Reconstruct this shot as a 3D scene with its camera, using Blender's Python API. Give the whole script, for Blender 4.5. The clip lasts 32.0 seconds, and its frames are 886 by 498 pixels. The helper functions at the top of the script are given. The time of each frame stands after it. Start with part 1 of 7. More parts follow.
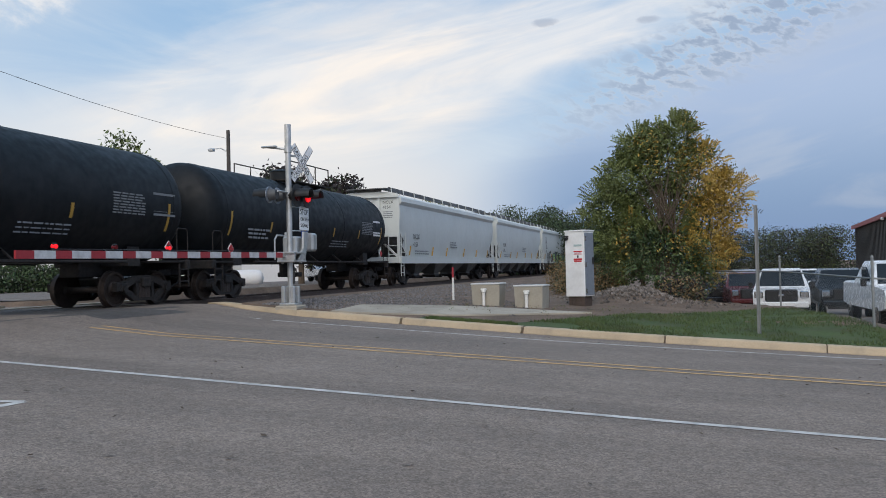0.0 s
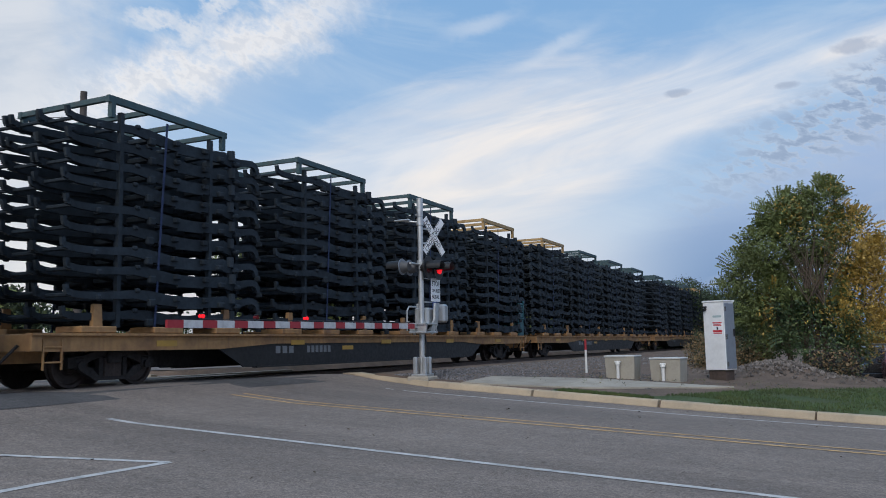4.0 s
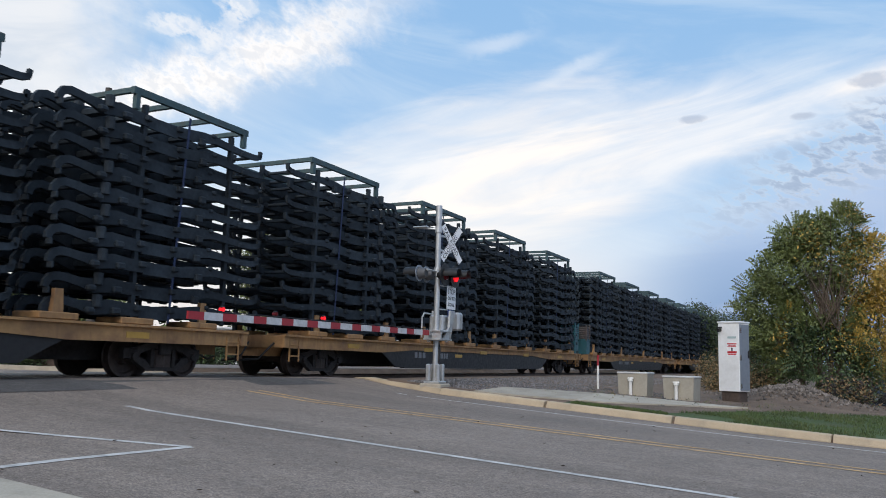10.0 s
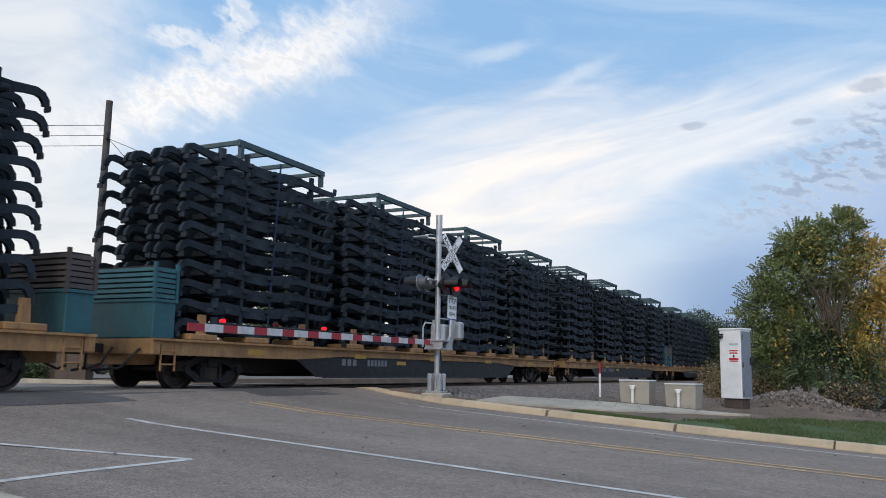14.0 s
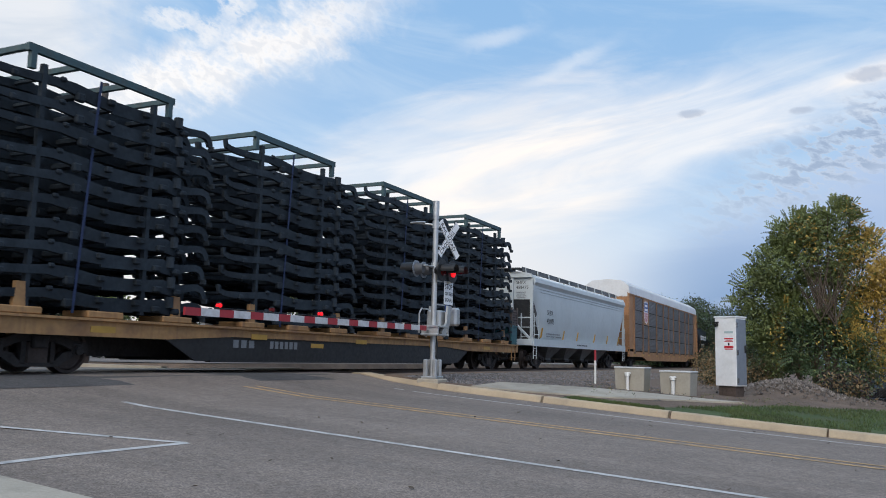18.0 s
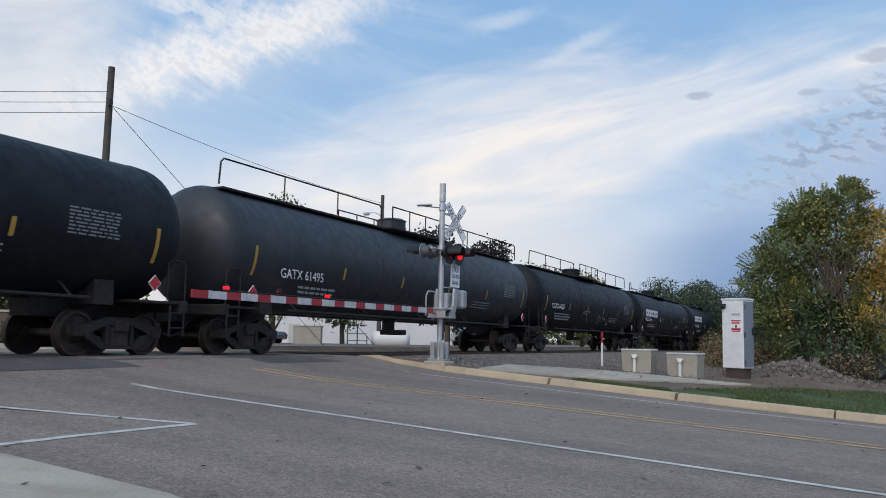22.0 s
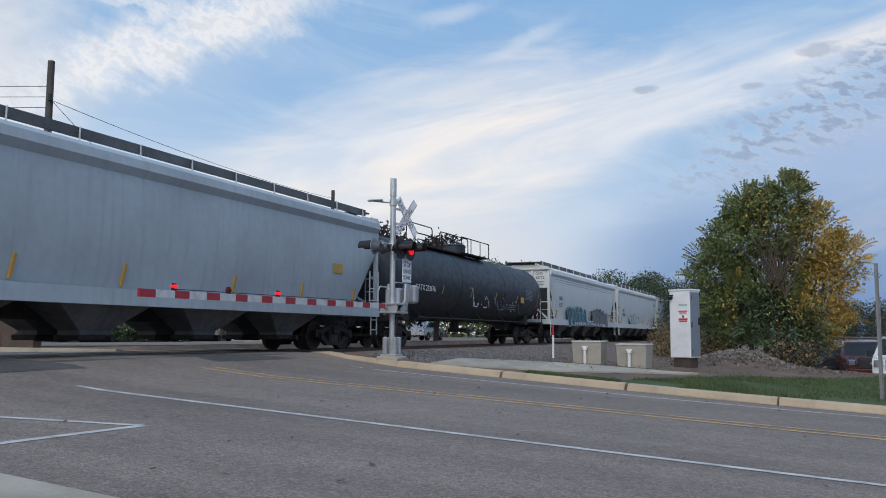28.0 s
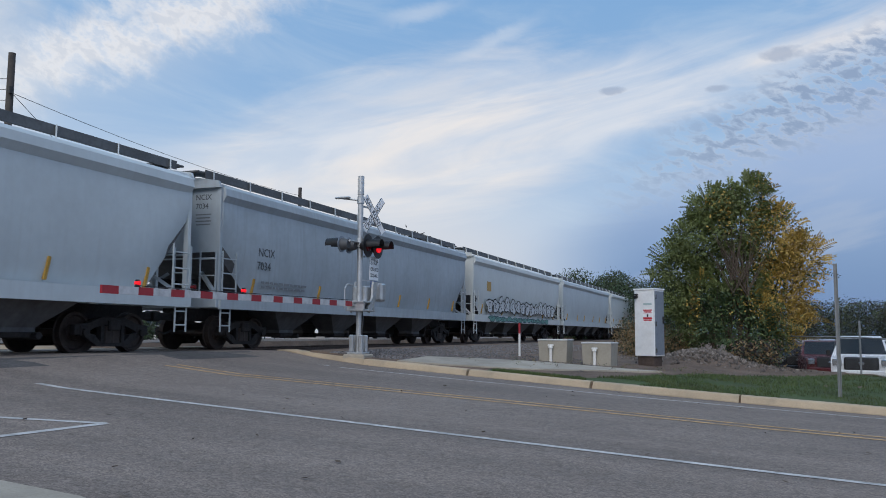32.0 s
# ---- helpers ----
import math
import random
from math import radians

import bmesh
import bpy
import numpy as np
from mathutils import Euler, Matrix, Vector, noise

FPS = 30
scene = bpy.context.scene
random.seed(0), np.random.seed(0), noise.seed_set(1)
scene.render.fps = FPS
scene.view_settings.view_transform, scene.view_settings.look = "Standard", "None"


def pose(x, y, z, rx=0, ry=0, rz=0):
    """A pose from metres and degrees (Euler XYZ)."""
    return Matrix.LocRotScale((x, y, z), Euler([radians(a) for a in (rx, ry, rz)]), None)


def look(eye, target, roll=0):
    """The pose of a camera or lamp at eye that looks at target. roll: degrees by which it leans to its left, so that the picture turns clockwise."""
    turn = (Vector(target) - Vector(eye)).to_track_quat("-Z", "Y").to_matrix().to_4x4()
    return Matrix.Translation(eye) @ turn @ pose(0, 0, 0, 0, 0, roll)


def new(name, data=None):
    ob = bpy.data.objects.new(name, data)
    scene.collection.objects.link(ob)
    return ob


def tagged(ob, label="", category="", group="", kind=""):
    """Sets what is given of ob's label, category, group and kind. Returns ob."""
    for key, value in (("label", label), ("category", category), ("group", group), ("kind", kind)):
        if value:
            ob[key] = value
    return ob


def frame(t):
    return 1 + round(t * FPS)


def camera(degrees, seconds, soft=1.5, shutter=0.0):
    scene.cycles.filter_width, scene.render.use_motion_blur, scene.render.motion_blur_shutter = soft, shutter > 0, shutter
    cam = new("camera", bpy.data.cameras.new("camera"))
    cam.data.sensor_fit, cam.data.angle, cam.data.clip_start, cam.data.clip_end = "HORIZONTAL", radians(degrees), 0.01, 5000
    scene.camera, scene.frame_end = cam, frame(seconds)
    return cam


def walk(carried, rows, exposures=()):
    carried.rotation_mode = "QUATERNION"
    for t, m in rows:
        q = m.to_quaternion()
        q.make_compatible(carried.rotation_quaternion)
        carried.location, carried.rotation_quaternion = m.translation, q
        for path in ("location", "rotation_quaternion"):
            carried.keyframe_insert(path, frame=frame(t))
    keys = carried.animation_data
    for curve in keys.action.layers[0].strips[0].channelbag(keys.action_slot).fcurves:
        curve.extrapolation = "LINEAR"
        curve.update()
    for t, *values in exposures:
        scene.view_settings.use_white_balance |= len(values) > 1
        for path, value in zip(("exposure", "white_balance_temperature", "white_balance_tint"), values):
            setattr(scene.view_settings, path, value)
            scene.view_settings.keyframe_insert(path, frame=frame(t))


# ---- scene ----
# camera: a hand-held phone beside the road
cam = camera(55.83, 32.0, soft=0.95, shutter=0.04)
EYE_ROWS = (
    (0.0, 0.123, 0.083, 1.697, 91.333, 1.338, 16.442),
    (0.5, 0.144, 0.062, 1.646, 93.113, 0.909, 15.288),
    (1.0, 0.164, 0.071, 1.616, 94.552, 0.373, 15.104),
    (1.5, 0.167, 0.058, 1.594, 95.306, 0.456, 15.153),
    (2.0, 0.114, 0.068, 1.590, 95.692, 0.749, 15.498),
    (2.5, 0.140, 0.066, 1.581, 95.746, 0.749, 16.533),
    (3.0, 0.146, 0.076, 1.599, 95.898, 1.044, 17.903),
    (3.5, 0.150, 0.094, 1.606, 96.216, 0.912, 20.639),
    (4.0, 0.166, 0.096, 1.615, 96.594, 1.152, 25.480),
    (4.5, 0.184, -0.008, 1.634, 96.781, 1.317, 29.912),
    (6.5, 0.034, 0.060, 1.545, 96.793, 0.528, 32.830),
    (7.0, 0.009, 0.065, 1.551, 95.805, 0.655, 32.395),
    (7.5, -0.057, 0.085, 1.542, 94.957, 0.744, 31.004),
    (8.0, -0.034, 0.030, 1.536, 94.945, 0.474, 29.114),
    (8.5, -0.020, -0.006, 1.477, 96.343, -0.535, 27.086),
    (9.0, -0.061, 0.005, 1.424, 97.789, -1.005, 25.691),
    (9.5, -0.052, -0.009, 1.406, 97.779, -1.257, 25.401),
    (10.0, -0.045, -0.005, 1.400, 97.666, -1.409, 25.789),
    (10.5, -0.030, -0.021, 1.410, 97.813, -1.223, 26.454),
    (11.0, -0.023, -0.019, 1.401, 98.100, -1.248, 26.931),
    (11.5, -0.060, -0.005, 1.406, 98.430, -1.459, 26.989),
    (12.0, -0.023, -0.028, 1.409, 98.819, -1.425, 26.902),
    (12.5, -0.012, -0.008, 1.413, 98.990, -1.329, 26.490),
    (13.0, -0.021, -0.009, 1.421, 98.844, -1.056, 26.046),
    (13.5, -0.023, 0.006, 1.421, 98.532, -0.959, 25.841),
    (14.0, -0.000, -0.009, 1.412, 98.267, -0.921, 25.984),
    (14.5, -0.026, 0.007, 1.412, 98.046, -0.794, 26.113),
    (16.5, -0.000, 0.004, 1.405, 97.929, -0.976, 25.837),
    (17.0, 0.002, -0.008, 1.411, 97.622, -0.980, 25.749),
    (17.5, 0.002, 0.011, 1.405, 97.473, -1.138, 25.762),
    (18.0, -0.001, -0.009, 1.415, 97.310, -1.318, 25.704),
    (18.5, 0.007, -0.010, 1.401, 97.233, -1.323, 25.735),
    (19.0, 0.003, -0.007, 1.398, 97.321, -1.068, 25.882),
    (19.5, 0.027, -0.008, 1.397, 97.277, -1.004, 25.992),
    (20.0, 0.012, -0.016, 1.399, 97.030, -1.183, 26.124),
    (20.5, -0.023, 0.001, 1.393, 96.839, -1.289, 26.283),
    (21.0, -0.018, 0.007, 1.394, 96.575, -1.386, 26.297),
    (21.5, -0.041, 0.031, 1.381, 96.316, -1.417, 26.107),
    (22.0, -0.009, 0.006, 1.391, 96.174, -1.250, 26.169),
    (22.5, 0.028, -0.016, 1.398, 95.900, -0.992, 25.788),
    (23.0, 0.001, -0.009, 1.392, 95.836, -0.965, 24.722),
    (23.5, -0.006, -0.006, 1.386, 95.917, -0.793, 23.852),
    (24.0, -0.006, 0.011, 1.378, 95.717, -0.792, 23.569),
    (24.5, -0.002, 0.003, 1.378, 95.753, -0.720, 23.402),
    (25.0, 0.006, -0.005, 1.397, 95.899, -0.653, 23.221),
    (25.5, -0.011, -0.001, 1.389, 95.975, -0.588, 23.155),
    (27.5, -0.022, 0.025, 1.394, 95.857, -0.407, 22.697),
    (28.0, -0.001, -0.000, 1.406, 95.821, -0.248, 22.935),
    (28.5, 0.029, -0.014, 1.400, 95.945, -0.109, 22.992),
    (29.0, 0.042, -0.015, 1.402, 96.011, -0.032, 22.792),
    (29.5, 0.041, -0.021, 1.403, 95.977, -0.123, 22.608),
    (30.0, -0.007, 0.005, 1.398, 95.995, -0.079, 22.366),
    (30.5, 0.006, -0.004, 1.403, 95.947, -0.200, 21.857),
    (31.0, 0.013, -0.002, 1.400, 95.985, -0.472, 20.733),
    (31.5, -0.001, -0.002, 1.394, 95.955, -0.353, 20.407),
    (32.0, 0.001, -0.008, 1.393, 95.739, -0.385, 20.675),
)
walk(cam, [(t, pose(x, y, z, rx, ry, rz)) for t, x, y, z, rx, ry, rz in EYE_ROWS],
     [(0.0, 0.05, 6750, 10), (1.0, -0.14, 6350, 10), (3.0, -0.18, 6300, 10), (4.5, 0.0, 6350, 10), (7.0, 0.25, 6950, 10), (8.5, 0.25, 6900, 10), (10.0, 0.22, 6650, 10), (13.0, 0.17, 6580, 10), (17.0, 0.18, 6580, 10), (19.3, 0.15, 6550, 10), (20.0, -0.06, 6450, 10), (21.0, -0.03, 6450, 10), (23.0, 0.02, 6450, 10), (28.0, -0.03, 6350, 10), (30.0, -0.12, 6250, 10), (32.0, -0.16, 6200, 10)])

# ---- sky and sun: an overcast evening sky with broken cloud ----
world = bpy.data.worlds.new("evening_sky")
scene.world = world
world.use_nodes = True
wn, wl = world.node_tree.nodes, world.node_tree.links
wn.clear()
w_out = wn.new("ShaderNodeOutputWorld")
w_bg = wn.new("ShaderNodeBackground")
w_bg.inputs["Strength"].default_value = 1.1
wl.new(w_bg.outputs[0], w_out.inputs[0])
w_tc = wn.new("ShaderNodeTexCoord")
w_sky = wn.new("ShaderNodeTexSky")
w_sky.sky_type = "NISHITA"
w_sky.sun_disc = False
w_sky.sun_elevation = radians(12)
w_sky.sun_rotation = radians(250)
w_sky.air_density = 1.4
w_sky.dust_density = 1.0


def w_math(op, a, b=None, clamp=False):
    n = wn.new("ShaderNodeMath")
    n.operation = op
    n.use_clamp = clamp
    for i, v in enumerate((a, b)):
        if v is None:
            continue
        if isinstance(v, (int, float)):
            n.inputs[i].default_value = v
        else:
            wl.new(v, n.inputs[i])
    return n.outputs[0]


def w_range(v, lo, hi):
    n = wn.new("ShaderNodeMapRange")
    n.interpolation_type = "SMOOTHSTEP"
    wl.new(v, n.inputs[0])
    n.inputs[1].default_value, n.inputs[2].default_value = lo, hi
    return n.outputs[0]


def w_mix(fac, a, b):
    n = wn.new("ShaderNodeMix")
    n.data_type = "RGBA"
    if isinstance(fac, (int, float)):
        n.inputs[0].default_value = fac
    else:
        wl.new(fac, n.inputs[0])
    for s, v in ((6, a), (7, b)):
        if isinstance(v, tuple):
            n.inputs[s].default_value = (*v, 1)
        else:
            wl.new(v, n.inputs[s])
    return n.outputs[2]


def w_noise(vec, scale, detail, rough=0.55, dist=0.0):
    n = wn.new("ShaderNodeTexNoise")
    n.inputs["Scale"].default_value = scale
    n.inputs["Detail"].default_value = detail
    n.inputs["Roughness"].default_value = rough
    n.inputs["Distortion"].default_value = dist
    wl.new(vec, n.inputs["Vector"])
    return n.outputs["Fac"]


w_sep = wn.new("ShaderNodeSeparateXYZ")
wl.new(w_tc.outputs["Generated"], w_sep.inputs[0])
# bearing to the left of the track's line, and height over the horizon, in degrees
w_u = w_math("MULTIPLY", w_math("ARCTAN2", w_math("MULTIPLY", w_sep.outputs[0], -1.0), w_sep.outputs[1]), 57.2958)
w_v = w_math("MULTIPLY", w_math("ARCSINE", w_sep.outputs[2]), 57.2958)


def w_lin(a, b, c):
    """a + b * bearing + c * height."""
    return w_math("ADD", w_math("ADD", w_math("MULTIPLY", w_u, b), w_math("MULTIPLY", w_v, c)), a)


def w_field(su, sv, turn, scale, detail, rough=0.55, dist=0.0, at=0.0):
    """Cloud texture in bearing and height, stretched along a slope."""
    t = radians(turn)
    c = wn.new("ShaderNodeCombineXYZ")
    wl.new(w_lin(at, su * math.cos(t), su * math.sin(t)), c.inputs[0])
    wl.new(w_lin(at * 0.7, -sv * math.sin(t), sv * math.cos(t)), c.inputs[1])
    c.inputs[2].default_value = at
    return w_noise(c.outputs[0], scale, detail, rough, dist)


def w_near(line, half, soft, rag=None, amount=0.0):
    """1 on a line, fading out; line: signed distance in degrees; rag: a texture that frays its edges."""
    d = w_math("ABSOLUTE", line)
    if rag is not None:
        d = w_math("ADD", d, w_math("MULTIPLY", w_math("SUBTRACT", rag, 0.5), amount))
    return w_range(d, half + soft, half)


def w_and(a, b):
    return w_math("MULTIPLY", a, b)


rag_wide = w_field(0.07, 0.24, -9, 1.0, 6, 0.58, 0.7, 3.0)
rag_fine = w_field(0.34, 0.50, 26, 1.0, 9, 0.62, 0.25, 7.0)
rag_curd = w_field(0.62, 0.95, 24, 1.0, 7, 0.62, 0.15, 17.0)
rag_cell = w_field(0.85, 1.8, 18, 1.0, 6, 0.58, 0.35, 11.0)
rag_band = w_field(0.07, 0.34, -10, 1.0, 8, 0.60, 0.8, 5.0)
streaks = w_field(0.05, 0.26, -11, 1.0, 8, 0.55, 0.7, 9.0)
wisps = w_field(0.045, 0.22, 10, 1.0, 8, 0.60, 1.1, 1.7)


def w_bell(v, mid, half):
    """1 in the middle of a stretch, smoothly 0 at its ends."""
    return w_range(w_math("ABSOLUTE", w_math("SUBTRACT", v, mid)), half, 0.0)


def w_spot(u, v, ru, rv, rag, amount):
    """A small cloud round a bearing and height."""
    du = w_math("MULTIPLY", w_math("SUBTRACT", w_u, u), 1.0 / ru)
    dv = w_math("MULTIPLY", w_math("SUBTRACT", w_v, v), 1.0 / rv)
    d = w_math("ADD", w_math("MULTIPLY", du, du), w_math("MULTIPLY", dv, dv))
    d = w_math("ADD", d, w_math("MULTIPLY", w_math("SUBTRACT", rag, 0.5), amount))
    return w_range(d, 1.0, 0.1)


blue = w_mix(w_range(w_v, 3.0, 25.0), (0.43, 0.58, 0.79), (0.235, 0.43, 0.71))
haze = w_mix(w_range(w_v, 0.0, 9.0), (0.70, 0.67, 0.69), (0.79, 0.78, 0.80))
sky_col = w_mix(w_and(w_range(w_v, 15.0, 5.0), w_math("MULTIPLY", w_range(w_u, 4.0, 24.0), 0.9)), blue, haze)
# thin veils everywhere
sky_col = w_mix(w_math("MULTIPLY", w_range(wisps, 0.42, 0.72), 0.34), sky_col, (0.62, 0.72, 0.83))
# slate-blue bank low on one side, under a mottled edge
edge = w_math("ADD", w_lin(-13.0, 0.39, 1.0), w_math("MULTIPLY", w_math("SUBTRACT", rag_wide, 0.5), 5.0))
bank = w_and(w_range(edge, 1.2, -3.2), w_range(w_u, 17.0, 6.0))
sky_col = w_mix(w_math("MULTIPLY", bank, 0.97), sky_col, w_mix(w_range(w_v, 2.0, 12.0), (0.15, 0.275, 0.52), (0.37, 0.48, 0.71)))
sky_col = w_mix(w_math("MULTIPLY", w_and(bank, w_range(streaks, 0.50, 0.68)), 0.30), sky_col, (0.52, 0.57, 0.68))
# long pale band, broad in the middle and thinning out
half = w_math("ADD", w_math("MULTIPLY", w_bell(w_u, 21.0, 22.0), 3.6), 0.9)
off = w_math("ADD", w_math("ABSOLUTE", w_lin(-17.3, 0.185, 1.0)), w_math("MULTIPLY", w_math("SUBTRACT", rag_band, 0.5), 5.0))
band = w_and(w_range(w_math("SUBTRACT", off, half), 2.2, -1.4), w_and(w_range(w_u, 46.0, 32.0), w_range(w_u, -26.0, -6.0)))
body = w_math("ADD", w_math("MULTIPLY", w_range(streaks, 0.36, 0.60), 0.50), 0.50)
sky_col = w_mix(w_math("MULTIPLY", w_and(band, body), 0.97), sky_col, w_mix(w_range(rag_wide, 0.38, 0.60), (0.95, 0.88, 0.83), (0.80, 0.81, 0.85)))
# curved wisp over the band
for wu, wv, slope in ((22.3, 21.5, 0.21), (17.0, 19.8, 0.44)):
    arc = w_and(w_near(w_lin(-(wv + slope * wu), slope, 1.0), 0.05, 0.75, rag_fine, 1.2), w_bell(w_u, wu, 4.2))
    sky_col = w_mix(w_math("MULTIPLY", arc, 0.42), sky_col, (0.78, 0.81, 0.86))
# grey-white cloud to the far left
left = w_and(w_range(w_math("ADD", w_u, w_math("MULTIPLY", rag_fine, 7.0)), 48.0, 56.0), w_range(w_v, 29.0, 21.0))
sky_col = w_mix(w_math("MULTIPLY", left, 0.85), sky_col, w_mix(w_range(rag_wide, 0.35, 0.62), (0.60, 0.64, 0.71), (0.77, 0.77, 0.79)))
# curdled diagonal cloud with a soft lower side
line = w_lin(-37.6, 0.455, 1.0)
puff = w_near(w_math("SUBTRACT", line, 0.15), 0.3, 3.0, rag_fine, 6.5)
puff = w_and(puff, w_and(w_range(w_u, 25.0, 37.0), w_range(w_u, 56.0, 46.0)))
curd = w_math("ADD", w_math("MULTIPLY", w_range(rag_curd, 0.38, 0.55), 0.45), 0.55)
veil = w_and(w_and(w_range(line, 1.0, -1.0), w_range(line, -6.5, -1.5)), w_and(w_range(w_u, 30.0, 40.0), w_range(w_u, 56.0, 46.0)))
sky_col = w_mix(w_math("MULTIPLY", veil, 0.25), sky_col, (0.72, 0.74, 0.78))
sky_col = w_mix(w_math("MULTIPLY", w_and(puff, curd), 0.98), sky_col, w_mix(w_range(rag_curd, 0.62, 0.42), (0.74, 0.75, 0.79), (1.0, 0.95, 0.91)))
for pu, pv, ru, rv in ((44.7, 21.2, 2.2, 0.9), (40.9, 22.9, 1.5, 1.7), (42.5, 20.6, 0.9, 1.0)):
    sky_col = w_mix(w_math("MULTIPLY", w_and(w_spot(pu, pv, ru, rv, rag_curd, 4.0), curd), 0.8), sky_col, (0.82, 0.82, 0.84))
# mottled cloudlets along the upper edge of the bank, dark with pale rims
mott = w_and(w_near(w_lin(-13.2, 0.39, 1.0), 0.5, 3.2, rag_wide, 6.0), w_range(w_u, 12.0, 1.0))
sky_col = w_mix(w_math("MULTIPLY", w_and(mott, w_range(rag_cell, 0.44, 0.50)), 0.40), sky_col, (0.66, 0.68, 0.74))
sky_col = w_mix(w_math("MULTIPLY", w_and(mott, w_range(rag_cell, 0.43, 0.62)), 0.95), sky_col, (0.29, 0.375, 0.54))
for pu, pv, ru, rv in ((9.05, 16.2, 1.1, 0.35), (-2.0, 17.7, 1.6, 0.55), (2.2, 15.9, 0.9, 0.3)):
    sky_col = w_mix(w_math("MULTIPLY", w_spot(pu, pv, ru, rv, rag_curd, 2.0), 0.65), sky_col, (0.36, 0.42, 0.55))
# a little of the clear-sky model, for the rest of the dome
w_scale = wn.new("ShaderNodeVectorMath")
w_scale.operation = "SCALE"
wl.new(w_sky.outputs[0], w_scale.inputs[0])
w_scale.inputs["Scale"].default_value = 0.12
sky_col = w_mix(0.12, sky_col, w_scale.outputs[0])
wl.new(sky_col, w_bg.inputs["Color"])

sun = new("sun", bpy.data.lights.new("sun", "SUN"))
sun.data.energy = 1.75
sun.data.angle = radians(40)
sun.data.color = (1.0, 0.93, 0.85)
sun.matrix_world = look((6, -40, 34), (0, 0, 0))

# ---- materials ----
def mat(name, base, rough=0.6, metal=0.0, var=0.18, scale=1.6, fine=14.0, bump=0.15, streak=0.0, dirt=(0.08, 0.07, 0.06), dirt_amount=0.0, each=0.0, spec=0.5):
    """Painted or raw surface: broad and fine variation, dirt in patches, streaks that run down, slight relief."""
    m = bpy.data.materials.new(name)
    m.use_nodes = True
    n, l = m.node_tree.nodes, m.node_tree.links
    bsdf = n["Principled BSDF"]
    bsdf.inputs["Metallic"].default_value = metal
    bsdf.inputs["Specular IOR Level"].default_value = spec
    tc = n.new("ShaderNodeTexCoord")

    def tex(s, d, stretch=None):
        t = n.new("ShaderNodeTexNoise")
        t.inputs["Scale"].default_value = s
        t.inputs["Detail"].default_value = d
        if stretch:
            mp = n.new("ShaderNodeMapping")
            mp.inputs["Scale"].default_value = stretch
            l.new(tc.outputs["Object"], mp.inputs[0])
            l.new(mp.outputs[0], t.inputs["Vector"])
        else:
            l.new(tc.outputs["Object"], t.inputs["Vector"])
        return t.outputs["Fac"]

    def ramp(v, lo, hi, a, b):
        r = n.new("ShaderNodeMapRange")
        l.new(v, r.inputs[0])
        for i, x in enumerate((lo, hi, a, b)):
            r.inputs[i + 1].default_value = x
        return r.outputs[0]

    def mul(a, b):
        x = n.new("ShaderNodeMath")
        x.operation = "MULTIPLY"
        l.new(a, x.inputs[0])
        l.new(b, x.inputs[1])
        return x.outputs[0]

    value = mul(ramp(tex(scale, 4), 0.3, 0.7, 1 - var, 1 + var), ramp(tex(fine, 5), 0.3, 0.7, 1 - var * 0.6, 1 + var * 0.6))
    if each:
        info = n.new("ShaderNodeObjectInfo")
        value = mul(value, ramp(info.outputs["Random"], 0, 1, 1 - each, 1 + each))
    hue = n.new("ShaderNodeMix")
    hue.data_type = "RGBA"
    hue.blend_type = "MULTIPLY"
    hue.inputs[0].default_value = 1.0
    hue.inputs[6].default_value = (*base, 1)
    comb = n.new("ShaderNodeCombineColor")
    for i in range(3):
        l.new(value, comb.inputs[i])
    l.new(comb.outputs[0], hue.inputs[7])
    colour = hue.outputs[2]
    if dirt_amount or streak:
        f = ramp(tex(scale * 2.3, 8), 0.48, 0.75, 0, dirt_amount)
        if streak:
            st = ramp(tex(3.0, 5, (1.0, 2.2, 0.12)), 0.5, 0.75, 0, streak)
            add = n.new("ShaderNodeMath")
            add.operation = "MAXIMUM"
            l.new(f, add.inputs[0])
            l.new(st, add.inputs[1])
            f = add.outputs[0]
        dm = n.new("ShaderNodeMix")
        dm.data_type = "RGBA"
        l.new(f, dm.inputs[0])
        l.new(colour, dm.inputs[6])
        dm.inputs[7].default_value = (*dirt, 1)
        colour = dm.outputs[2]
    l.new(colour, bsdf.inputs["Base Color"])
    l.new(ramp(tex(fine * 0.7, 3), 0.3, 0.7, max(0.02, rough - 0.1), min(1, rough + 0.1)), bsdf.inputs["Roughness"])
    if bump:
        b = n.new("ShaderNodeBump")
        b.inputs["Strength"].default_value = bump
        b.inputs["Distance"].default_value = 0.02
        l.new(tex(fine * 2.5, 6), b.inputs["Height"])
        l.new(b.outputs[0], bsdf.inputs["Normal"])
    return m


def glow(name, colour, strength):
    m = bpy.data.materials.new(name)
    m.use_nodes = True
    b = m.node_tree.nodes["Principled BSDF"]
    b.inputs["Base Color"].default_value = (*colour, 1)
    b.inputs["Emission Color"].default_value = (*colour, 1)
    b.inputs["Emission Strength"].default_value = strength
    return m


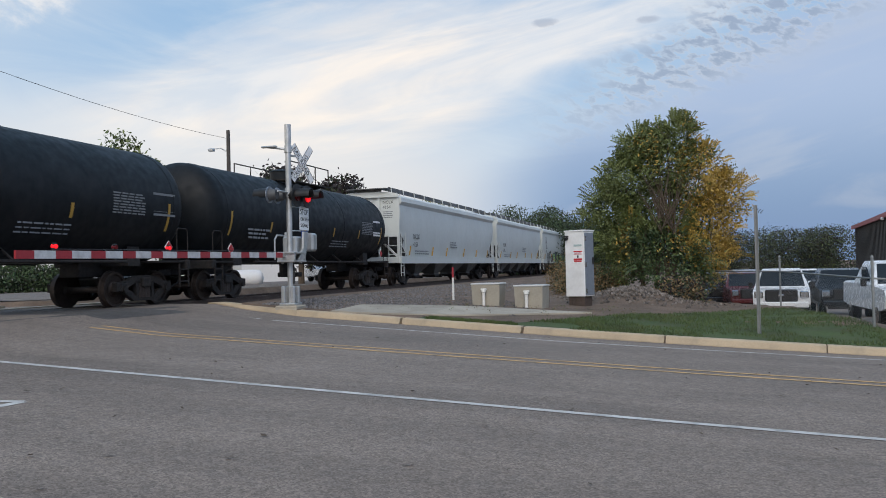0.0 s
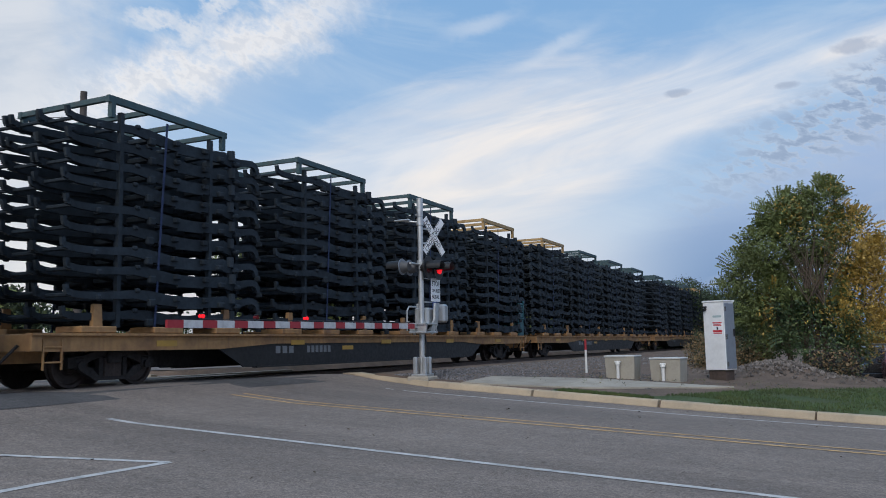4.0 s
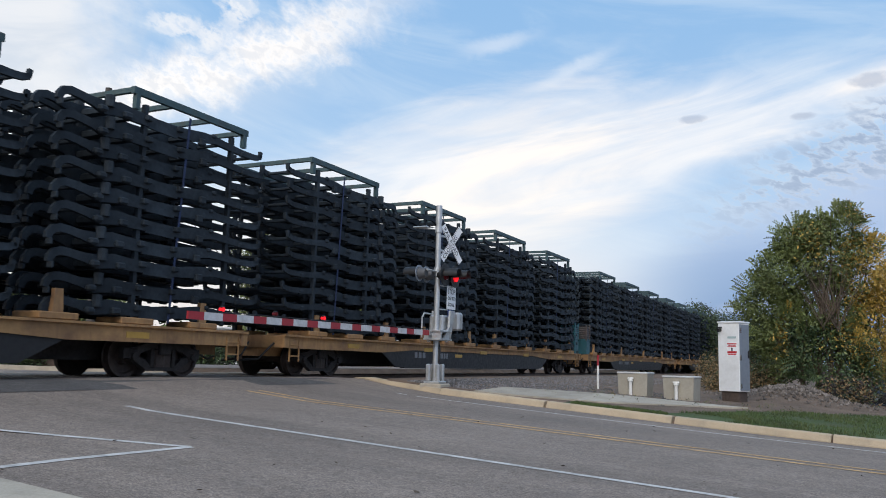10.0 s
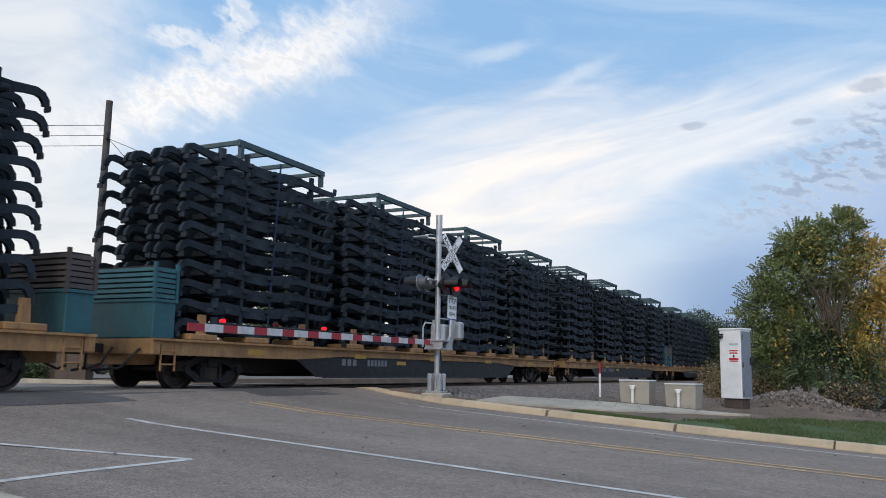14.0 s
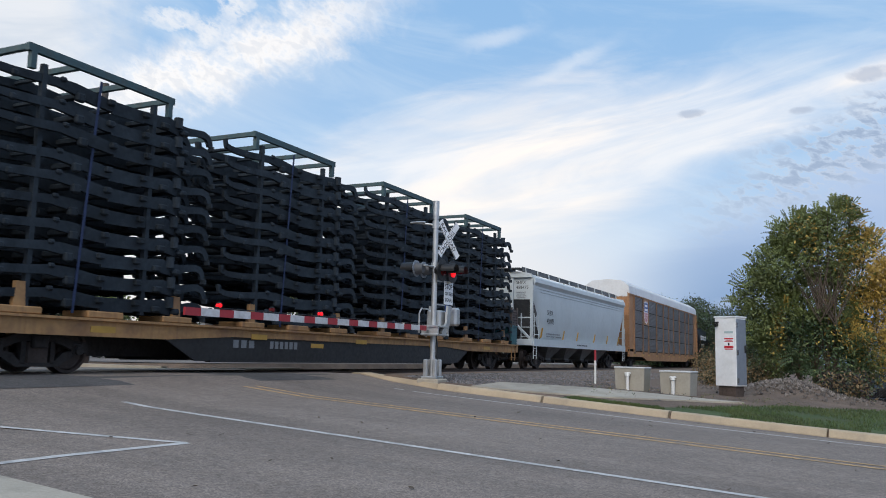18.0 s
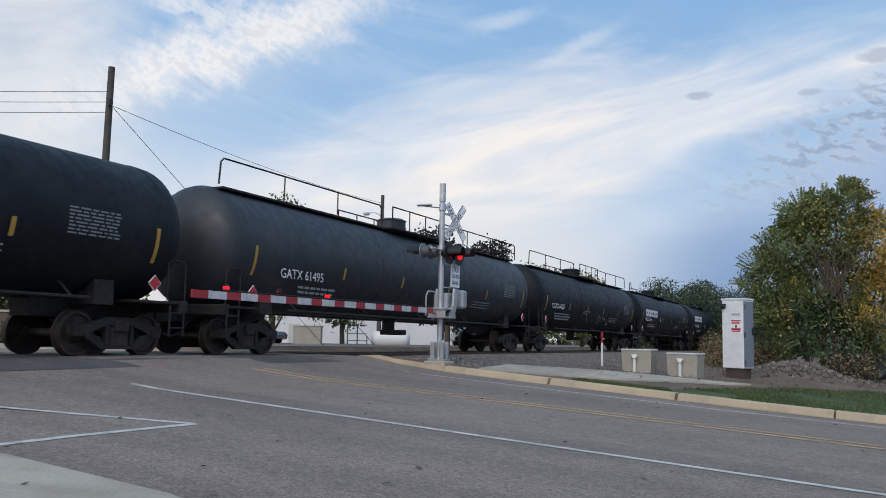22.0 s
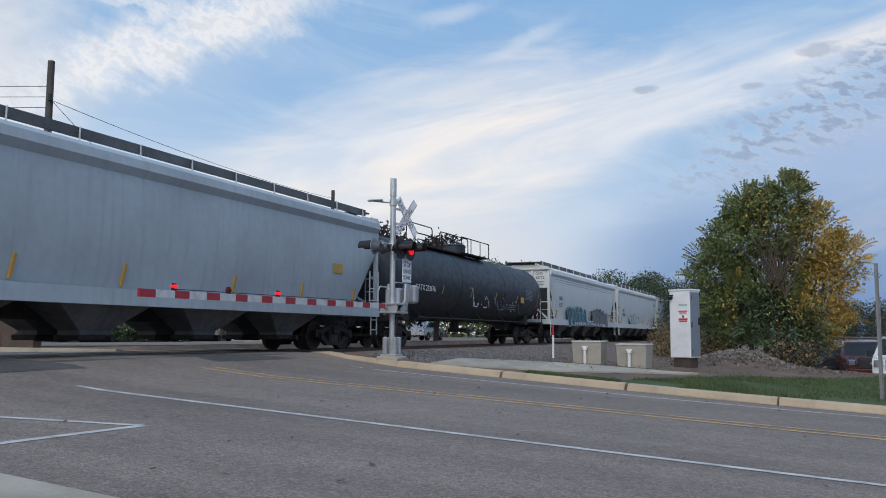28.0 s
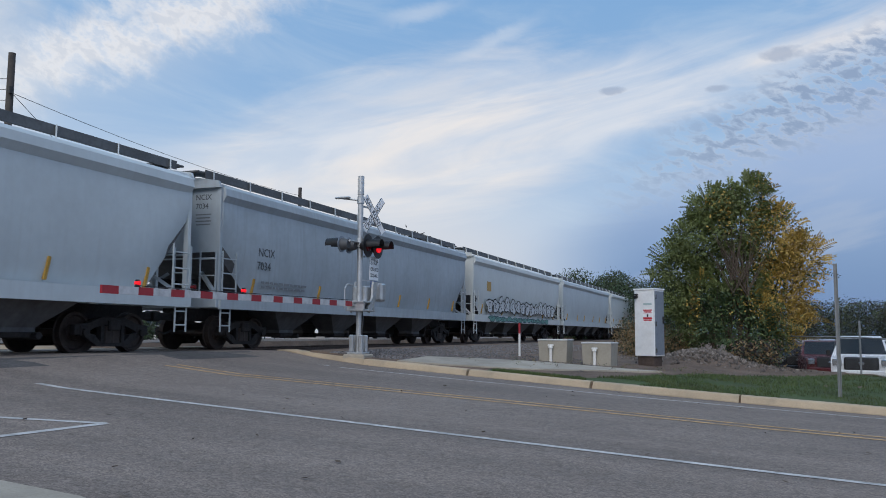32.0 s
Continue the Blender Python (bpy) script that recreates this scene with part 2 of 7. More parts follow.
def asphalt(name, base, spread):
    """Worn asphalt: pale and dark chips of stone in bitumen, broad patches and faint wheel tracks."""
    m = mat(name, base, 0.88, var=0.10, scale=0.3, fine=7, bump=0.0, dirt=tuple(c * 0.6 for c in base), dirt_amount=0.30)
    n, l = m.node_tree.nodes, m.node_tree.links
    bsdf = n["Principled BSDF"]
    old = bsdf.inputs["Base Color"].links[0].from_socket
    tc = n.new("ShaderNodeTexCoord")
    value = None
    for scale, lo, hi in ((70.0, 1 - spread, 1 + spread), (24.0, 1 - spread * 0.35, 1 + spread * 0.40)):
        v = n.new("ShaderNodeTexVoronoi")
        v.inputs["Scale"].default_value = scale
        l.new(tc.outputs["Object"], v.inputs["Vector"])
        sep = n.new("ShaderNodeSeparateColor")
        l.new(v.outputs["Color"], sep.inputs[0])
        r = n.new("ShaderNodeMapRange")
        l.new(sep.outputs[0], r.inputs[0])
        r.inputs[3].default_value, r.inputs[4].default_value = lo, hi
        if value is None:
            value, height = r.outputs[0], sep.outputs[0]
        else:
            x = n.new("ShaderNodeMath")
            x.operation = "MULTIPLY"
            l.new(value, x.inputs[0])
            l.new(r.outputs[0], x.inputs[1])
            value = x.outputs[0]
    mp = n.new("ShaderNodeMapping")
    mp.inputs["Scale"].default_value = (0.05, 0.9, 1.0)
    l.new(tc.outputs["Object"], mp.inputs[0])
    wt = n.new("ShaderNodeTexNoise")
    wt.inputs["Scale"].default_value = 1.0
    wt.inputs["Detail"].default_value = 3
    l.new(mp.outputs[0], wt.inputs["Vector"])
    r = n.new("ShaderNodeMapRange")
    l.new(wt.outputs["Fac"], r.inputs[0])
    for i, q in enumerate((0.35, 0.65, 0.88, 1.12)):
        r.inputs[i + 1].default_value = q
    x = n.new("ShaderNodeMath")
    x.operation = "MULTIPLY"
    l.new(value, x.inputs[0])
    l.new(r.outputs[0], x.inputs[1])
    c = n.new("ShaderNodeCombineColor")
    for i in range(3):
        l.new(x.outputs[0], c.inputs[i])
    mix = n.new("ShaderNodeMix")
    mix.data_type = "RGBA"
    mix.blend_type = "MULTIPLY"
    mix.inputs[0].default_value = 1.0
    l.new(old, mix.inputs[6])
    l.new(c.outputs[0], mix.inputs[7])
    l.new(mix.outputs[2], bsdf.inputs["Base Color"])
    b = n.new("ShaderNodeBump")
    b.inputs["Strength"].default_value = 0.35
    b.inputs["Distance"].default_value = 0.01
    l.new(height, b.inputs["Height"])
    l.new(b.outputs[0], bsdf.inputs["Normal"])
    return m


ASPHALT = asphalt("asphalt", (0.210, 0.169, 0.139), 0.38)
CROSSING = asphalt("crossing_asphalt", (0.085, 0.078, 0.074), 0.4)
PAINT_WHITE = mat("road_paint_white", (0.55, 0.53, 0.50), 0.8, var=0.15, scale=2, fine=30, dirt=(0.14, 0.14, 0.14), dirt_amount=0.7)
PAINT_YELLOW = mat("road_paint_yellow", (0.60, 0.37, 0.16), 0.85, var=0.15, scale=2, fine=30, dirt=(0.16, 0.15, 0.13), dirt_amount=0.8)
KERB = mat("kerb_concrete", (0.48, 0.38, 0.26), 0.9, var=0.12, scale=1.2, fine=40, bump=0.3, dirt=(0.22, 0.2, 0.16), dirt_amount=0.35, each=0.06)
WALK_CONCRETE = mat("path_concrete", (0.40, 0.355, 0.285), 0.9, var=0.14, scale=0.8, fine=40, bump=0.3, dirt=(0.20, 0.17, 0.13), dirt_amount=0.5, each=0.08)
GRASS_SOIL = mat("grass_soil", (0.055, 0.085, 0.022), 0.95, var=0.3, scale=0.8, fine=25, bump=0.8, dirt=(0.13, 0.10, 0.06), dirt_amount=0.35)
GRASS = mat("grass_blades", (0.062, 0.094, 0.027), 0.7, var=0.3, scale=0.6, fine=9, bump=0, dirt=(0.20, 0.16, 0.06), dirt_amount=0.3)
GRAVEL_BED = mat("gravel_ground", (0.20, 0.17, 0.15), 0.95, var=0.3, scale=1.2, fine=20, bump=1.0, dirt=(0.12, 0.09, 0.065), dirt_amount=0.6)
DIRT = mat("dirt_ground", (0.15, 0.105, 0.075), 0.95, var=0.3, scale=1.2, fine=20, bump=1.0)
STONE = mat("ballast_stone", (0.165, 0.155, 0.152), 0.9, var=0.2, scale=5, fine=30, bump=0.4, each=0.4)
RUBBLE = mat("rubble", (0.17, 0.145, 0.125), 0.95, var=0.25, scale=5, fine=30, bump=0.4)
RAIL = mat("rail_steel", (0.16, 0.12, 0.10), 0.5, 0.7, var=0.2, scale=2, fine=20)
TIE = mat("timber_tie", (0.07, 0.05, 0.04), 0.9, var=0.3, scale=3, fine=20, bump=0.6)
GALV = mat("galvanised_steel", (0.55, 0.56, 0.56), 0.45, 0.75, var=0.12, scale=4, fine=30, bump=0.05)
ALU_WHITE = mat("cabinet_aluminium", (0.84, 0.84, 0.83), 0.45, 0.1, var=0.05, scale=1.5, fine=12, bump=0.03, dirt=(0.45, 0.42, 0.38), dirt_amount=0.2)
ALU_SIDE = mat("cabinet_side", (0.27, 0.30, 0.34), 0.45, 0.5, var=0.06, scale=1.5, fine=12, bump=0.03)
VAULT = mat("vault_plastic", (0.36, 0.33, 0.27), 0.7, var=0.1, scale=2, fine=20, bump=0.1)
VAULT_LID = mat("vault_lid", (0.55, 0.55, 0.53), 0.6, var=0.1, scale=2, fine=20, bump=0.1)
PVC = mat("white_pipe", (0.75, 0.74, 0.70), 0.5, var=0.08)
BLACK = mat("black_paint", (0.012, 0.012, 0.013), 0.5, var=0.2)
SIGN_WHITE = mat("sign_white", (0.88, 0.88, 0.88), 0.5, var=0.05, bump=0)
SIGN_BLUE = mat("sign_blue", (0.03, 0.08, 0.28), 0.5, var=0.05, bump=0)
RED = mat("reflective_red", (0.50, 0.03, 0.04), 0.4, var=0.1, bump=0)
LENS_DARK = mat("lens_dark_red", (0.12, 0.01, 0.012), 0.15, var=0.1, bump=0)
LAMP_RED = glow("lamp_red", (0.9, 0.010, 0.018), 0.85)
ARM_WHITE = mat("arm_white", (0.60, 0.60, 0.60), 0.55, var=0.1, scale=3, fine=20, bump=0, dirt=(0.3, 0.28, 0.26), dirt_amount=0.4)
ARM_RED = mat("arm_red", (0.36, 0.025, 0.035), 0.5, var=0.1, bump=0)
UNDER = mat("underframe_grime", (0.022, 0.019, 0.018), 0.85, var=0.3, scale=3, fine=18, bump=0.3, dirt=(0.042, 0.033, 0.028), dirt_amount=0.6)
WHEEL = mat("wheel_steel", (0.06, 0.045, 0.038), 0.6, 0.5, var=0.25, scale=3, fine=18, bump=0.1)
TANK_BLACK = mat("tank_black", (0.010, 0.013, 0.016), 0.55, var=0.25, scale=0.5, fine=6, bump=0.05, streak=0.3, dirt=(0.026, 0.027, 0.030), dirt_amount=0.4, each=0.2, spec=0.22)
TANK_GREY = mat("tank_charcoal", (0.024, 0.031, 0.038), 0.55, var=0.2, scale=0.5, fine=6, bump=0.05, streak=0.35, dirt=(0.06, 0.055, 0.05), dirt_amount=0.35)
HOP_WHITE = mat("hopper_white", (0.63, 0.66, 0.64), 0.5, var=0.04, scale=0.5, fine=5, bump=0.03, streak=0.14, dirt=(0.45, 0.42, 0.38), dirt_amount=0.14)
HOP_GREY = mat("hopper_grey", (0.55, 0.60, 0.61), 0.5, var=0.05, scale=0.5, fine=5, bump=0.03, streak=0.16, dirt=(0.38, 0.37, 0.35), dirt_amount=0.15)
HOP_DULL = mat("hopper_dull", (0.40, 0.45, 0.48), 0.5, var=0.08, scale=0.5, fine=5, bump=0.04, streak=0.35, dirt=(0.24, 0.23, 0.22), dirt_amount=0.25)
SLOPE = mat("slope_sheet_grey", (0.12, 0.12, 0.12), 0.7, var=0.2, scale=1, fine=8, dirt=(0.05, 0.045, 0.04), dirt_amount=0.5)
ROOF_WALK = mat("running_board_steel", (0.13, 0.13, 0.13), 0.6, 0.4, var=0.2)
TTX_YELLOW = mat("flatcar_yellow", (0.36, 0.20, 0.08), 0.7, var=0.25, scale=0.7, fine=8, bump=0.1, streak=0.6, dirt=(0.15, 0.075, 0.045), dirt_amount=0.8)
DECK = mat("flatcar_deck", (0.16, 0.11, 0.07), 0.85, var=0.25, scale=1, fine=10, bump=0.3)
STRIPE = mat("reflector_yellow", (0.48, 0.28, 0.05), 0.45, var=0.08, bump=0)
CHASSIS = mat("chassis_black", (0.023, 0.031, 0.039), 0.7, 0.0, var=0.3, scale=2, fine=12, bump=0.1, each=0.25, spec=0.2)
RACK_GREEN = mat("rack_green", (0.038, 0.080, 0.090), 0.6, var=0.2, scale=1.5, fine=10, dirt=(0.14, 0.09, 0.06), dirt_amount=0.25)
RACK_TAN = mat("rack_tan", (0.42, 0.27, 0.11), 0.6, var=0.2, scale=1.5, fine=10, dirt=(0.14, 0.08, 0.05), dirt_amount=0.3)
BIN_TEAL = mat("bin_teal", (0.018, 0.10, 0.12), 0.55, var=0.15, scale=1.5, fine=10, dirt=(0.1, 0.07, 0.05), dirt_amount=0.25)
AR_TAN = mat("autorack_tan", (0.44, 0.22, 0.095), 0.6, var=0.12, scale=0.7, fine=8, streak=0.45, dirt=(0.20, 0.10, 0.055), dirt_amount=0.6)
AR_POST = mat("autorack_post", (0.20, 0.115, 0.065), 0.65, var=0.2, scale=1.2, fine=9, streak=0.4, dirt=(0.09, 0.06, 0.045), dirt_amount=0.6)
AR_PANEL = mat("autorack_panel", (0.215, 0.207, 0.205), 0.5, 0.35, var=0.12, scale=0.8, fine=8, streak=0.4, dirt=(0.10, 0.09, 0.085), dirt_amount=0.4, each=0.08)
AR_ROOF = mat("autorack_roof", (0.72, 0.72, 0.71), 0.45, 0.1, var=0.06, scale=0.7, fine=8, streak=0.2, dirt=(0.4, 0.36, 0.32), dirt_amount=0.2)
LETTER = mat("lettering_white", (0.72, 0.72, 0.72), 0.6, var=0.1, scale=4, fine=20, bump=0)
LETTER_DARK = mat("lettering_dark", (0.05, 0.055, 0.06), 0.6, var=0.1, scale=4, fine=20, bump=0)
LETTER_DIM = mat("lettering_dim", (0.20, 0.21, 0.22), 0.6, var=0.1, scale=4, fine=20, bump=0)
BARK = mat("bark", (0.10, 0.075, 0.055), 0.9, var=0.3, scale=4, fine=20, bump=0.8)
LEAF_GREEN = mat("leaf_green", (0.125, 0.155, 0.048), 0.6, var=0.25, scale=0.9, fine=5, bump=0)
LEAF_YELLOW = mat("leaf_yellow", (0.42, 0.28, 0.06), 0.6, var=0.3, scale=0.9, fine=5, bump=0)
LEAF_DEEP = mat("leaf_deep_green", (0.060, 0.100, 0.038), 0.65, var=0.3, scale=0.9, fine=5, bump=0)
LEAF_DARK = mat("leaf_dark", (0.040, 0.056, 0.026), 0.7, var=0.4, scale=0.5, fine=3, bump=0)
LEAF_RED = mat("leaf_dark_red", (0.030, 0.022, 0.022), 0.7, var=0.4, scale=0.5, fine=3, bump=0)
REED = mat("dry_reed", (0.22, 0.15, 0.075), 0.85, var=0.3, scale=2, fine=10, bump=0)
WOOD_POLE = mat("weathered_pole", (0.085, 0.075, 0.068), 0.9, var=0.2, scale=2, fine=16, bump=0.5)
WALL_WHITE = mat("white_siding", (0.74, 0.74, 0.74), 0.6, var=0.05, scale=0.5, fine=6)
WALL_DARK = mat("dark_siding", (0.06, 0.055, 0.052), 0.7, var=0.1, scale=0.5, fine=6)
ROOF_RED = mat("red_roof_trim", (0.32, 0.05, 0.045), 0.5, var=0.1)
GLASS_DARK = mat("window_glass", (0.02, 0.025, 0.03), 0.12, var=0.1, bump=0, spec=0.18)
TYRE = mat("tyre_rubber", (0.018, 0.018, 0.018), 0.85, var=0.2)
LAMP_GREY = mat("lamp_housing_grey", (0.08, 0.083, 0.088), 0.6, var=0.1)
POST_GREY = mat("dull_zinc", (0.24, 0.25, 0.25), 0.7, 0.2, var=0.15, scale=3, fine=20, bump=0.05)
RACK_PALE = mat("pale_green_plate", (0.42, 0.52, 0.52), 0.5, var=0.08, bump=0)
CHROME = mat("chrome", (0.6, 0.6, 0.6), 0.2, 1.0, var=0.05, bump=0)

SPRAY = {"black": mat("spray_black", (0.02, 0.02, 0.022), 0.7, var=0.2, bump=0), "green": mat("spray_green", (0.36, 0.56, 0.24), 0.7, var=0.15, bump=0), "mint": mat("spray_mint", (0.16, 0.36, 0.30), 0.7, var=0.15, bump=0),
         "blue": mat("spray_blue", (0.13, 0.36, 0.44), 0.7, var=0.15, bump=0), "grey": mat("spray_grey", (0.20, 0.22, 0.24), 0.7, var=0.2, bump=0), "white": mat("spray_white", (0.62, 0.64, 0.64), 0.7, var=0.1, bump=0), "slate": mat("spray_slate", (0.06, 0.10, 0.12), 0.7, var=0.2, bump=0)}

# ---- building tools ----
def box(bm, c, s, bevel=0.0, turn=None):
    """A box with centre c and full sizes s."""
    r = bmesh.ops.create_cube(bm, size=1.0)
    m = Matrix.Translation(c) @ (turn.to_4x4() if turn else Matrix.Identity(4)) @ Matrix.Diagonal((*s, 1))
    bmesh.ops.transform(bm, matrix=m, verts=r["verts"])
    if bevel:
        edges = {e for v in r["verts"] for e in v.link_edges}
        bmesh.ops.bevel(bm, geom=list(edges), offset=bevel, segments=1, affect="EDGES")


def rod(bm, a, b, r, seg=8, r2=None, caps=True):
    a, b = Vector(a), Vector(b)
    d = b - a
    m = Matrix.Translation((a + b) / 2) @ d.to_track_quat("Z", "Y").to_matrix().to_4x4()
    bmesh.ops.create_cone(bm, cap_ends=caps, segments=seg, radius1=r, radius2=r if r2 is None else r2, depth=d.length, matrix=m)


def pipe(bm, pts, r, seg=6):
    for a, b in zip(pts, pts[1:]):
        rod(bm, a, b, r, seg)


def bar(bm, a, b, w, h):
    """A square bar from a to b."""
    a, b = Vector(a), Vector(b)
    d = b - a
    q = d.to_track_quat("Z", "Y").to_matrix()
    box(bm, (a + b) / 2, (w, h, d.length), turn=q)


def prism(bm, outline, axis, lo, hi):
    """Extrudes an outline of (u, v) along 'x', 'y' or 'z' from lo to hi."""
    def place(u, v, w):
        return {"x": (w, u, v), "y": (u, w, v), "z": (u, v, w)}[axis]
    a = [bm.verts.new(place(u, v, lo)) for u, v in outline]
    b = [bm.verts.new(place(u, v, hi)) for u, v in outline]
    n = len(outline)
    for i in range(n):
        bm.faces.new((a[i], a[(i + 1) % n], b[(i + 1) % n], b[i]))
    bm.faces.new(a[::-1])
    bm.faces.new(b)


def loft(bm, rings, caps=True, closed=True):
    vs = [[bm.verts.new(p) for p in ring] for ring in rings]
    n = len(vs[0])
    for a, b in zip(vs, vs[1:]):
        for i in range(n if closed else n - 1):
            bm.faces.new((a[i], a[(i + 1) % n], b[(i + 1) % n], b[i]))
    if caps:
        bm.faces.new(vs[0][::-1])
        bm.faces.new(vs[-1])


def mesh_of(name, bm, material, smooth=False, bevel=0.0):
    bmesh.ops.recalc_face_normals(bm, faces=bm.faces)
    me = bpy.data.meshes.new(name)
    if smooth:
        for f in bm.faces:
            f.smooth = True
    bm.to_mesh(me)
    bm.free()
    if smooth:
        me.set_sharp_from_angle(angle=radians(35))
    for m in (material if isinstance(material, (list, tuple)) else [material]):
        me.materials.append(m)
    return me


def part(name, bm, material, parent=None, label="", smooth=False):
    """Links a bmesh (or a ready mesh) as one mesh object under a thing or a part."""
    me = bm if isinstance(bm, bpy.types.Mesh) else mesh_of(name, bm, material, smooth)
    ob = new(name, me)
    ob.parent = parent
    if label:
        ob["label"] = label
    return ob


def thing(name, label, category, at=(0, 0, 0), turn=0, group="", kind=""):
    ob = new(name)
    ob.empty_display_size = 0.2
    ob.matrix_basis = pose(*at, 0, 0, turn)
    return tagged(ob, label, category, group, kind)


def B():
    return bmesh.new()


def lettering(text, size, material, parent, at, facing="x+", name="lettering", squash=1.0, label=""):
    """Flat letters of a sign or stencil, turned into a mesh. facing: the way that they can be read from."""
    cu = bpy.data.curves.new(name, "FONT")
    cu.body = text
    cu.size = size
    cu.extrude = 0.002
    cu.align_x = "LEFT"
    cu.resolution_u = 2
    tmp = bpy.data.objects.new(name, cu)
    scene.collection.objects.link(tmp)
    me = bpy.data.meshes.new_from_object(tmp.evaluated_get(bpy.context.evaluated_depsgraph_get()))
    bpy.data.objects.remove(tmp)
    m = {"x+": Matrix(((0, 0, 1, 0), (1, 0, 0, 0), (0, 1, 0, 0), (0, 0, 0, 1))), "flat": Matrix.Identity(4),
         "y-": Matrix(((1, 0, 0, 0), (0, 0, -1, 0), (0, 1, 0, 0), (0, 0, 0, 1)))}[facing]
    me.transform(Matrix.Translation(at) @ m @ Matrix.Diagonal((squash, 1, 1, 1)))
    me.materials.clear()
    me.materials.append(material)
    ob = new(name, me)
    ob.parent = parent
    if label:
        ob["label"] = label
    return ob


TRACK_X, RAIL_Z, SPEED = -14.9, 0.90, 22.47


def ease(a, b, x):
    u = min(1.0, max(0.0, (x - a) / (b - a)))
    return u * u * (3 - 2 * u)


PROFILE_X = (-900, -70, -32, -22, -17.5, -12.4, -11.2, -9.5, 0, 8, 25, 60, 900)
PROFILE_Z = (0.2, 0.45, 0.72, 0.80, 0.88, 0.88, 0.71, 0.545, 0.0, -0.42, -0.75, -0.9, -0.9)


def road_z(x):
    """Height of the road, which climbs to the level crossing."""
    return float(np.interp(x, PROFILE_X, PROFILE_Z))


# ---- ground, road, track ----
def kerb_y(x):
    x = min(40, max(-14, x))
    return 18.15 - 0.06 * x if x > -2 else 18.27 - 0.19 * (x + 2)


def verge_z(x, y):
    """Height of the verge behind the kerb, with the rubble mound beside the cabinet."""
    near = road_z(x) + 0.14
    level = road_z(x) + 0.27 if x < -3 else 0.43 - 0.23 * ease(-3, 1.5, x)
    z = near + (level - near) * ease(18.8, 23, y) * ease(-14, -6, x)
    z += 0.50 * math.exp(-(((x + 1.75) / 1.5) ** 2 + ((y - 29.6) / 2.2) ** 2))
    if x > -3 and y > 19.5:
        k = ease(0.2, 1.6, x - lot_edge(y))
        z += (lot_height(y) - 0.06 - z) * k
    return z


def lot_edge(y):
    """Where the sunken vehicle lot begins, going along x."""
    return 4.5 - 0.15 * (y - 20) if y < 30 else max(-1.5, 3.0 - 0.55 * (y - 30))


def lot_height(y):
    return -0.11 - 0.031 * (min(y, 42) - 22)


def ground_z(x, y):
    if y < kerb_y(x) + 0.14 and x > -60:
        return road_z(x) - 0.10
    if -17.9 < x < -11.9 and y > kerb_y(x):
        return 0.55
    return verge_z(x, min(y, 200))


def sheet(name, xs, ys, height, material, warp=None, **tags):
    warp = warp or (lambda x, y: y)
    vs = [(x, warp(x, y), height(x, warp(x, y))) for y in ys for x in xs]
    n = len(xs)
    fs = [(j * n + i, j * n + i + 1, (j + 1) * n + i + 1, (j + 1) * n + i) for j in range(len(ys) - 1) for i in range(n - 1)]
    me = bpy.data.meshes.new(name)
    me.from_pydata(vs, [], fs)
    me.materials.append(material)
    for p in me.polygons:
        p.use_smooth = True
    return tagged(new(name, me), **tags)


def steps(*spans):
    out = []
    for lo, hi, d in spans:
        n = max(1, int(round((hi - lo) / d)))
        out += [lo + (hi - lo) * i / n for i in range(n)]
    return out + [spans[-1][1]]


gx = steps((-2500, -200, 400), (-200, -40, 16), (-40, -19, 3), (-19, -10, 0.5), (-10, 12, 0.8), (12, 60, 6), (60, 300, 40), (300, 2500, 400))
gy = steps((-1500, -60, 240), (-60, 18.4, 6.2), (18.4, 18.75, 0.35), (18.75, 50, 0.8), (50, 200, 15), (200, 2600, 300))


def behind_kerb(x, y):
    if y < 18.3 or y > 26:
        return y
    return kerb_y(x) + 0.02 if y < 18.5 else y + (kerb_y(x) - 18.55) * min(1, (26 - y) / 7.0)


sheet("ground", gx, gy, ground_z, DIRT, warp=behind_kerb, label="bare dirt and gravel ground beside the railway", category="ground", kind="structure")

# road surface: lanes run beside the kerb line
rx = steps((-160, -30, 10), (-30, -18, 1.5), (-18, -9, 0.4), (-9, 12, 1.0), (12, 90, 6))


def crown(x, y):
    d = abs(y - (13.49 - 0.0304 * x))
    return road_z(x) + 0.03 * max(0, 1 - d / 4.5)


def kerb_edge(x, y):
    return kerb_y(x) + 0.02 if y > 18 else (y - 0.0304 * x if y > 5 else y)


sheet("road", rx, [-14.0, 0.0, 4.0, 9.3, 11.4, 13.49, 15.6, 18.4], crown, ASPHALT, warp=kerb_edge,
      label="worn grey asphalt road climbing to the level crossing", category="road", kind="structure")


def stripe(name, pts, width, material, label, lift=0.006):
    """A painted line along points on the road."""
    vs, fs = [], []
    for i, (x, y) in enumerate(pts):
        a = Vector(pts[max(0, i - 1)])
        c = Vector(pts[min(len(pts) - 1, i + 1)])
        d = (c - a).normalized()
        nx, ny = -d.y * width / 2, d.x * width / 2
        for s in (-1, 1):
            vs.append((x + s * nx, y + s * ny, crown(x + s * nx, y + s * ny) + lift))
        if i:
            k = 2 * i
            fs.append((k - 2, k - 1, k + 1, k))
    me = bpy.data.meshes.new(name)
    me.from_pydata(vs, [], fs)
    me.materials.append(material)
    return tagged(new(name, me), label, "road marking", "road markings", "structure")


def run(x0, x1, f, d=0.5):
    n = max(2, int(abs(x1 - x0) / d))
    return [(x0 + (x1 - x0) * i / n, f(x0 + (x1 - x0) * i / n)) for i in range(n + 1)]


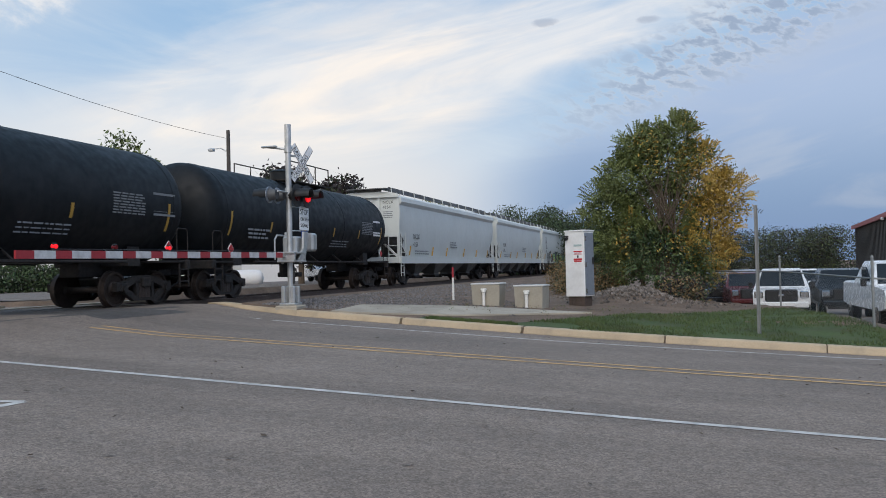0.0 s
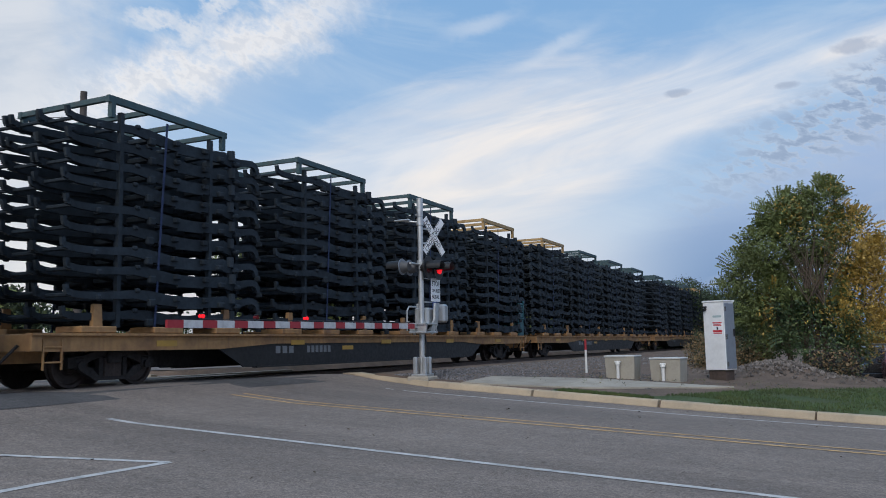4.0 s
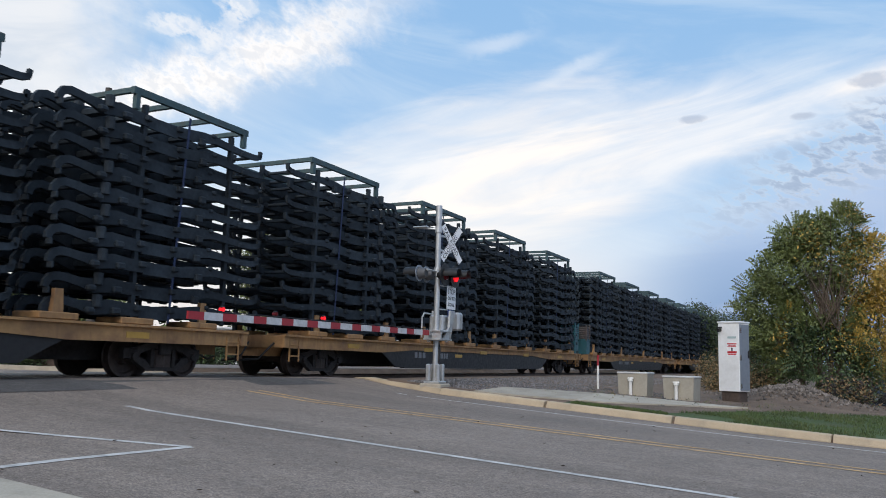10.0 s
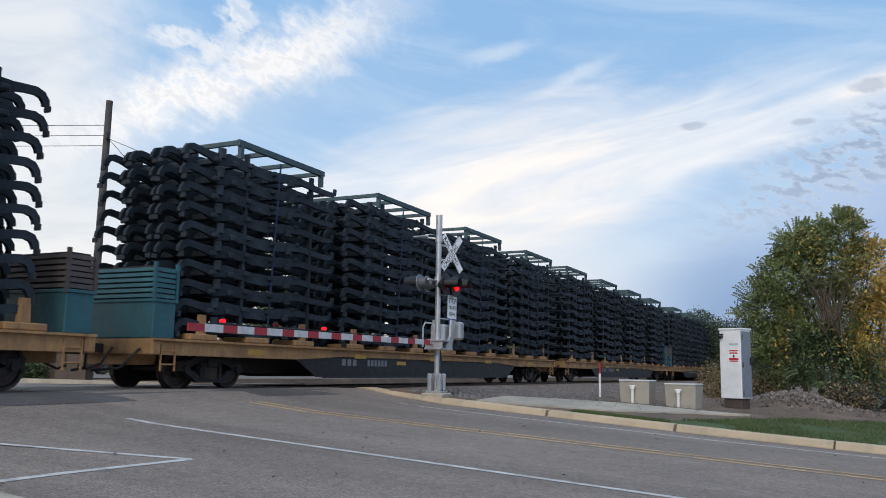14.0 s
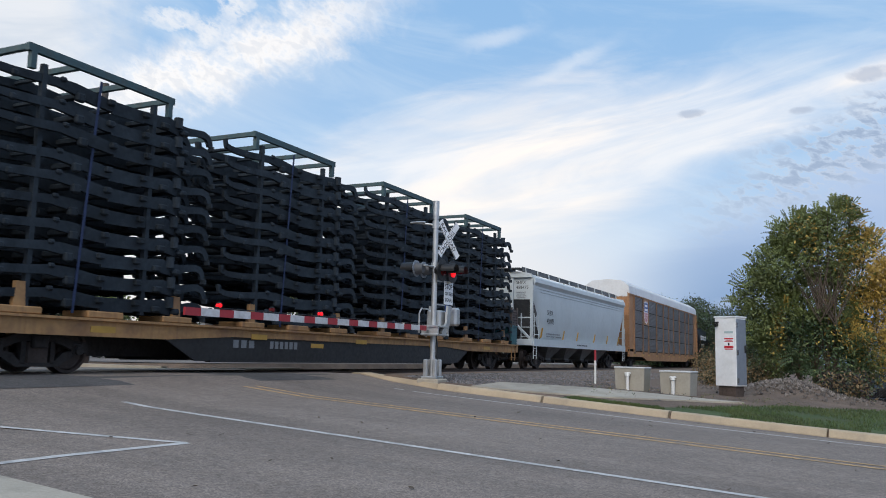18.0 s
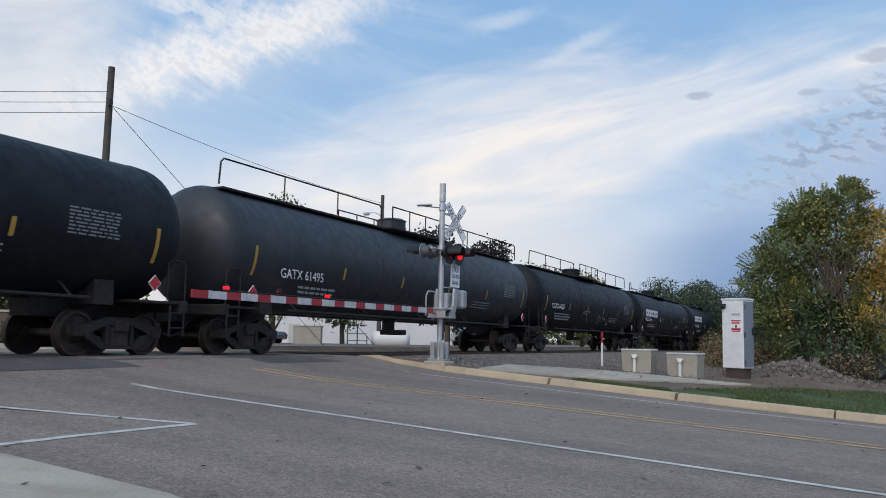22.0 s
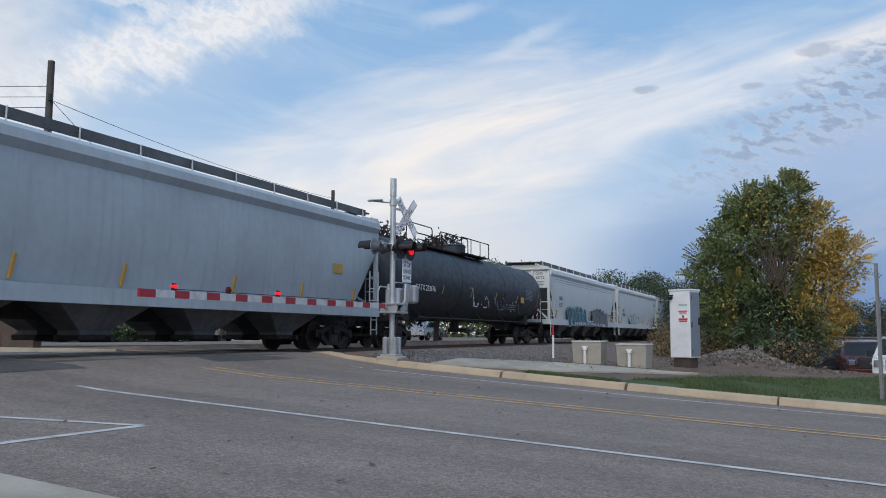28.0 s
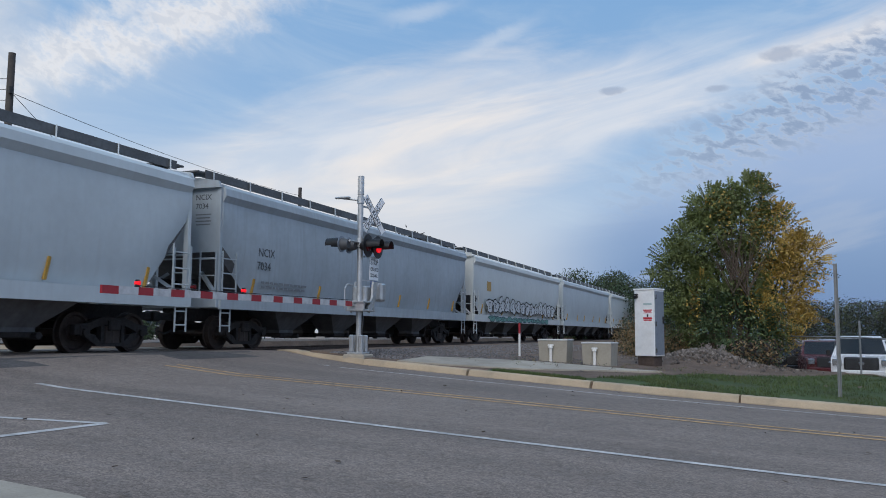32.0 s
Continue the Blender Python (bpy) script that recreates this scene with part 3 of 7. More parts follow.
stripe("marking_edge_near", run(-10.08, 60, lambda x: 9.33 - 0.0304 * x), 0.125, PAINT_WHITE, "white painted edge line on the asphalt")
for off in (-0.19, 0.19):
    stripe("marking_centre", run(-11.0, 60, lambda x: 13.49 - 0.0304 * x + off), 0.11, PAINT_YELLOW, "worn yellow double centre line")
stripe("marking_edge_far", run(-10.6, 60, lambda x: 17.16 - 0.01 * x if x > -2.5 else 17.185 - 0.14 * (x + 2.5)), 0.10, PAINT_WHITE, "white painted edge line beside the kerb")
stripe("marking_wedge_a", [(-6.70, 7.36), (-8.05, 6.80), (-10.0, 5.90), (-12.2, 4.9)], 0.11, PAINT_WHITE, "white painted island outline")
stripe("marking_wedge_b", [(-6.70, 7.36), (-6.78, 5.75), (-6.76, 4.85)], 0.11, PAINT_WHITE, "white painted island outline")
stripe("marking_bar", [(-6.80, 4.86), (-9.0, 5.83), (-11.7, 7.02)], 0.13, PAINT_WHITE, "broad white painted bar across the lane")

# darker asphalt apron and concrete strips at the crossing
sheet("crossing_apron", steps((-20.5, -11.6, 0.4)), [5.0, 10.0, 15.0, 18.3], lambda x, y: crown(x, y) + 0.004, CROSSING, warp=lambda x, y: y - 0.0304 * x,
      label="dark patched asphalt at the level crossing", category="road", kind="structure")


# far kerb: one piece between joints
def kerb_piece(length):
    b = B()
    prism(b, [(0.0, -0.12), (0.0, 0.02), (0.04, 0.13), (0.07, 0.15), (0.24, 0.155), (0.24, -0.12)], "x", 0, length - 0.012)
    return mesh_of("kerb_stone", b, KERB)


kerb = tagged(new("kerb"), "tan concrete kerb in lengths with dark joints", "kerb", kind="structure")
KERB_LEN = 3.08
kerb_mesh = kerb_piece(KERB_LEN)
x = -9.65
while x < 40:
    ob = part("kerb_stone", kerb_mesh, None, kerb)
    z0, z1 = road_z(x), road_z(x + KERB_LEN)
    ob.matrix_basis = pose(x, kerb_y(x), z0, 0, -math.degrees(math.atan2(z1 - z0, KERB_LEN)), math.degrees(math.atan2(kerb_y(x + KERB_LEN) - kerb_y(x), KERB_LEN)))
    x += KERB_LEN
# curved low end at the crossing
b = B()
pts = [(-9.65, kerb_y(-9.65), 1.0), (-10.4, kerb_y(-10.4) + 0.01, 0.95), (-11.4, kerb_y(-11.4) + 0.03, 0.75), (-12.2, kerb_y(-12.2) + 0.12, 0.45), (-12.8, kerb_y(-12.8) + 0.3, 0.12)]
rings = []
for px, py, k in pts:
    z = road_z(px)
    rings.append([(px, py, z - 0.1), (px, py, z + 0.02), (px, py + 0.05, z + 0.135 * k), (px + 0.02, py + 0.35, z + 0.14 * k), (px + 0.02, py + 0.35, z - 0.1)])
loft(b, rings)
part("kerb_end", b, KERB, kerb)

# grass verge with blades
def grass_depth(x):
    edge = 30 + (3 - x) / 0.55 if x < 3 else 20 + (4.5 - x) / 0.15
    return max(2.0, edge - kerb_y(x) - 0.3)


vx = steps((-6.2, 30, 0.7))
grass_sheet = sheet("grass_verge", vx, [0.21, 0.7, 1.2, 2.0, 3.2, 5.0, 7.0, 10.0], lambda x, y: verge_z(x, y) + 0.012, GRASS_SOIL,
      warp=lambda x, y: kerb_y(x) + (y if y < 1 else min(y, max(0.5, 1.3 + (x + 3.5) * 1.5), grass_depth(x))),
      label="mown green grass verge with fallen leaves", category="grass", kind="structure")
vs, fs = [], []
rng = random.Random(3)
for i in range(42000):
    gx_ = rng.uniform(-6.0, 14)
    far = min(10.0, max(0.4, 1.2 + (gx_ + 3.5) * 1.5), grass_depth(gx_))
    gy_ = kerb_y(gx_) + 0.22 + far * rng.random() ** 1.15
    if noise.noise((gx_ * 0.5, gy_ * 0.9, 2.0)) < -0.28:
        continue
    z = verge_z(gx_, gy_)
    a, h, w = rng.uniform(0, 6.28), rng.uniform(0.03, 0.085), 0.012
    lx, ly = rng.uniform(-0.03, 0.03), rng.uniform(-0.03, 0.03)
    k = len(vs)
    vs += [(gx_ - w * math.cos(a), gy_ - w * math.sin(a), z), (gx_ + w * math.cos(a), gy_ + w * math.sin(a), z), (gx_ + lx, gy_ + ly, z + h)]
    fs.append((k, k + 1, k + 2))
me = bpy.data.meshes.new("grass")
me.from_pydata(vs, [], fs)
me.materials.append(GRASS)
tagged(new("grass", me), "short green grass blades", "grass", kind="stuff")

# concrete path behind the kerb, running out towards the crossing
path = tagged(new("footpath"), "pale concrete footpath slabs running out to the crossing", "footpath", kind="structure")


def path_side(x, far):
    if far:
        return float(np.interp(x, (-8.7, -5.8, -2.4), (21.8, 22.7, 22.55)))
    return float(np.interp(x, (-8.7, -7.7, -5.4, -2.4), (19.75, 19.75, 20.35, 22.45)))


for i in range(5):
    x0, x1 = -8.7 + 1.26 * i, -8.7 + 1.26 * (i + 1) - 0.012
    b = B()
    rings = []
    for j in range(3):
        px = x0 + (x1 - x0) * j / 2
        ya, yb = path_side(px, False), path_side(px, True)
        ym = (ya + yb) / 2
        rings.append([(px, ya, verge_z(px, ya) - 0.06), (px, ya, verge_z(px, ya) + 0.035), (px, ym, verge_z(px, ym) + 0.035), (px, yb, verge_z(px, yb) + 0.035), (px, yb, verge_z(px, yb) - 0.06)])
    loft(b, rings)
    part("path_slab", b, WALK_CONCRETE, path)

# near concrete island: flush gutter, low kerb, grass
island = tagged(new("island"), "concrete gutter and low kerb round a grass corner", "pavement", kind="structure")


def island_slab(name, outline, lo, hi, material):
    b = B()
    prism(b, outline, "z", 0.0, 1.0)
    for v in b.verts:
        v.co.z = road_z(v.co.x) + (hi if v.co.z > 0.5 else lo)
    return part(name, b, material, island)


island_slab("gutter", [(-12.5, 4.62), (-7.9, 4.68), (-6.3, 4.74), (-4.4, 4.62), (-3.2, 4.2), (-2.2, 3.2), (-2.0, 1.5), (-12.5, 1.5)], -0.1, 0.012, WALK_CONCRETE)
island_slab("joint", [(-12.5, 4.47), (-7.2, 4.49), (-6.72, 4.34), (-5.97, 3.87), (-5.47, 3.0), (-5.27, 1.52), (-12.5, 1.52)], 0.0, 0.017, TIE)
island_slab("low_kerb", [(-12.5, 4.45), (-7.2, 4.47), (-6.75, 4.32), (-6.0, 3.85), (-5.5, 3.0), (-5.3, 1.55), (-12.5, 1.55)], 0.0, 0.10, WALK_CONCRETE)
island_slab("island_grass", [(-12.5, 4.28), (-7.25, 4.31), (-6.8, 4.12), (-6.5, 3.82), (-6.9, 3.3), (-7.0, 1.6), (-12.5, 1.6)], 0.02, 0.115, GRASS_SOIL)
vs, fs = [], []
for i in range(2500):
    gx_, gy_ = rng.uniform(-10, -6.5), rng.uniform(2.9, 4.28)
    if gy_ > 4.28 - max(0, (gx_ + 7.25) * 0.6) or gy_ < 3.3 + (gx_ + 6.9) * 1.3:
        continue
    z = road_z(gx_) + 0.105
    a, h, w = rng.uniform(0, 6.28), rng.uniform(0.04, 0.12), 0.006
    k = len(vs)
    vs += [(gx_ - w * math.cos(a), gy_ - w * math.sin(a), z), (gx_ + w * math.cos(a), gy_ + w * math.sin(a), z), (gx_ + rng.uniform(-0.04, 0.04), gy_ + rng.uniform(-0.04, 0.04), z + h)]
    fs.append((k, k + 1, k + 2))
me = bpy.data.meshes.new("island_grass_blades")
me.from_pydata(vs, [], fs)
me.materials.append(GRASS)
tagged(new("island_grass_blades", me), "tufts of grass on the island", "grass", kind="stuff")

# ---- the railway: ballast, ties, rails ----
sheet("ballast", [-18.2, -17.4, -16.6, -14.9, -13.2, -12.4, -11.4, -10.4], steps((kerb_y(-12) + 0.3, 60, 2.0), (60, 1200, 60)),
      lambda x, y: 0.70 - 0.0 * y if -17 < x < -12.8 else (0.62 if x < -11 else 0.60), GRAVEL_BED, label="grey crushed stone ballast under the track", category="ballast", kind="structure")
track = tagged(new("railway_track"), "rusty steel rails on timber ties", "railway track", kind="structure")
for s in (-1, 1):
    b = B()
    c = TRACK_X + s * 0.755
    prism(b, [(c - 0.036, 0.90), (c + 0.036, 0.90), (c + 0.036, 0.865), (c + 0.01, 0.85), (c + 0.01, 0.755), (c + 0.07, 0.74), (c + 0.07, 0.725), (c - 0.07, 0.725), (c - 0.07, 0.74), (c - 0.01, 0.755), (c - 0.01, 0.85), (c - 0.036, 0.865)], "y", -700, 1200)
    part("rail", b, RAIL, track)
b = B()
box(b, (0, 0, 0), (2.6, 0.23, 0.16))
tie_mesh = mesh_of("tie", b, TIE)
for i in range(130):
    ob = part("tie", tie_mesh, None, track)
    ob.location = (TRACK_X, 19.6 + 0.53 * i, 0.665)
far_strip = B()
prism(far_strip, [(-17.35, 2.0), (-16.95, 2.0), (-16.95, 24.0), (-17.35, 24.0)], "z", 0.80, 0.905)
tagged(part("crossing_edge", far_strip, WALK_CONCRETE), "pale concrete strip beyond the rails", "crossing", kind="structure")


def stones(name, count, spot, size, material, label, seed):
    """Loose broken stones as one heap of small rough lumps."""
    rng = random.Random(seed)
    base = bmesh.new()
    bmesh.ops.create_icosphere(base, subdivisions=1, radius=1.0)
    ico_v = [v.co.copy() for v in base.verts]
    ico_f = [[v.index for v in f.verts] for f in base.faces]
    base.free()
    octa_v = [Vector(p) for p in ((1, 0, 0), (-1, 0, 0), (0, 1, 0), (0, -1, 0), (0, 0, 1), (0, 0, -1))]
    octa_f = [(0, 2, 4), (2, 1, 4), (1, 3, 4), (3, 0, 4), (2, 0, 5), (1, 2, 5), (3, 1, 5), (0, 3, 5)]
    vs, fs = [], []
    for i in range(count):
        x, y, z = spot(rng)
        s = rng.uniform(*size)
        src_v, src_f = (ico_v, ico_f) if s > 0.12 else (octa_v, octa_f)
        m = Euler((rng.uniform(0, 6), rng.uniform(0, 6), rng.uniform(0, 6))).to_matrix() @ Matrix.Diagonal((s, s * rng.uniform(0.6, 1), s * rng.uniform(0.45, 0.8)))
        k = len(vs)
        for v in src_v:
            p = m @ (v * rng.uniform(0.8, 1.1))
            vs.append((x + p.x, y + p.y, z + p.z))
        fs += [tuple(k + j for j in f) for f in src_f]
    me = bpy.data.meshes.new(name)
    me.from_pydata(vs, [], fs)
    me.materials.append(material)
    return tagged(new(name, me), label, "stones", kind="stuff")


def island_random(m):
    n, l = m.node_tree.nodes, m.node_tree.links
    geo = n.new("ShaderNodeNewGeometry")
    bsdf = n["Principled BSDF"]
    old = bsdf.inputs["Base Color"].links[0].from_socket
    mix = n.new("ShaderNodeMix")
    mix.data_type = "RGBA"
    mix.blend_type = "MULTIPLY"
    mix.inputs[0].default_value = 1.0
    r = n.new("ShaderNodeMapRange")
    l.new(geo.outputs["Random Per Island"], r.inputs[0])
    r.inputs[3].default_value, r.inputs[4].default_value = (0.45, 1.5) if m in (STONE, RUBBLE) else (0.7, 1.3)
    c = n.new("ShaderNodeCombineColor")
    for i in range(3):
        l.new(r.outputs[0], c.inputs[i])
    l.new(old, mix.inputs[6])
    l.new(c.outputs[0], mix.inputs[7])
    l.new(mix.outputs[2], bsdf.inputs["Base Color"])


for m in (STONE, RUBBLE, GRASS, LEAF_GREEN, LEAF_DEEP, LEAF_YELLOW, LEAF_DARK, LEAF_RED, REED):
    island_random(m)


def ballast_spot(r):
    x, y = r.uniform(-13.6, -7.2), 20.4 + 26 * r.random() ** 1.5
    if x > -11 and r.random() < (x + 11) / 4.5:
        x = r.uniform(-13.5, -10.8)
    z = 0.71 if x < -12.8 else (0.63 if x < -11 else verge_z(x, y))
    return x, y, z


def mound_spot(r):
    x, y = r.gauss(-1.75, 1.05), r.gauss(29.5, 1.1)
    return x, y, verge_z(x, y) + 0.02


stones("ballast_stones", 18000, ballast_spot, (0.022, 0.05), STONE, "grey crushed ballast stones", 5)
stones("rubble_heap", 1500, mound_spot, (0.02, 0.10), RUBBLE, "heap of broken concrete rubble and stones", 6)
stones("loose_gravel", 3000, lambda r: (lambda x, y: (x, y, verge_z(x, y)))(r.uniform(-10.5, -4.2), 20.9 + 6 * r.random() ** 1.3), (0.015, 0.045), STONE, "loose gravel on the bare verge", 7)

# ---- rolling stock ----
def truck(parent, y, name="truck"):
    """A freight bogie: two side frames, two wheelsets, bolster and springs."""
    t = part(name, TRUCK_BOLSTER, None, parent)
    t.location = (0, y, 0)
    for s in (-1, 1):
        sf = part("side_frame", TRUCK_SIDE, None, t)
        sf.location = (s * 1.0, 0, 0)
        sp = part("spring_nest", TRUCK_SPRING, None, t)
        sp.location = (s * 1.0, 0, 0)
    for dy in (-0.89, 0.89):
        w = part("wheelset", TRUCK_WHEELS, None, t)
        w.location = (0, dy, 0.457)
    return t


def make_truck_meshes():
    b = B()
    box(b, (0, 0, 0.62), (2.3, 0.36, 0.26), 0.03)
    rod(b, (0, 0, 0.7), (0, 0, 0.95), 0.2, 10)
    bolster = mesh_of("bolster", b, UNDER)
    b = B()
    top = [(-1.15, 0.62), (-0.75, 0.66), (-0.35, 0.80), (0.35, 0.80), (0.75, 0.66), (1.15, 0.62), (1.15, 0.40), (0.85, 0.44), (0.55, 0.56), (0.35, 0.62), (-0.35, 0.62), (-0.55, 0.56), (-0.85, 0.44), (-1.15, 0.40)]
    prism(b, top, "x", -0.07, 0.07)
    low = [(-0.85, 0.46), (-0.55, 0.40), (-0.35, 0.22), (0.35, 0.22), (0.55, 0.40), (0.85, 0.46), (0.85, 0.36), (0.45, 0.14), (-0.45, 0.14), (-0.85, 0.36)]
    prism(b, low, "x", -0.07, 0.07)
    for y in (-0.32, 0.32):
        box(b, (0, y, 0.42), (0.14, 0.1, 0.44))
    for y in (-0.89, 0.89):
        box(b, (0, y, 0.5), (0.2, 0.26, 0.24), 0.03)
        rod(b, (0.08, y, 0.457), (0.16, y, 0.457), 0.09, 10)
    side = mesh_of("side_frame", b, UNDER)
    b = B()
    lobes = [(k * 0.17 + 0.085 * math.cos(a), 0.085 * math.sin(a)) for k, a in [(1, radians(t)) for t in (-60, 0, 60)] + [(0, radians(t)) for t in (60, 90, 120)] + [(-1, radians(t)) for t in (60, 120, 180, 240, 300)] + [(0, radians(t)) for t in (240, 270, 300)]]
    prism(b, [(v, u) for u, v in lobes], "z", 0.22, 0.6)
    spring = mesh_of("spring_nest", b, WHEEL)
    b = B()
    half = [(0.0, 0.085), (0.60, 0.085), (0.64, 0.16), (0.66, 0.17), (0.665, 0.40), (0.66, 0.485), (0.69, 0.485), (0.70, 0.462), (0.83, 0.452), (0.83, 0.39), (0.78, 0.36), (0.76, 0.2), (0.80, 0.16), (0.87, 0.15), (0.87, 0.085), (1.0, 0.08), (1.0, 0.005)]
    prof = [(-x, r) for x, r in half[:0:-1]] + half
    loft(b, [[(x, r * math.sin(t), r * math.cos(t)) for t in [2 * math.pi * i / 28 for i in range(28)]] for x, r in prof])
    wheels = mesh_of("wheelset", b, WHEEL, smooth=True)
    return bolster, side, spring, wheels


TRUCK_BOLSTER, TRUCK_SIDE, TRUCK_SPRING, TRUCK_WHEELS = make_truck_meshes()


def make_coupler():
    b = B()
    box(b, (0, -0.25, 0.88), (0.16, 0.75, 0.2), 0.02)
    box(b, (0.06, -0.62, 0.88), (0.22, 0.26, 0.28), 0.04)
    box(b, (-0.12, -0.56, 0.88), (0.1, 0.2, 0.26), 0.03)
    pipe(b, [(0.35, 0.1, 0.9), (0.38, -0.2, 0.55), (0.3, -0.5, 0.42), (0.2, -0.65, 0.5)], 0.025)
    return mesh_of("coupler", b, UNDER)


COUPLER = make_coupler()


def running_gear(car, length, inset):
    truck(car, inset)
    truck(car, length - inset)
    c = part("coupler", COUPLER, None, car)
    c.location = (0, 0.62, 0)
    c = part("coupler", COUPLER, None, car)
    c.matrix_basis = pose(0, length - 0.62, 0, 0, 0, 180)


def ladder(parent, x, y, z0, z1, width, material, name="ladder", along="y", rungs=0):
    b = B()
    n = rungs or max(3, int((z1 - z0) / 0.42))
    if along == "y":
        ends = [(x, y - width / 2), (x, y + width / 2)]
    else:
        ends = [(x - width / 2, y), (x + width / 2, y)]
    for ex, ey in ends:
        bar(b, (ex, ey, z0), (ex, ey, z1), 0.032, 0.032)
    for i in range(n):
        z = z0 + (z1 - z0) * (i + 0.5) / n
        rod(b, (*ends[0], z), (*ends[1], z), 0.018, 6)
    return part(name, b, material, parent)


def stencil(parent, rows, material=None, name="stencil"):
    """Small unreadable writing: bars of its size. rows: (x, y, z, length, height)."""
    b = B()
    for x, y, z, l, h in rows:
        box(b, (x, y + l / 2, z), (0.004, l, h))
    ob = part(name, b, material or LETTER_DIM, parent)
    ob["kind"] = "stuff"
    return ob


HOPPER_SECTION = ((1.44, 0.0), (1.53, 0.12), (1.60, 0.35), (1.615, 0.55), (1.58, 0.86), (1.52, 0.965), (1.1, 0.985), (0.0, 1.0))


def hopper_ring(y, zb, zt, wide=1.0):
    right = [(u * wide, zb + (zt - zb) * v) for u, v in HOPPER_SECTION]
    ring = right + [(-u, z) for u, z in right[-2::-1]]
    return [(u, y, z) for u, z in ring]


def hopper_car(length, paint, label, ribs=False, shoulder=2.42):
    """A covered hopper: curved body with sloped ends, sills, posts, ladders, roof walk, discharge gates."""
    car = thing("covered_hopper", label, "freight car", group="cars of the freight train")
    zt, zb, top0 = 4.50, 1.42, shoulder
    b = B()
    e0, e1 = 0.68, 2.08
    z1 = zb + 0.03
    front = [hopper_ring(e0, top0, zt), hopper_ring(e0 + 0.03, top0 - 0.02, zt), hopper_ring((e0 + e1) / 2, (top0 + z1) / 2, zt), hopper_ring(e1, z1, zt), hopper_ring(e1 + 0.03, zb, zt)]
    back = [[(u, length - y, z) for u, y, z in ring] for ring in front[::-1]]
    loft(b, front + [hopper_ring(e1 + (length - 2 * e1) * k / 6, zb, zt) for k in range(1, 6)] + back)
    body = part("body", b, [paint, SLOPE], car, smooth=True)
    # downward faces and the ends below the shoulder take the darker grey
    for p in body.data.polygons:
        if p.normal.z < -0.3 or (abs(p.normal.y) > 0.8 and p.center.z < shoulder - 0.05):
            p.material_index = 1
    for s in (-1, 1):
        b = B()
        prism(b, [(1.50 * s, 1.44), (1.66 * s, 1.44), (1.66 * s, 1.09), (1.58 * s, 1.09), (1.58 * s, 1.38), (1.50 * s, 1.38)], "y", 0.62, length - 0.62)
        part("side_sill", b, paint, car)
        b = B()
        prism(b, [(1.45 * s, 3.88), (1.59 * s, 3.93), (1.70 * s, 4.10), (1.665 * s, 4.30), (1.50 * s, 4.42)], "y", e0, length - e0)
        part("top_chord", b, paint, car)
        if ribs:
            for z in (3.70, 3.84, 3.98):
                b = B()
                rod(b, (1.585 * s, e0, z), (1.585 * s, length - e0, z), 0.035, 6)
                part("rib", b, paint, car)
    b = B()
    box(b, (0, length / 2, 0.95), (0.5, length - 1.4, 0.34))
    part("centre_sill", b, UNDER, car)
    for y0, d in ((0.50, 1), (length - 0.50, -1)):
        b = B()
        box(b, (0, y0 + 0.1 * d, 1.26), (3.2, 0.2, 0.30), 0.02)
        part("end_sill", b, paint, car)
        for x in (-1.52, 1.52):
            b = B()
            bar(b, (x, y0 + 0.16 * d, 1.3), (x, y0 + 0.16 * d, 4.40), 0.13, 0.11)
            part("corner_post", b, paint, car)
        for x in (-0.55, 0.55):
            b = B()
            bar(b, (x, y0 + 0.12 * d, 1.3), (x, y0 + 0.13 * d, 4.40), 0.11, 0.09)
            part("end_post", b, paint, car)
        for x in (-1, 1):
            b = B()
            bar(b, (1.45 * x, y0 + 0.25 * d, 1.4), (0.55 * x, y0 + 0.75 * d, 2.1), 0.10, 0.08)
            part("end_brace", b, paint, car)
        b = B()
        prism(b, [(-1.6, 4.32), (1.6, 4.32), (1.52, 4.50), (0.9, 4.60), (-0.9, 4.60), (-1.52, 4.50)], "y", y0 + 0.08 * d - 0.04, y0 + 0.08 * d + 0.04)
        part("roof_end_beam", b, paint, car)
        b = B()
        box(b, (0, y0 + 0.1 * d, 4.74), (2.1, 0.62, 0.05), 0.01)
        box(b, (0, y0 + 0.1 * d, 4.64), (1.4, 0.08, 0.16))
        part("crossover_board", b, ROOF_WALK, car)
        b = B()
        rod(b, (-1.5, y0 + 0.02 * d, 2.42), (1.5, y0 + 0.02 * d, 2.42), 0.02, 6)
        bar(b, (0.55, y0 + 0.12 * d, 2.40), (0.55, y0 + 0.02 * d, 2.42), 0.03, 0.03)
        part("grab_rail", b, paint, car)
        for s in (-1, 1):
            ladder(car, 1.64 * s, y0 + 0.50 * d, 1.44, 2.62, 0.62, paint, rungs=3)
            ladder(car, 1.30 * s, y0 + 0.02 * d, 1.3, 2.62, 0.5, paint, along="x", rungs=3)
            ladder(car, 1.60 * s, y0 + 0.42 * d, 0.48, 1.15, 0.42, paint, name="step", rungs=2)
        b = B()
        box(b, (0.4, y0 + 0.9 * d, 1.75), (0.35, 0.8, 0.35), 0.05)
        part("brake_valve", b, UNDER, car)
        b = B()
        rod(b, (-0.6, y0 + 0.5 * d, 1.75), (-0.6, y0 + 1.3 * d, 1.75), 0.2, 10)
        part("air_tank", b, UNDER, car)
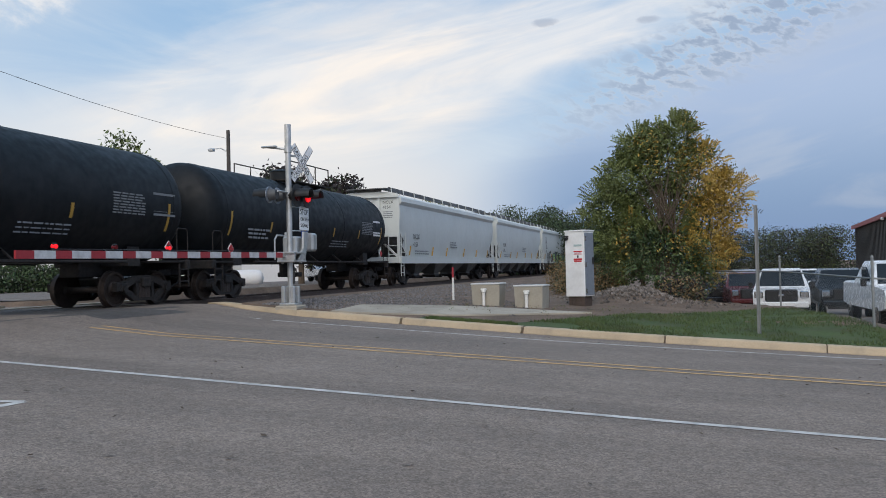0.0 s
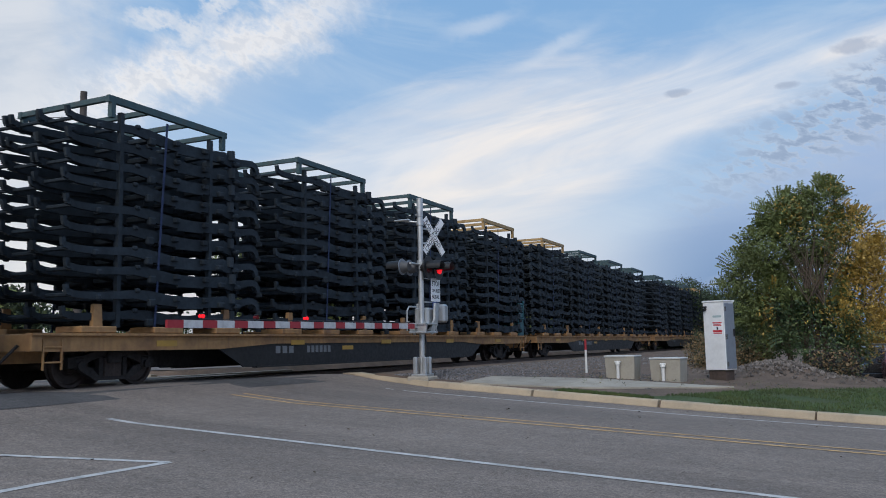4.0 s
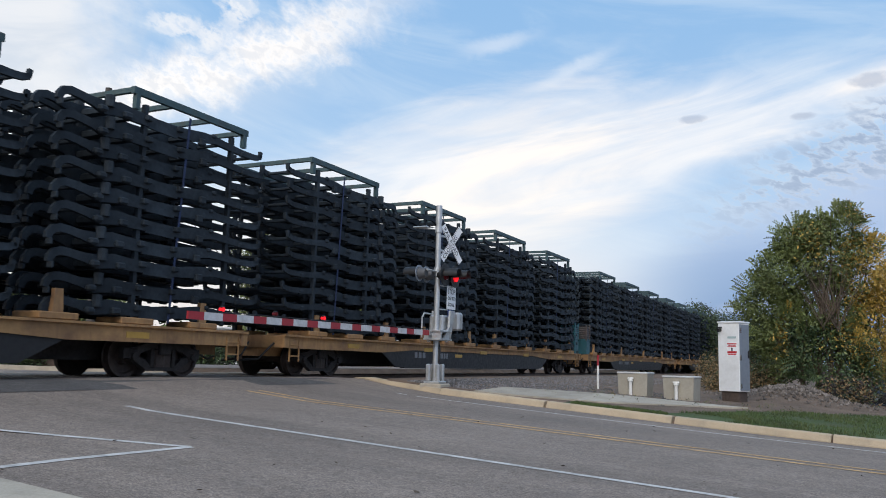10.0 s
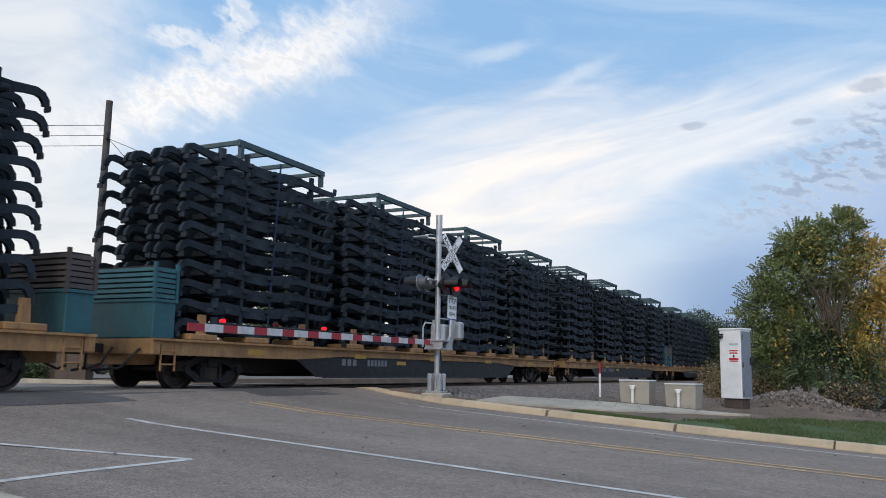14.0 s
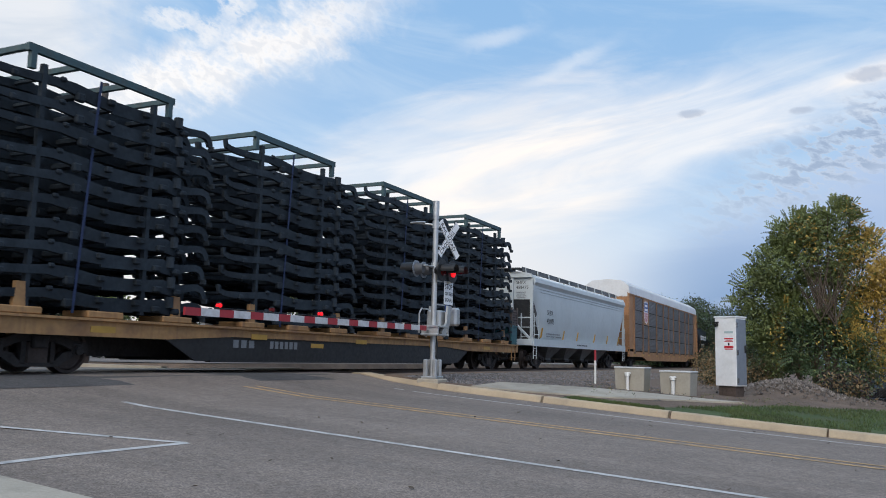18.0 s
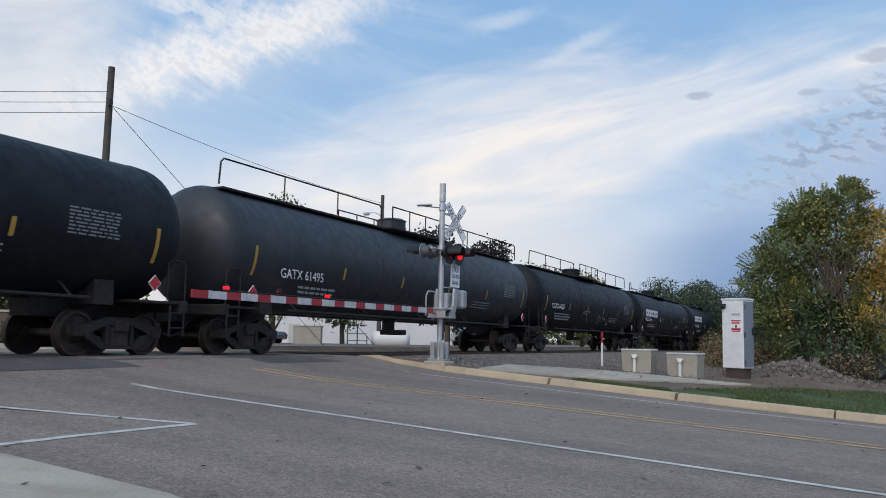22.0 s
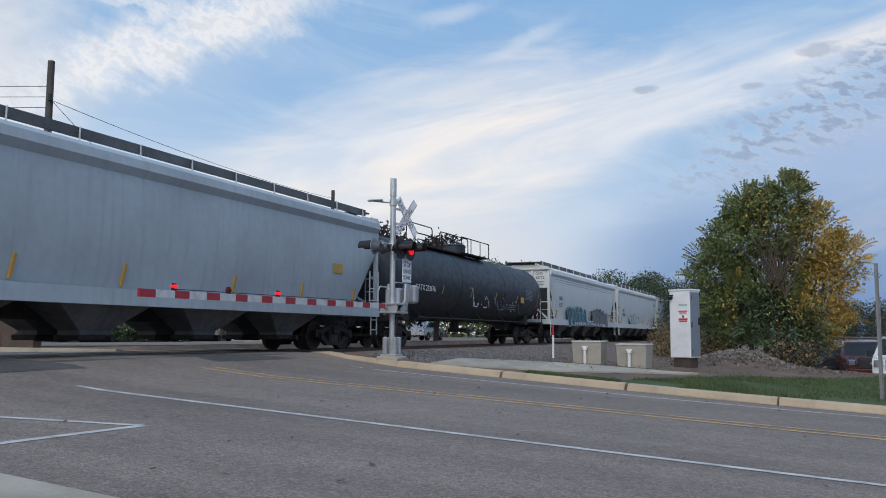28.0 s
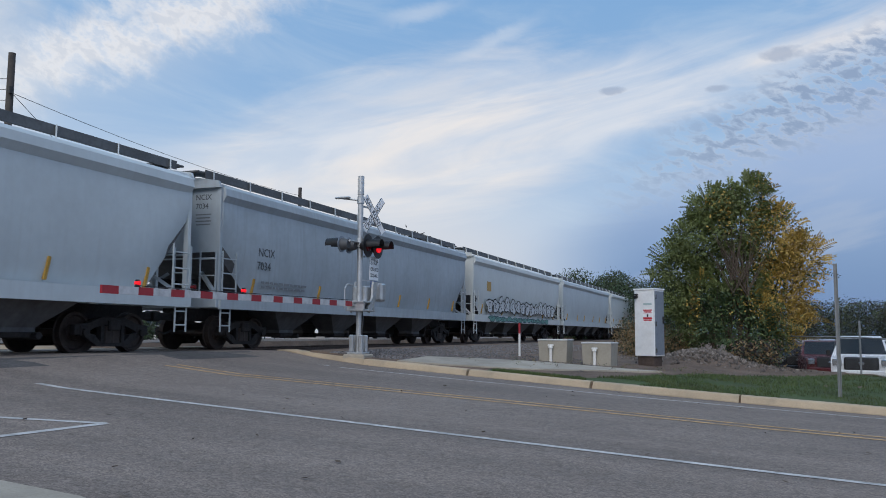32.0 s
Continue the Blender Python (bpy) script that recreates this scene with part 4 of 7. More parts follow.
    for s in (-1, 1):
        b = B()
        box(b, (0.80 * s, length / 2, 4.76), (0.50, length - 1.2, 0.05))
        box(b, (1.05 * s, length / 2, 4.715), (0.03, length - 1.2, 0.22))
        part("running_board", b, ROOF_WALK, car)
        n = int(length / 1.9)
        for i in range(n + 1):
            b = B()
            y = 0.9 + (length - 1.8) * i / n
            bar(b, (1.16 * s, y - 0.05, 4.42), (1.08 * s, y + 0.03, 4.83), 0.03, 0.06)
            part("bracket", b, paint, car)
    for i in range(4):
        b = B()
        y = 1.6 + (length - 3.2) * (i + 0.5) / 4
        box(b, (0, y, 4.58), (0.7, (length - 3.2) / 4 - 0.25, 0.16), 0.03)
        part("hatch_cover", b, paint, car)
    for i in range(4):
        y = 3.4 + (length - 6.8) * (i + 0.5) / 4
        w = (length - 6.8) / 4
        for s in (-1, 1):
            b = B()
            ring = lambda z, hw, x0, x1: [(x0 * s, y - hw, z), (x1 * s, y - hw, z), (x1 * s, y + hw, z), (x0 * s, y + hw, z)]
            loft(b, [ring(1.44, w / 2, 0.26, 1.50), ring(0.55, 0.42, 0.3, 0.9), ring(0.46, 0.42, 0.3, 0.9)])
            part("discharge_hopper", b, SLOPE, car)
            b = B()
            box(b, (0.62 * s, y, 0.40), (0.75, 1.0, 0.12), 0.02)
            rod(b, (0.2 * s, y + 0.3, 0.38), (1.15 * s, y + 0.3, 0.38), 0.08, 8)
            part("outlet_gate", b, UNDER, car)
    for f in (0.108, 0.29, 0.42, 0.60, 0.75, 0.895):
        b = B()
        box(b, (1.535, length * f, 1.74), (0.05, 0.07, 0.48), turn=Matrix.Rotation(radians(-6), 3, "X") @ Matrix.Rotation(radians(8), 3, "Y"))
        part("reflector_strip", b, STRIPE, car, "yellow reflective strip")
    running_gear(car, length, 2.6)
    return car


def tank_car(length, paint, label, rail="centre", radius=1.56):
    """A tank car: dished shell on stub sills, dome housing, platform with rails."""
    car = thing("tank_car", label, "freight car", group="cars of the freight train")
    zc = 1.13 + radius
    e = 0.40
    rings = []
    prof = [(e + 0.78 * (1 - math.sqrt(1 - r * r)), r) for r in (0.02, 0.25, 0.45, 0.62, 0.76, 0.86, 0.93, 0.975, 0.995, 1.0)]
    prof += [(e + 0.78 + (length - 2 * e - 1.56) * k / 4, 1.0) for k in (1, 2, 3)] + [(length - y, r) for y, r in prof[::-1]]
    for y, r in prof:
        rings.append([(radius * r * math.sin(a), y, zc + radius * r * math.cos(a)) for a in [2 * math.pi * i / 48 for i in range(48)]])
    b = B()
    loft(b, rings)
    part("tank_shell", b, paint, car, smooth=True)
    for y in (e + 1.0, length - e - 1.0, length * 0.36, length * 0.64):
        b = B()
        ring = lambda yy, r: [(r * math.sin(a), yy, zc + r * math.cos(a)) for a in [2 * math.pi * i / 48 for i in range(48)]]
        loft(b, [ring(y - 0.03, radius + 0.002), ring(y - 0.02, radius + 0.012), ring(y + 0.02, radius + 0.012), ring(y + 0.03, radius + 0.002)], caps=False)
        part("weld_seam", b, paint, car, smooth=True)
    for y0, d in ((0.55, 1), (length - 0.55, -1)):
        b = B()
        box(b, (0, y0 + 1.55 * d, 0.98), (0.62, 3.1, 0.40), 0.02)
        box(b, (0, y0 + 0.12 * d, 1.08), (3.0, 0.22, 0.26), 0.02)
        part("stub_sill", b, UNDER, car)
        b = B()
        prism(b, [(-1.15, 1.05), (1.15, 1.05), (1.12, 1.56), (0.8, 1.32), (0, 1.18), (-0.8, 1.32), (-1.12, 1.56)], "y", y0 + 2.05 * d - 0.25, y0 + 2.05 * d + 0.25)
        part("saddle", b, UNDER, car)
        b = B()
        pipe(b, [(1.46, y0 + 0.1 * d, 1.2), (1.46, y0 + 0.1 * d, 2.0), (1.46, y0 + 0.18 * d, 2.08), (1.46, y0 + 0.55 * d, 2.08), (1.46, y0 + 0.62 * d, 2.0), (1.46, y0 + 0.62 * d, 1.2)], 0.018)
        part("end_rail", b, UNDER, car)
        b = B()
        box(b, (0, y0 + 0.8 * d, 1.16), (2.9, 1.3, 0.05))
        part("end_platform", b, UNDER, car)
        for s in (-1, 1):
            ladder(car, 1.5 * s, y0 + 0.35 * d, 0.45, 1.1, 0.42, UNDER, name="step", rungs=2)
        b = B()
        box(b, (1.50, y0 + 1.05 * d, 1.55), (0.02, 0.25, 0.25), turn=Matrix.Rotation(radians(45), 3, "X"))
        part("placard", b, SIGN_WHITE, car, "diamond hazard placard")
        b = B()
        box(b, (1.513, y0 + 1.05 * d, 1.55), (0.008, 0.225, 0.225), turn=Matrix.Rotation(radians(45), 3, "X"))
        part("placard_field", b, RED, car, "red diamond")
    for s in (-1, 1):
        b = B()
        pipe(b, [(1.40 * s, 3.2, 1.16), (1.40 * s, length - 3.2, 1.16)], 0.035)
        for k in range(5):
            y = 3.6 + (length - 7.2) * k / 4
            bar(b, (1.40 * s, y, 1.16), (0.9 * s, y, 1.55), 0.05, 0.03)
        part("side_rail", b, UNDER, car)
    ym = length * 0.5
    zt = zc + radius
    b = B()
    rod(b, (0, ym, zt - 0.15), (0, ym, zt + 0.42), 0.52, 20)
    rod(b, (0, ym, zt + 0.42), (0, ym, zt + 0.50), 0.56, 20, 0.40)
    part("dome_housing", b, paint, car, smooth=True)
    b = B()
    for s in (-1, 1):
        box(b, (0.85 * s, ym, zt - 0.08), (0.5, 3.6, 0.05))
    for y in (-1.6, 1.6):
        box(b, (0, ym + y, zt - 0.08), (1.3, 0.4, 0.05))
    part("platform", b, UNDER, car)
    for s in (-1, 1):
        b = B()
        x = 1.08 * s
        pipe(b, [(x, ym - 1.8, zt - 0.1), (x, ym - 1.8, zt + 0.62), (x, ym + 1.8, zt + 0.62), (x, ym + 1.8, zt - 0.1)], 0.024)
        rod(b, (x, ym - 0.6, zt - 0.1), (x, ym - 0.6, zt + 0.62), 0.02, 6)
        rod(b, (x, ym + 0.6, zt - 0.1), (x, ym + 0.6, zt + 0.62), 0.02, 6)
        part("platform_rail", b, UNDER, car)
    if rail == "full":
        b = B()
        box(b, (0.62, ym, zt - 0.10), (0.42, length - 2.2, 0.05))
        part("running_board", b, UNDER, car)
        x = 0.84
        y0, y1 = 0.92, length - 0.95
        for a, c in ((y0, ym - 2.1), (ym + 2.1, y1)):
            b = B()
            pipe(b, [(x, a, zt - 0.05), (x, a + 0.04, zt + 0.52), (x, a + 0.14, zt + 0.62), (x, c - 0.14, zt + 0.62), (x, c - 0.04, zt + 0.52), (x, c, zt - 0.05)], 0.024)
            for k in (1, 2):
                y = a + (c - a) * k / 3
                rod(b, (x, y, zt - 0.05), (x, y, zt + 0.62), 0.02, 6)
            part("running_board_rail", b, UNDER, car)
    if rail == "loops":
        for a in (0.57,):
            b = B()
            pipe(b, [(0.84, a, zt - 0.3), (0.84, a + 0.02, zt + 0.34), (0.84, a + 0.12, zt + 0.46), (0.84, a + 0.38, zt + 0.46), (0.84, a + 0.48, zt + 0.34), (0.84, a + 0.5, zt - 0.05)], 0.024)
            part("end_loop", b, UNDER, car)
    if rail == "loops":
        b = B()
        box(b, (0.62, ym, zt - 0.10), (0.42, length - 2.2, 0.05))
        part("running_board", b, UNDER, car)
    for y, long_ in ((1.62 / length, True), (0.26, False), (0.42, False), (0.58, False), (0.74, False), (1 - 1.62 / length, True)):
        b = B()
        a0 = radians(117 if long_ else 110)
        pts = []
        for k in range(5):
            a = a0 - radians(28 if long_ else 13) * k / 4
            pts.append((radius + 0.006, a))
        loft(b, [[(r * math.sin(a), length * y - 0.05, zc + r * math.cos(a)), (r * math.sin(a), length * y + 0.05, zc + r * math.cos(a))] for r, a in pts], caps=False, closed=False)
        part("reflector_strip", b, STRIPE, car, "yellow reflective strip")
    b = B()
    rod(b, (0, ym, 1.2), (0, ym, 0.62), 0.22, 12)
    box(b, (0.2, ym, 0.7), (0.9, 0.35, 0.18), 0.03)
    part("bottom_outlet", b, UNDER, car)
    words = random.Random(int(length * 100))
    rows = []
    for y, z, wide, n, h in ((length - 3.9, 2.86, 1.25, 8, 0.035), (length - 6.8, 2.0, 1.7, 3, 0.05)):
        for i in range(n):
            u = 0.0
            while u < wide - 0.1:
                l = min(wide - u, words.uniform(0.08, 0.3))
                zz = z - 2.0 * h * i
                rows.append((math.sqrt(radius ** 2 - (zz - zc) ** 2) + 0.001, y + u, zz, l, h))
                u += l + 0.05
    stencil(car, rows, LETTER_DIM)
    running_gear(car, length, 2.05)
    return car


def flat_car(length, label, number=""):
    """A long flat car with fish-belly side sills, deck and load cradles."""
    car = thing("flat_car", label, "freight car", group="cars of the freight train")
    dz = 1.08
    b = B()
    box(b, (0, length / 2, dz - 0.04), (2.86, length - 1.5, 0.08))
    part("deck", b, DECK, car)
    for s in (-1, 1):
        b = B()
        prism(b, [(0.75, dz - 0.02), (length - 0.75, dz - 0.02), (length - 0.75, dz - 0.33), (length - 6.0, dz - 0.34), (length - 8.2, dz - 0.22), (8.2, dz - 0.22), (6.0, dz - 0.34), (0.75, dz - 0.33)], "x", 1.42 * s - 0.03, 1.42 * s + 0.03)
        box(b, (1.45 * s, length / 2, dz), (0.16, length - 1.5, 0.05))
        part("side_sill", b, TTX_YELLOW, car)
        for k in range(5):
            y = length * (0.15 + 0.175 * k)
            b = B()
            box(b, (1.455 * s, y, dz - 0.19), (0.01, 0.62, 0.13))
            part("reflector", b, STRIPE, car, "yellow reflective plate")
    for s in (-1, 1):
        b = B()
        prism(b, [(5.6, dz - 0.12), (length - 5.6, dz - 0.12), (length - 7.0, dz - 0.80), (7.0, dz - 0.80)], "x", 1.38 * s - 0.02, 1.38 * s + 0.02)
        box(b, (1.38 * s, length / 2, dz - 0.81), (0.16, length - 14.9, 0.04))
        part("belly_plate", b, BLACK, car)
        if s > 0 and number:
            lettering(number, 0.30, LETTER_DIM, car, (1.402, 9.6, dz - 0.47), name="car_mark", squash=1.1)
        if s > 0 and not number:
            stencil(car, [(1.402, 8.3 + 0.3 * i, dz - 0.38, 0.2, 0.19) for i in range(3)] + [(1.402, 9.75 + 0.21 * i, dz - 0.38, 0.14, 0.19) for i in range(6)], LETTER_DIM)
            b = B()
            box(b, (1.404, 11.9, dz - 0.36), (0.008, 0.62, 0.12))
            part("reflector", b, STRIPE, car, "yellow reflective plate")
    b = B()
    box(b, (0, length / 2, dz - 0.42), (0.75, length - 5, 0.62))
    part("centre_sill", b, UNDER, car)
    b = B()
    for k in range(13):
        y = 4.5 + (length - 9) * k / 12
        box(b, (0, y, dz - 0.2), (2.7, 0.08, 0.24))
    part("cross_bearer", b, UNDER, car)
    b = B()
    rod(b, (0.7, length * 0.45, 0.62), (0.7, length * 0.45 + 1.3, 0.62), 0.25, 12)
    part("air_tank", b, UNDER, car)
    b = B()
    box(b, (0.85, length * 0.58, 0.66), (0.5, 0.6, 0.4), 0.04)
    part("brake_valve", b, UNDER, car)
    for y0, d in ((0.75, 1), (length - 0.75, -1)):
        b = B()
        box(b, (0, y0 + 0.12 * d, dz - 0.16), (3.0, 0.25, 0.34), 0.02)
        box(b, (0, y0 + 1.6 * d, dz - 0.35), (1.1, 3.0, 0.4))
        part("end_sill", b, TTX_YELLOW, car)
        for s in (-1, 1):
            ladder(car, 1.46 * s, y0 + 0.5 * d, 0.40, dz - 0.1, 0.42, TTX_YELLOW, name="step", rungs=2)
        b = B()
        pipe(b, [(1.2, y0 - 0.05 * d, dz - 0.2), (0.9, y0 - 0.3 * d, 0.45), (0.3, y0 - 0.5 * d, 0.40)], 0.03)
        part("air_hose", b, UNDER, car)
    for k in range(4):
        for j, dy in enumerate((0.35, 2.3, 4.3)):
            y = 2.0 + 6.6 * k + dy
            for s in (-1, 1):
                b = B()
                box(b, (1.1 * s, y, dz + 0.1), (0.75, 0.9, 0.14), 0.02)
                if j != 1:
                    prism(b, [(y - 0.13, dz + 0.1), (y + 0.13, dz + 0.1), (y + 0.09, dz + 0.62), (y - 0.09, dz + 0.62)], "x", 1.36 * s - 0.05, 1.36 * s + 0.05)
                part("load_cradle", b, TTX_YELLOW, car)
    running_gear(car, length, 3.1)
    return car


def make_chassis_mesh():
    """A bare pickup frame: two deep wavy side rails, a down-turned gooseneck horn in front, a slim up-curled tail, cross members."""
    b = B()
    line = [(0.03, -0.17, 0.13), (0.05, -0.07, 0.15), (0.13, 0.03, 0.16), (0.28, 0.07, 0.16), (0.50, 0.05, 0.16), (0.78, 0.0, 0.18), (1.10, -0.05, 0.28), (1.45, 0.0, 0.30), (1.85, -0.02, 0.26), (2.5, -0.04, 0.23), (3.2, -0.04, 0.23),
            (3.65, 0.0, 0.26), (4.0, 0.05, 0.23), (4.4, 0.07, 0.18), (4.9, 0.03, 0.16), (5.4, 0.0, 0.15), (5.8, 0.0, 0.14), (6.02, 0.02, 0.13)]
    for s in (-1, 1):
        rings = []
        for k, (y, z, d) in enumerate(line):
            y0, z0, _ = line[max(0, k - 1)]
            y1, z1, _ = line[min(len(line) - 1, k + 1)]
            t = Vector((0, y1 - y0, z1 - z0)).normalized()
            n = Vector((0, -t.z, t.y)) * d / 2
            x = s * (0.34 if k < 5 else 0.37 if k < 7 else 0.42)
            c = Vector((x, y, z))
            rings.append([c - n + Vector((-0.045, 0, 0)), c - n + Vector((0.045, 0, 0)), c + n + Vector((0.045, 0, 0)), c + n + Vector((-0.045, 0, 0))])
        loft(b, rings)
        bar(b, (s * 0.42, 5.98, 0.03), (s * 0.42, 6.12, 0.06), 0.08, 0.12)
        bar(b, (s * 0.42, 6.10, 0.04), (s * 0.42, 6.13, 0.20), 0.08, 0.09)
        box(b, (s * 0.40, 0.03, -0.23), (0.16, 0.05, 0.12), 0.01)
        rod(b, (s * 0.44, 1.18, -0.02), (s * 0.44, 1.18, 0.22), 0.10, 8)
        box(b, (s * 0.46, 1.0, -0.10), (0.14, 0.22, 0.14), 0.04)
        box(b, (s * 0.47, 1.62, -0.08), (0.16, 0.22, 0.14), 0.03)
        box(b, (s * 0.49, 2.2, 0.01), (0.14, 0.16, 0.12), 0.02)
        box(b, (s * 0.49, 3.15, 0.01), (0.14, 0.16, 0.12), 0.02)
        box(b, (s * 0.47, 3.9, -0.10), (0.13, 0.20, 0.18), 0.03)
        box(b, (s * 0.46, 4.3, 0.15), (0.10, 0.14, 0.10), 0.03)
        box(b, (s * 0.45, 5.35, -0.04), (0.11, 0.14, 0.13), 0.03)
        bar(b, (s * 0.46, 2.25, -0.16), (s * 0.46, 3.1, -0.18), 0.05, 0.06)
    for y, z, w, r in ((0.62, 0.04, 0.70, 0.05), (1.25, -0.06, 0.75, 0.11), (1.9, -0.04, 0.82, 0.07), (2.9, -0.05, 0.82, 0.06), (3.75, 0.0, 0.82, 0.08), (4.7, 0.05, 0.82, 0.045), (5.9, 0.01, 0.86, 0.045)):
        rod(b, (-w / 2, y, z), (w / 2, y, z), r, 6)
    return mesh_of("vehicle_frame", b, CHASSIS)


STRAP = mat("strap_webbing", (0.02, 0.035, 0.09), 0.8, var=0.2)
CHASSIS_MESH = make_chassis_mesh()


def make_rack_meshes():
    out = {}
    for key, paint in (("green", RACK_GREEN), ("tan", RACK_TAN)):
        b = B()
        box(b, (0, 1.875, 0), (0.10, 3.75, 0.15))
        out[key, "beam"] = mesh_of("rack_beam", b, paint)
        b = B()
        box(b, (0, 0, 0), (2.62, 0.10, 0.11))
        out[key, "cross"] = mesh_of("rack_crossbar", b, paint)
        b = B()
        box(b, (0, 0, -0.16), (0.11, 0.12, 0.32))
        out[key, "leg"] = mesh_of("rack_leg", b, paint)
    b = B()
    box(b, (0, 0, 2.3), (0.11, 0.10, 4.6))
    out["post"] = mesh_of("rack_post", b, CHASSIS)
    b = B()
    bar(b, (0, 0, 0.0), (0, 0.28, 4.7), 0.012, 0.06)
    out["strap"] = mesh_of("tie_strap", b, STRAP)
    return out


RACK = make_rack_meshes()


def frame_stack(layers, tan, flip, rng):
    """A strapped stack of bare black chassis under a steel top rack. Origin: the deck, at the stack's front."""
    paint = "tan" if tan else "green"
    st = thing("frame_stack", f"tall stack of black vehicle frames under a {paint} rack", "frame stack", group="frame stacks on the flat cars")
    for i in range(layers):
        for x in (-0.95, 0.0, 0.95):
            ob = part("vehicle_frame", CHASSIS_MESH, None, st)
            x += rng.uniform(-0.03, 0.03)
            j = rng.uniform(-0.05, 0.05)
            z = 0.36 + i * (4.52 / layers) + rng.uniform(-0.015, 0.015)
            tip, yaw = rng.uniform(-0.45, 0.45), rng.uniform(-0.6, 0.6)
            ob.matrix_basis = pose(x, 6.3 + j, z, tip, 0, 180 + yaw) if flip else pose(x, j, z, tip, 0, yaw)
    y0 = 1.15 if flip else 1.75
    zt = 4.98
    for x in (-1.36, 1.36):
        ob = part("rack_beam", RACK[paint, "beam"], None, st)
        ob.location = (x, y0, zt)
    for y in (0.06, 1.25, 2.5, 3.69):
        ob = part("rack_crossbar", RACK[paint, "cross"], None, st)
        ob.location = (0, y0 + y, zt + 0.01)
    for x in (-1.36, 1.36):
        for y in (0.12, 3.63):
            ob = part("rack_leg", RACK[paint, "leg"], None, st)
            ob.location = (x, y0 + y, zt - 0.075)
            ob = part("rack_post", RACK["post"], None, st)
            ob.location = (x * 0.985, y0 + y * 0.8 + 0.3, 0.15)
    for k, x in enumerate((-1.42, 1.42)):
        ob = part("tie_strap", RACK["strap"], None, st)
        ob.location = (x, y0 + 1.1 + 0.3 * k, 0.1)
    return st


BIN_RUST = mat("bin_rust", (0.085, 0.065, 0.058), 0.7, var=0.2, scale=1.5, fine=10, streak=0.4, dirt=(0.035, 0.05, 0.055), dirt_amount=0.6)


def parts_bin(weathered):
    """A steel bin with a plain lower body and a slatted rack on top, across the end of a flat car."""
    paint = BIN_RUST if weathered else BIN_TEAL
    b_ = thing("parts_bin", "teal steel bin with a rusty slatted upper rack" if weathered else "teal painted steel bin with a slatted upper rack", "bin", group="bins on the flat cars")
    b = B()
    box(b, (0, 0, 0.42), (2.78, 0.66, 0.80), 0.02)
    part("bin_body", b, BIN_TEAL, b_)
    b = B()
    box(b, (0, 0, 0.84), (2.84, 0.72, 0.07), 0.01)
    part("rim", b, BIN_TEAL, b_)
    for k in range(6):
        for y in (-0.31, 0.31):
            b = B()
            prism(b, [(y - 0.03, 0.91 + 0.115 * k), (y + 0.03, 0.90 + 0.115 * k), (y + 0.02, 0.99 + 0.115 * k), (y - 0.01, 0.99 + 0.115 * k)], "x", -1.36, 1.36)
            part("slat", b, paint, b_)
        for x in (-1.36, 1.36):
            b = B()
            prism(b, [(x - 0.03, 0.91 + 0.115 * k), (x + 0.03, 0.90 + 0.115 * k), (x + 0.02, 0.99 + 0.115 * k), (x - 0.01, 0.99 + 0.115 * k)], "y", -0.28, 0.28)
            part("slat", b, paint, b_)
    for x in (-1.38, 1.38):
        for y in (-0.33, 0.33):
            b = B()
            bar(b, (x, y, 0.8), (x, y, 1.68), 0.07, 0.07)
            part("corner_post", b, paint, b_)
    b = B()
    box(b, (0, 0, 1.28), (2.6, 0.5, 0.66))
    part("load", b, UNDER, b_)
    return b_


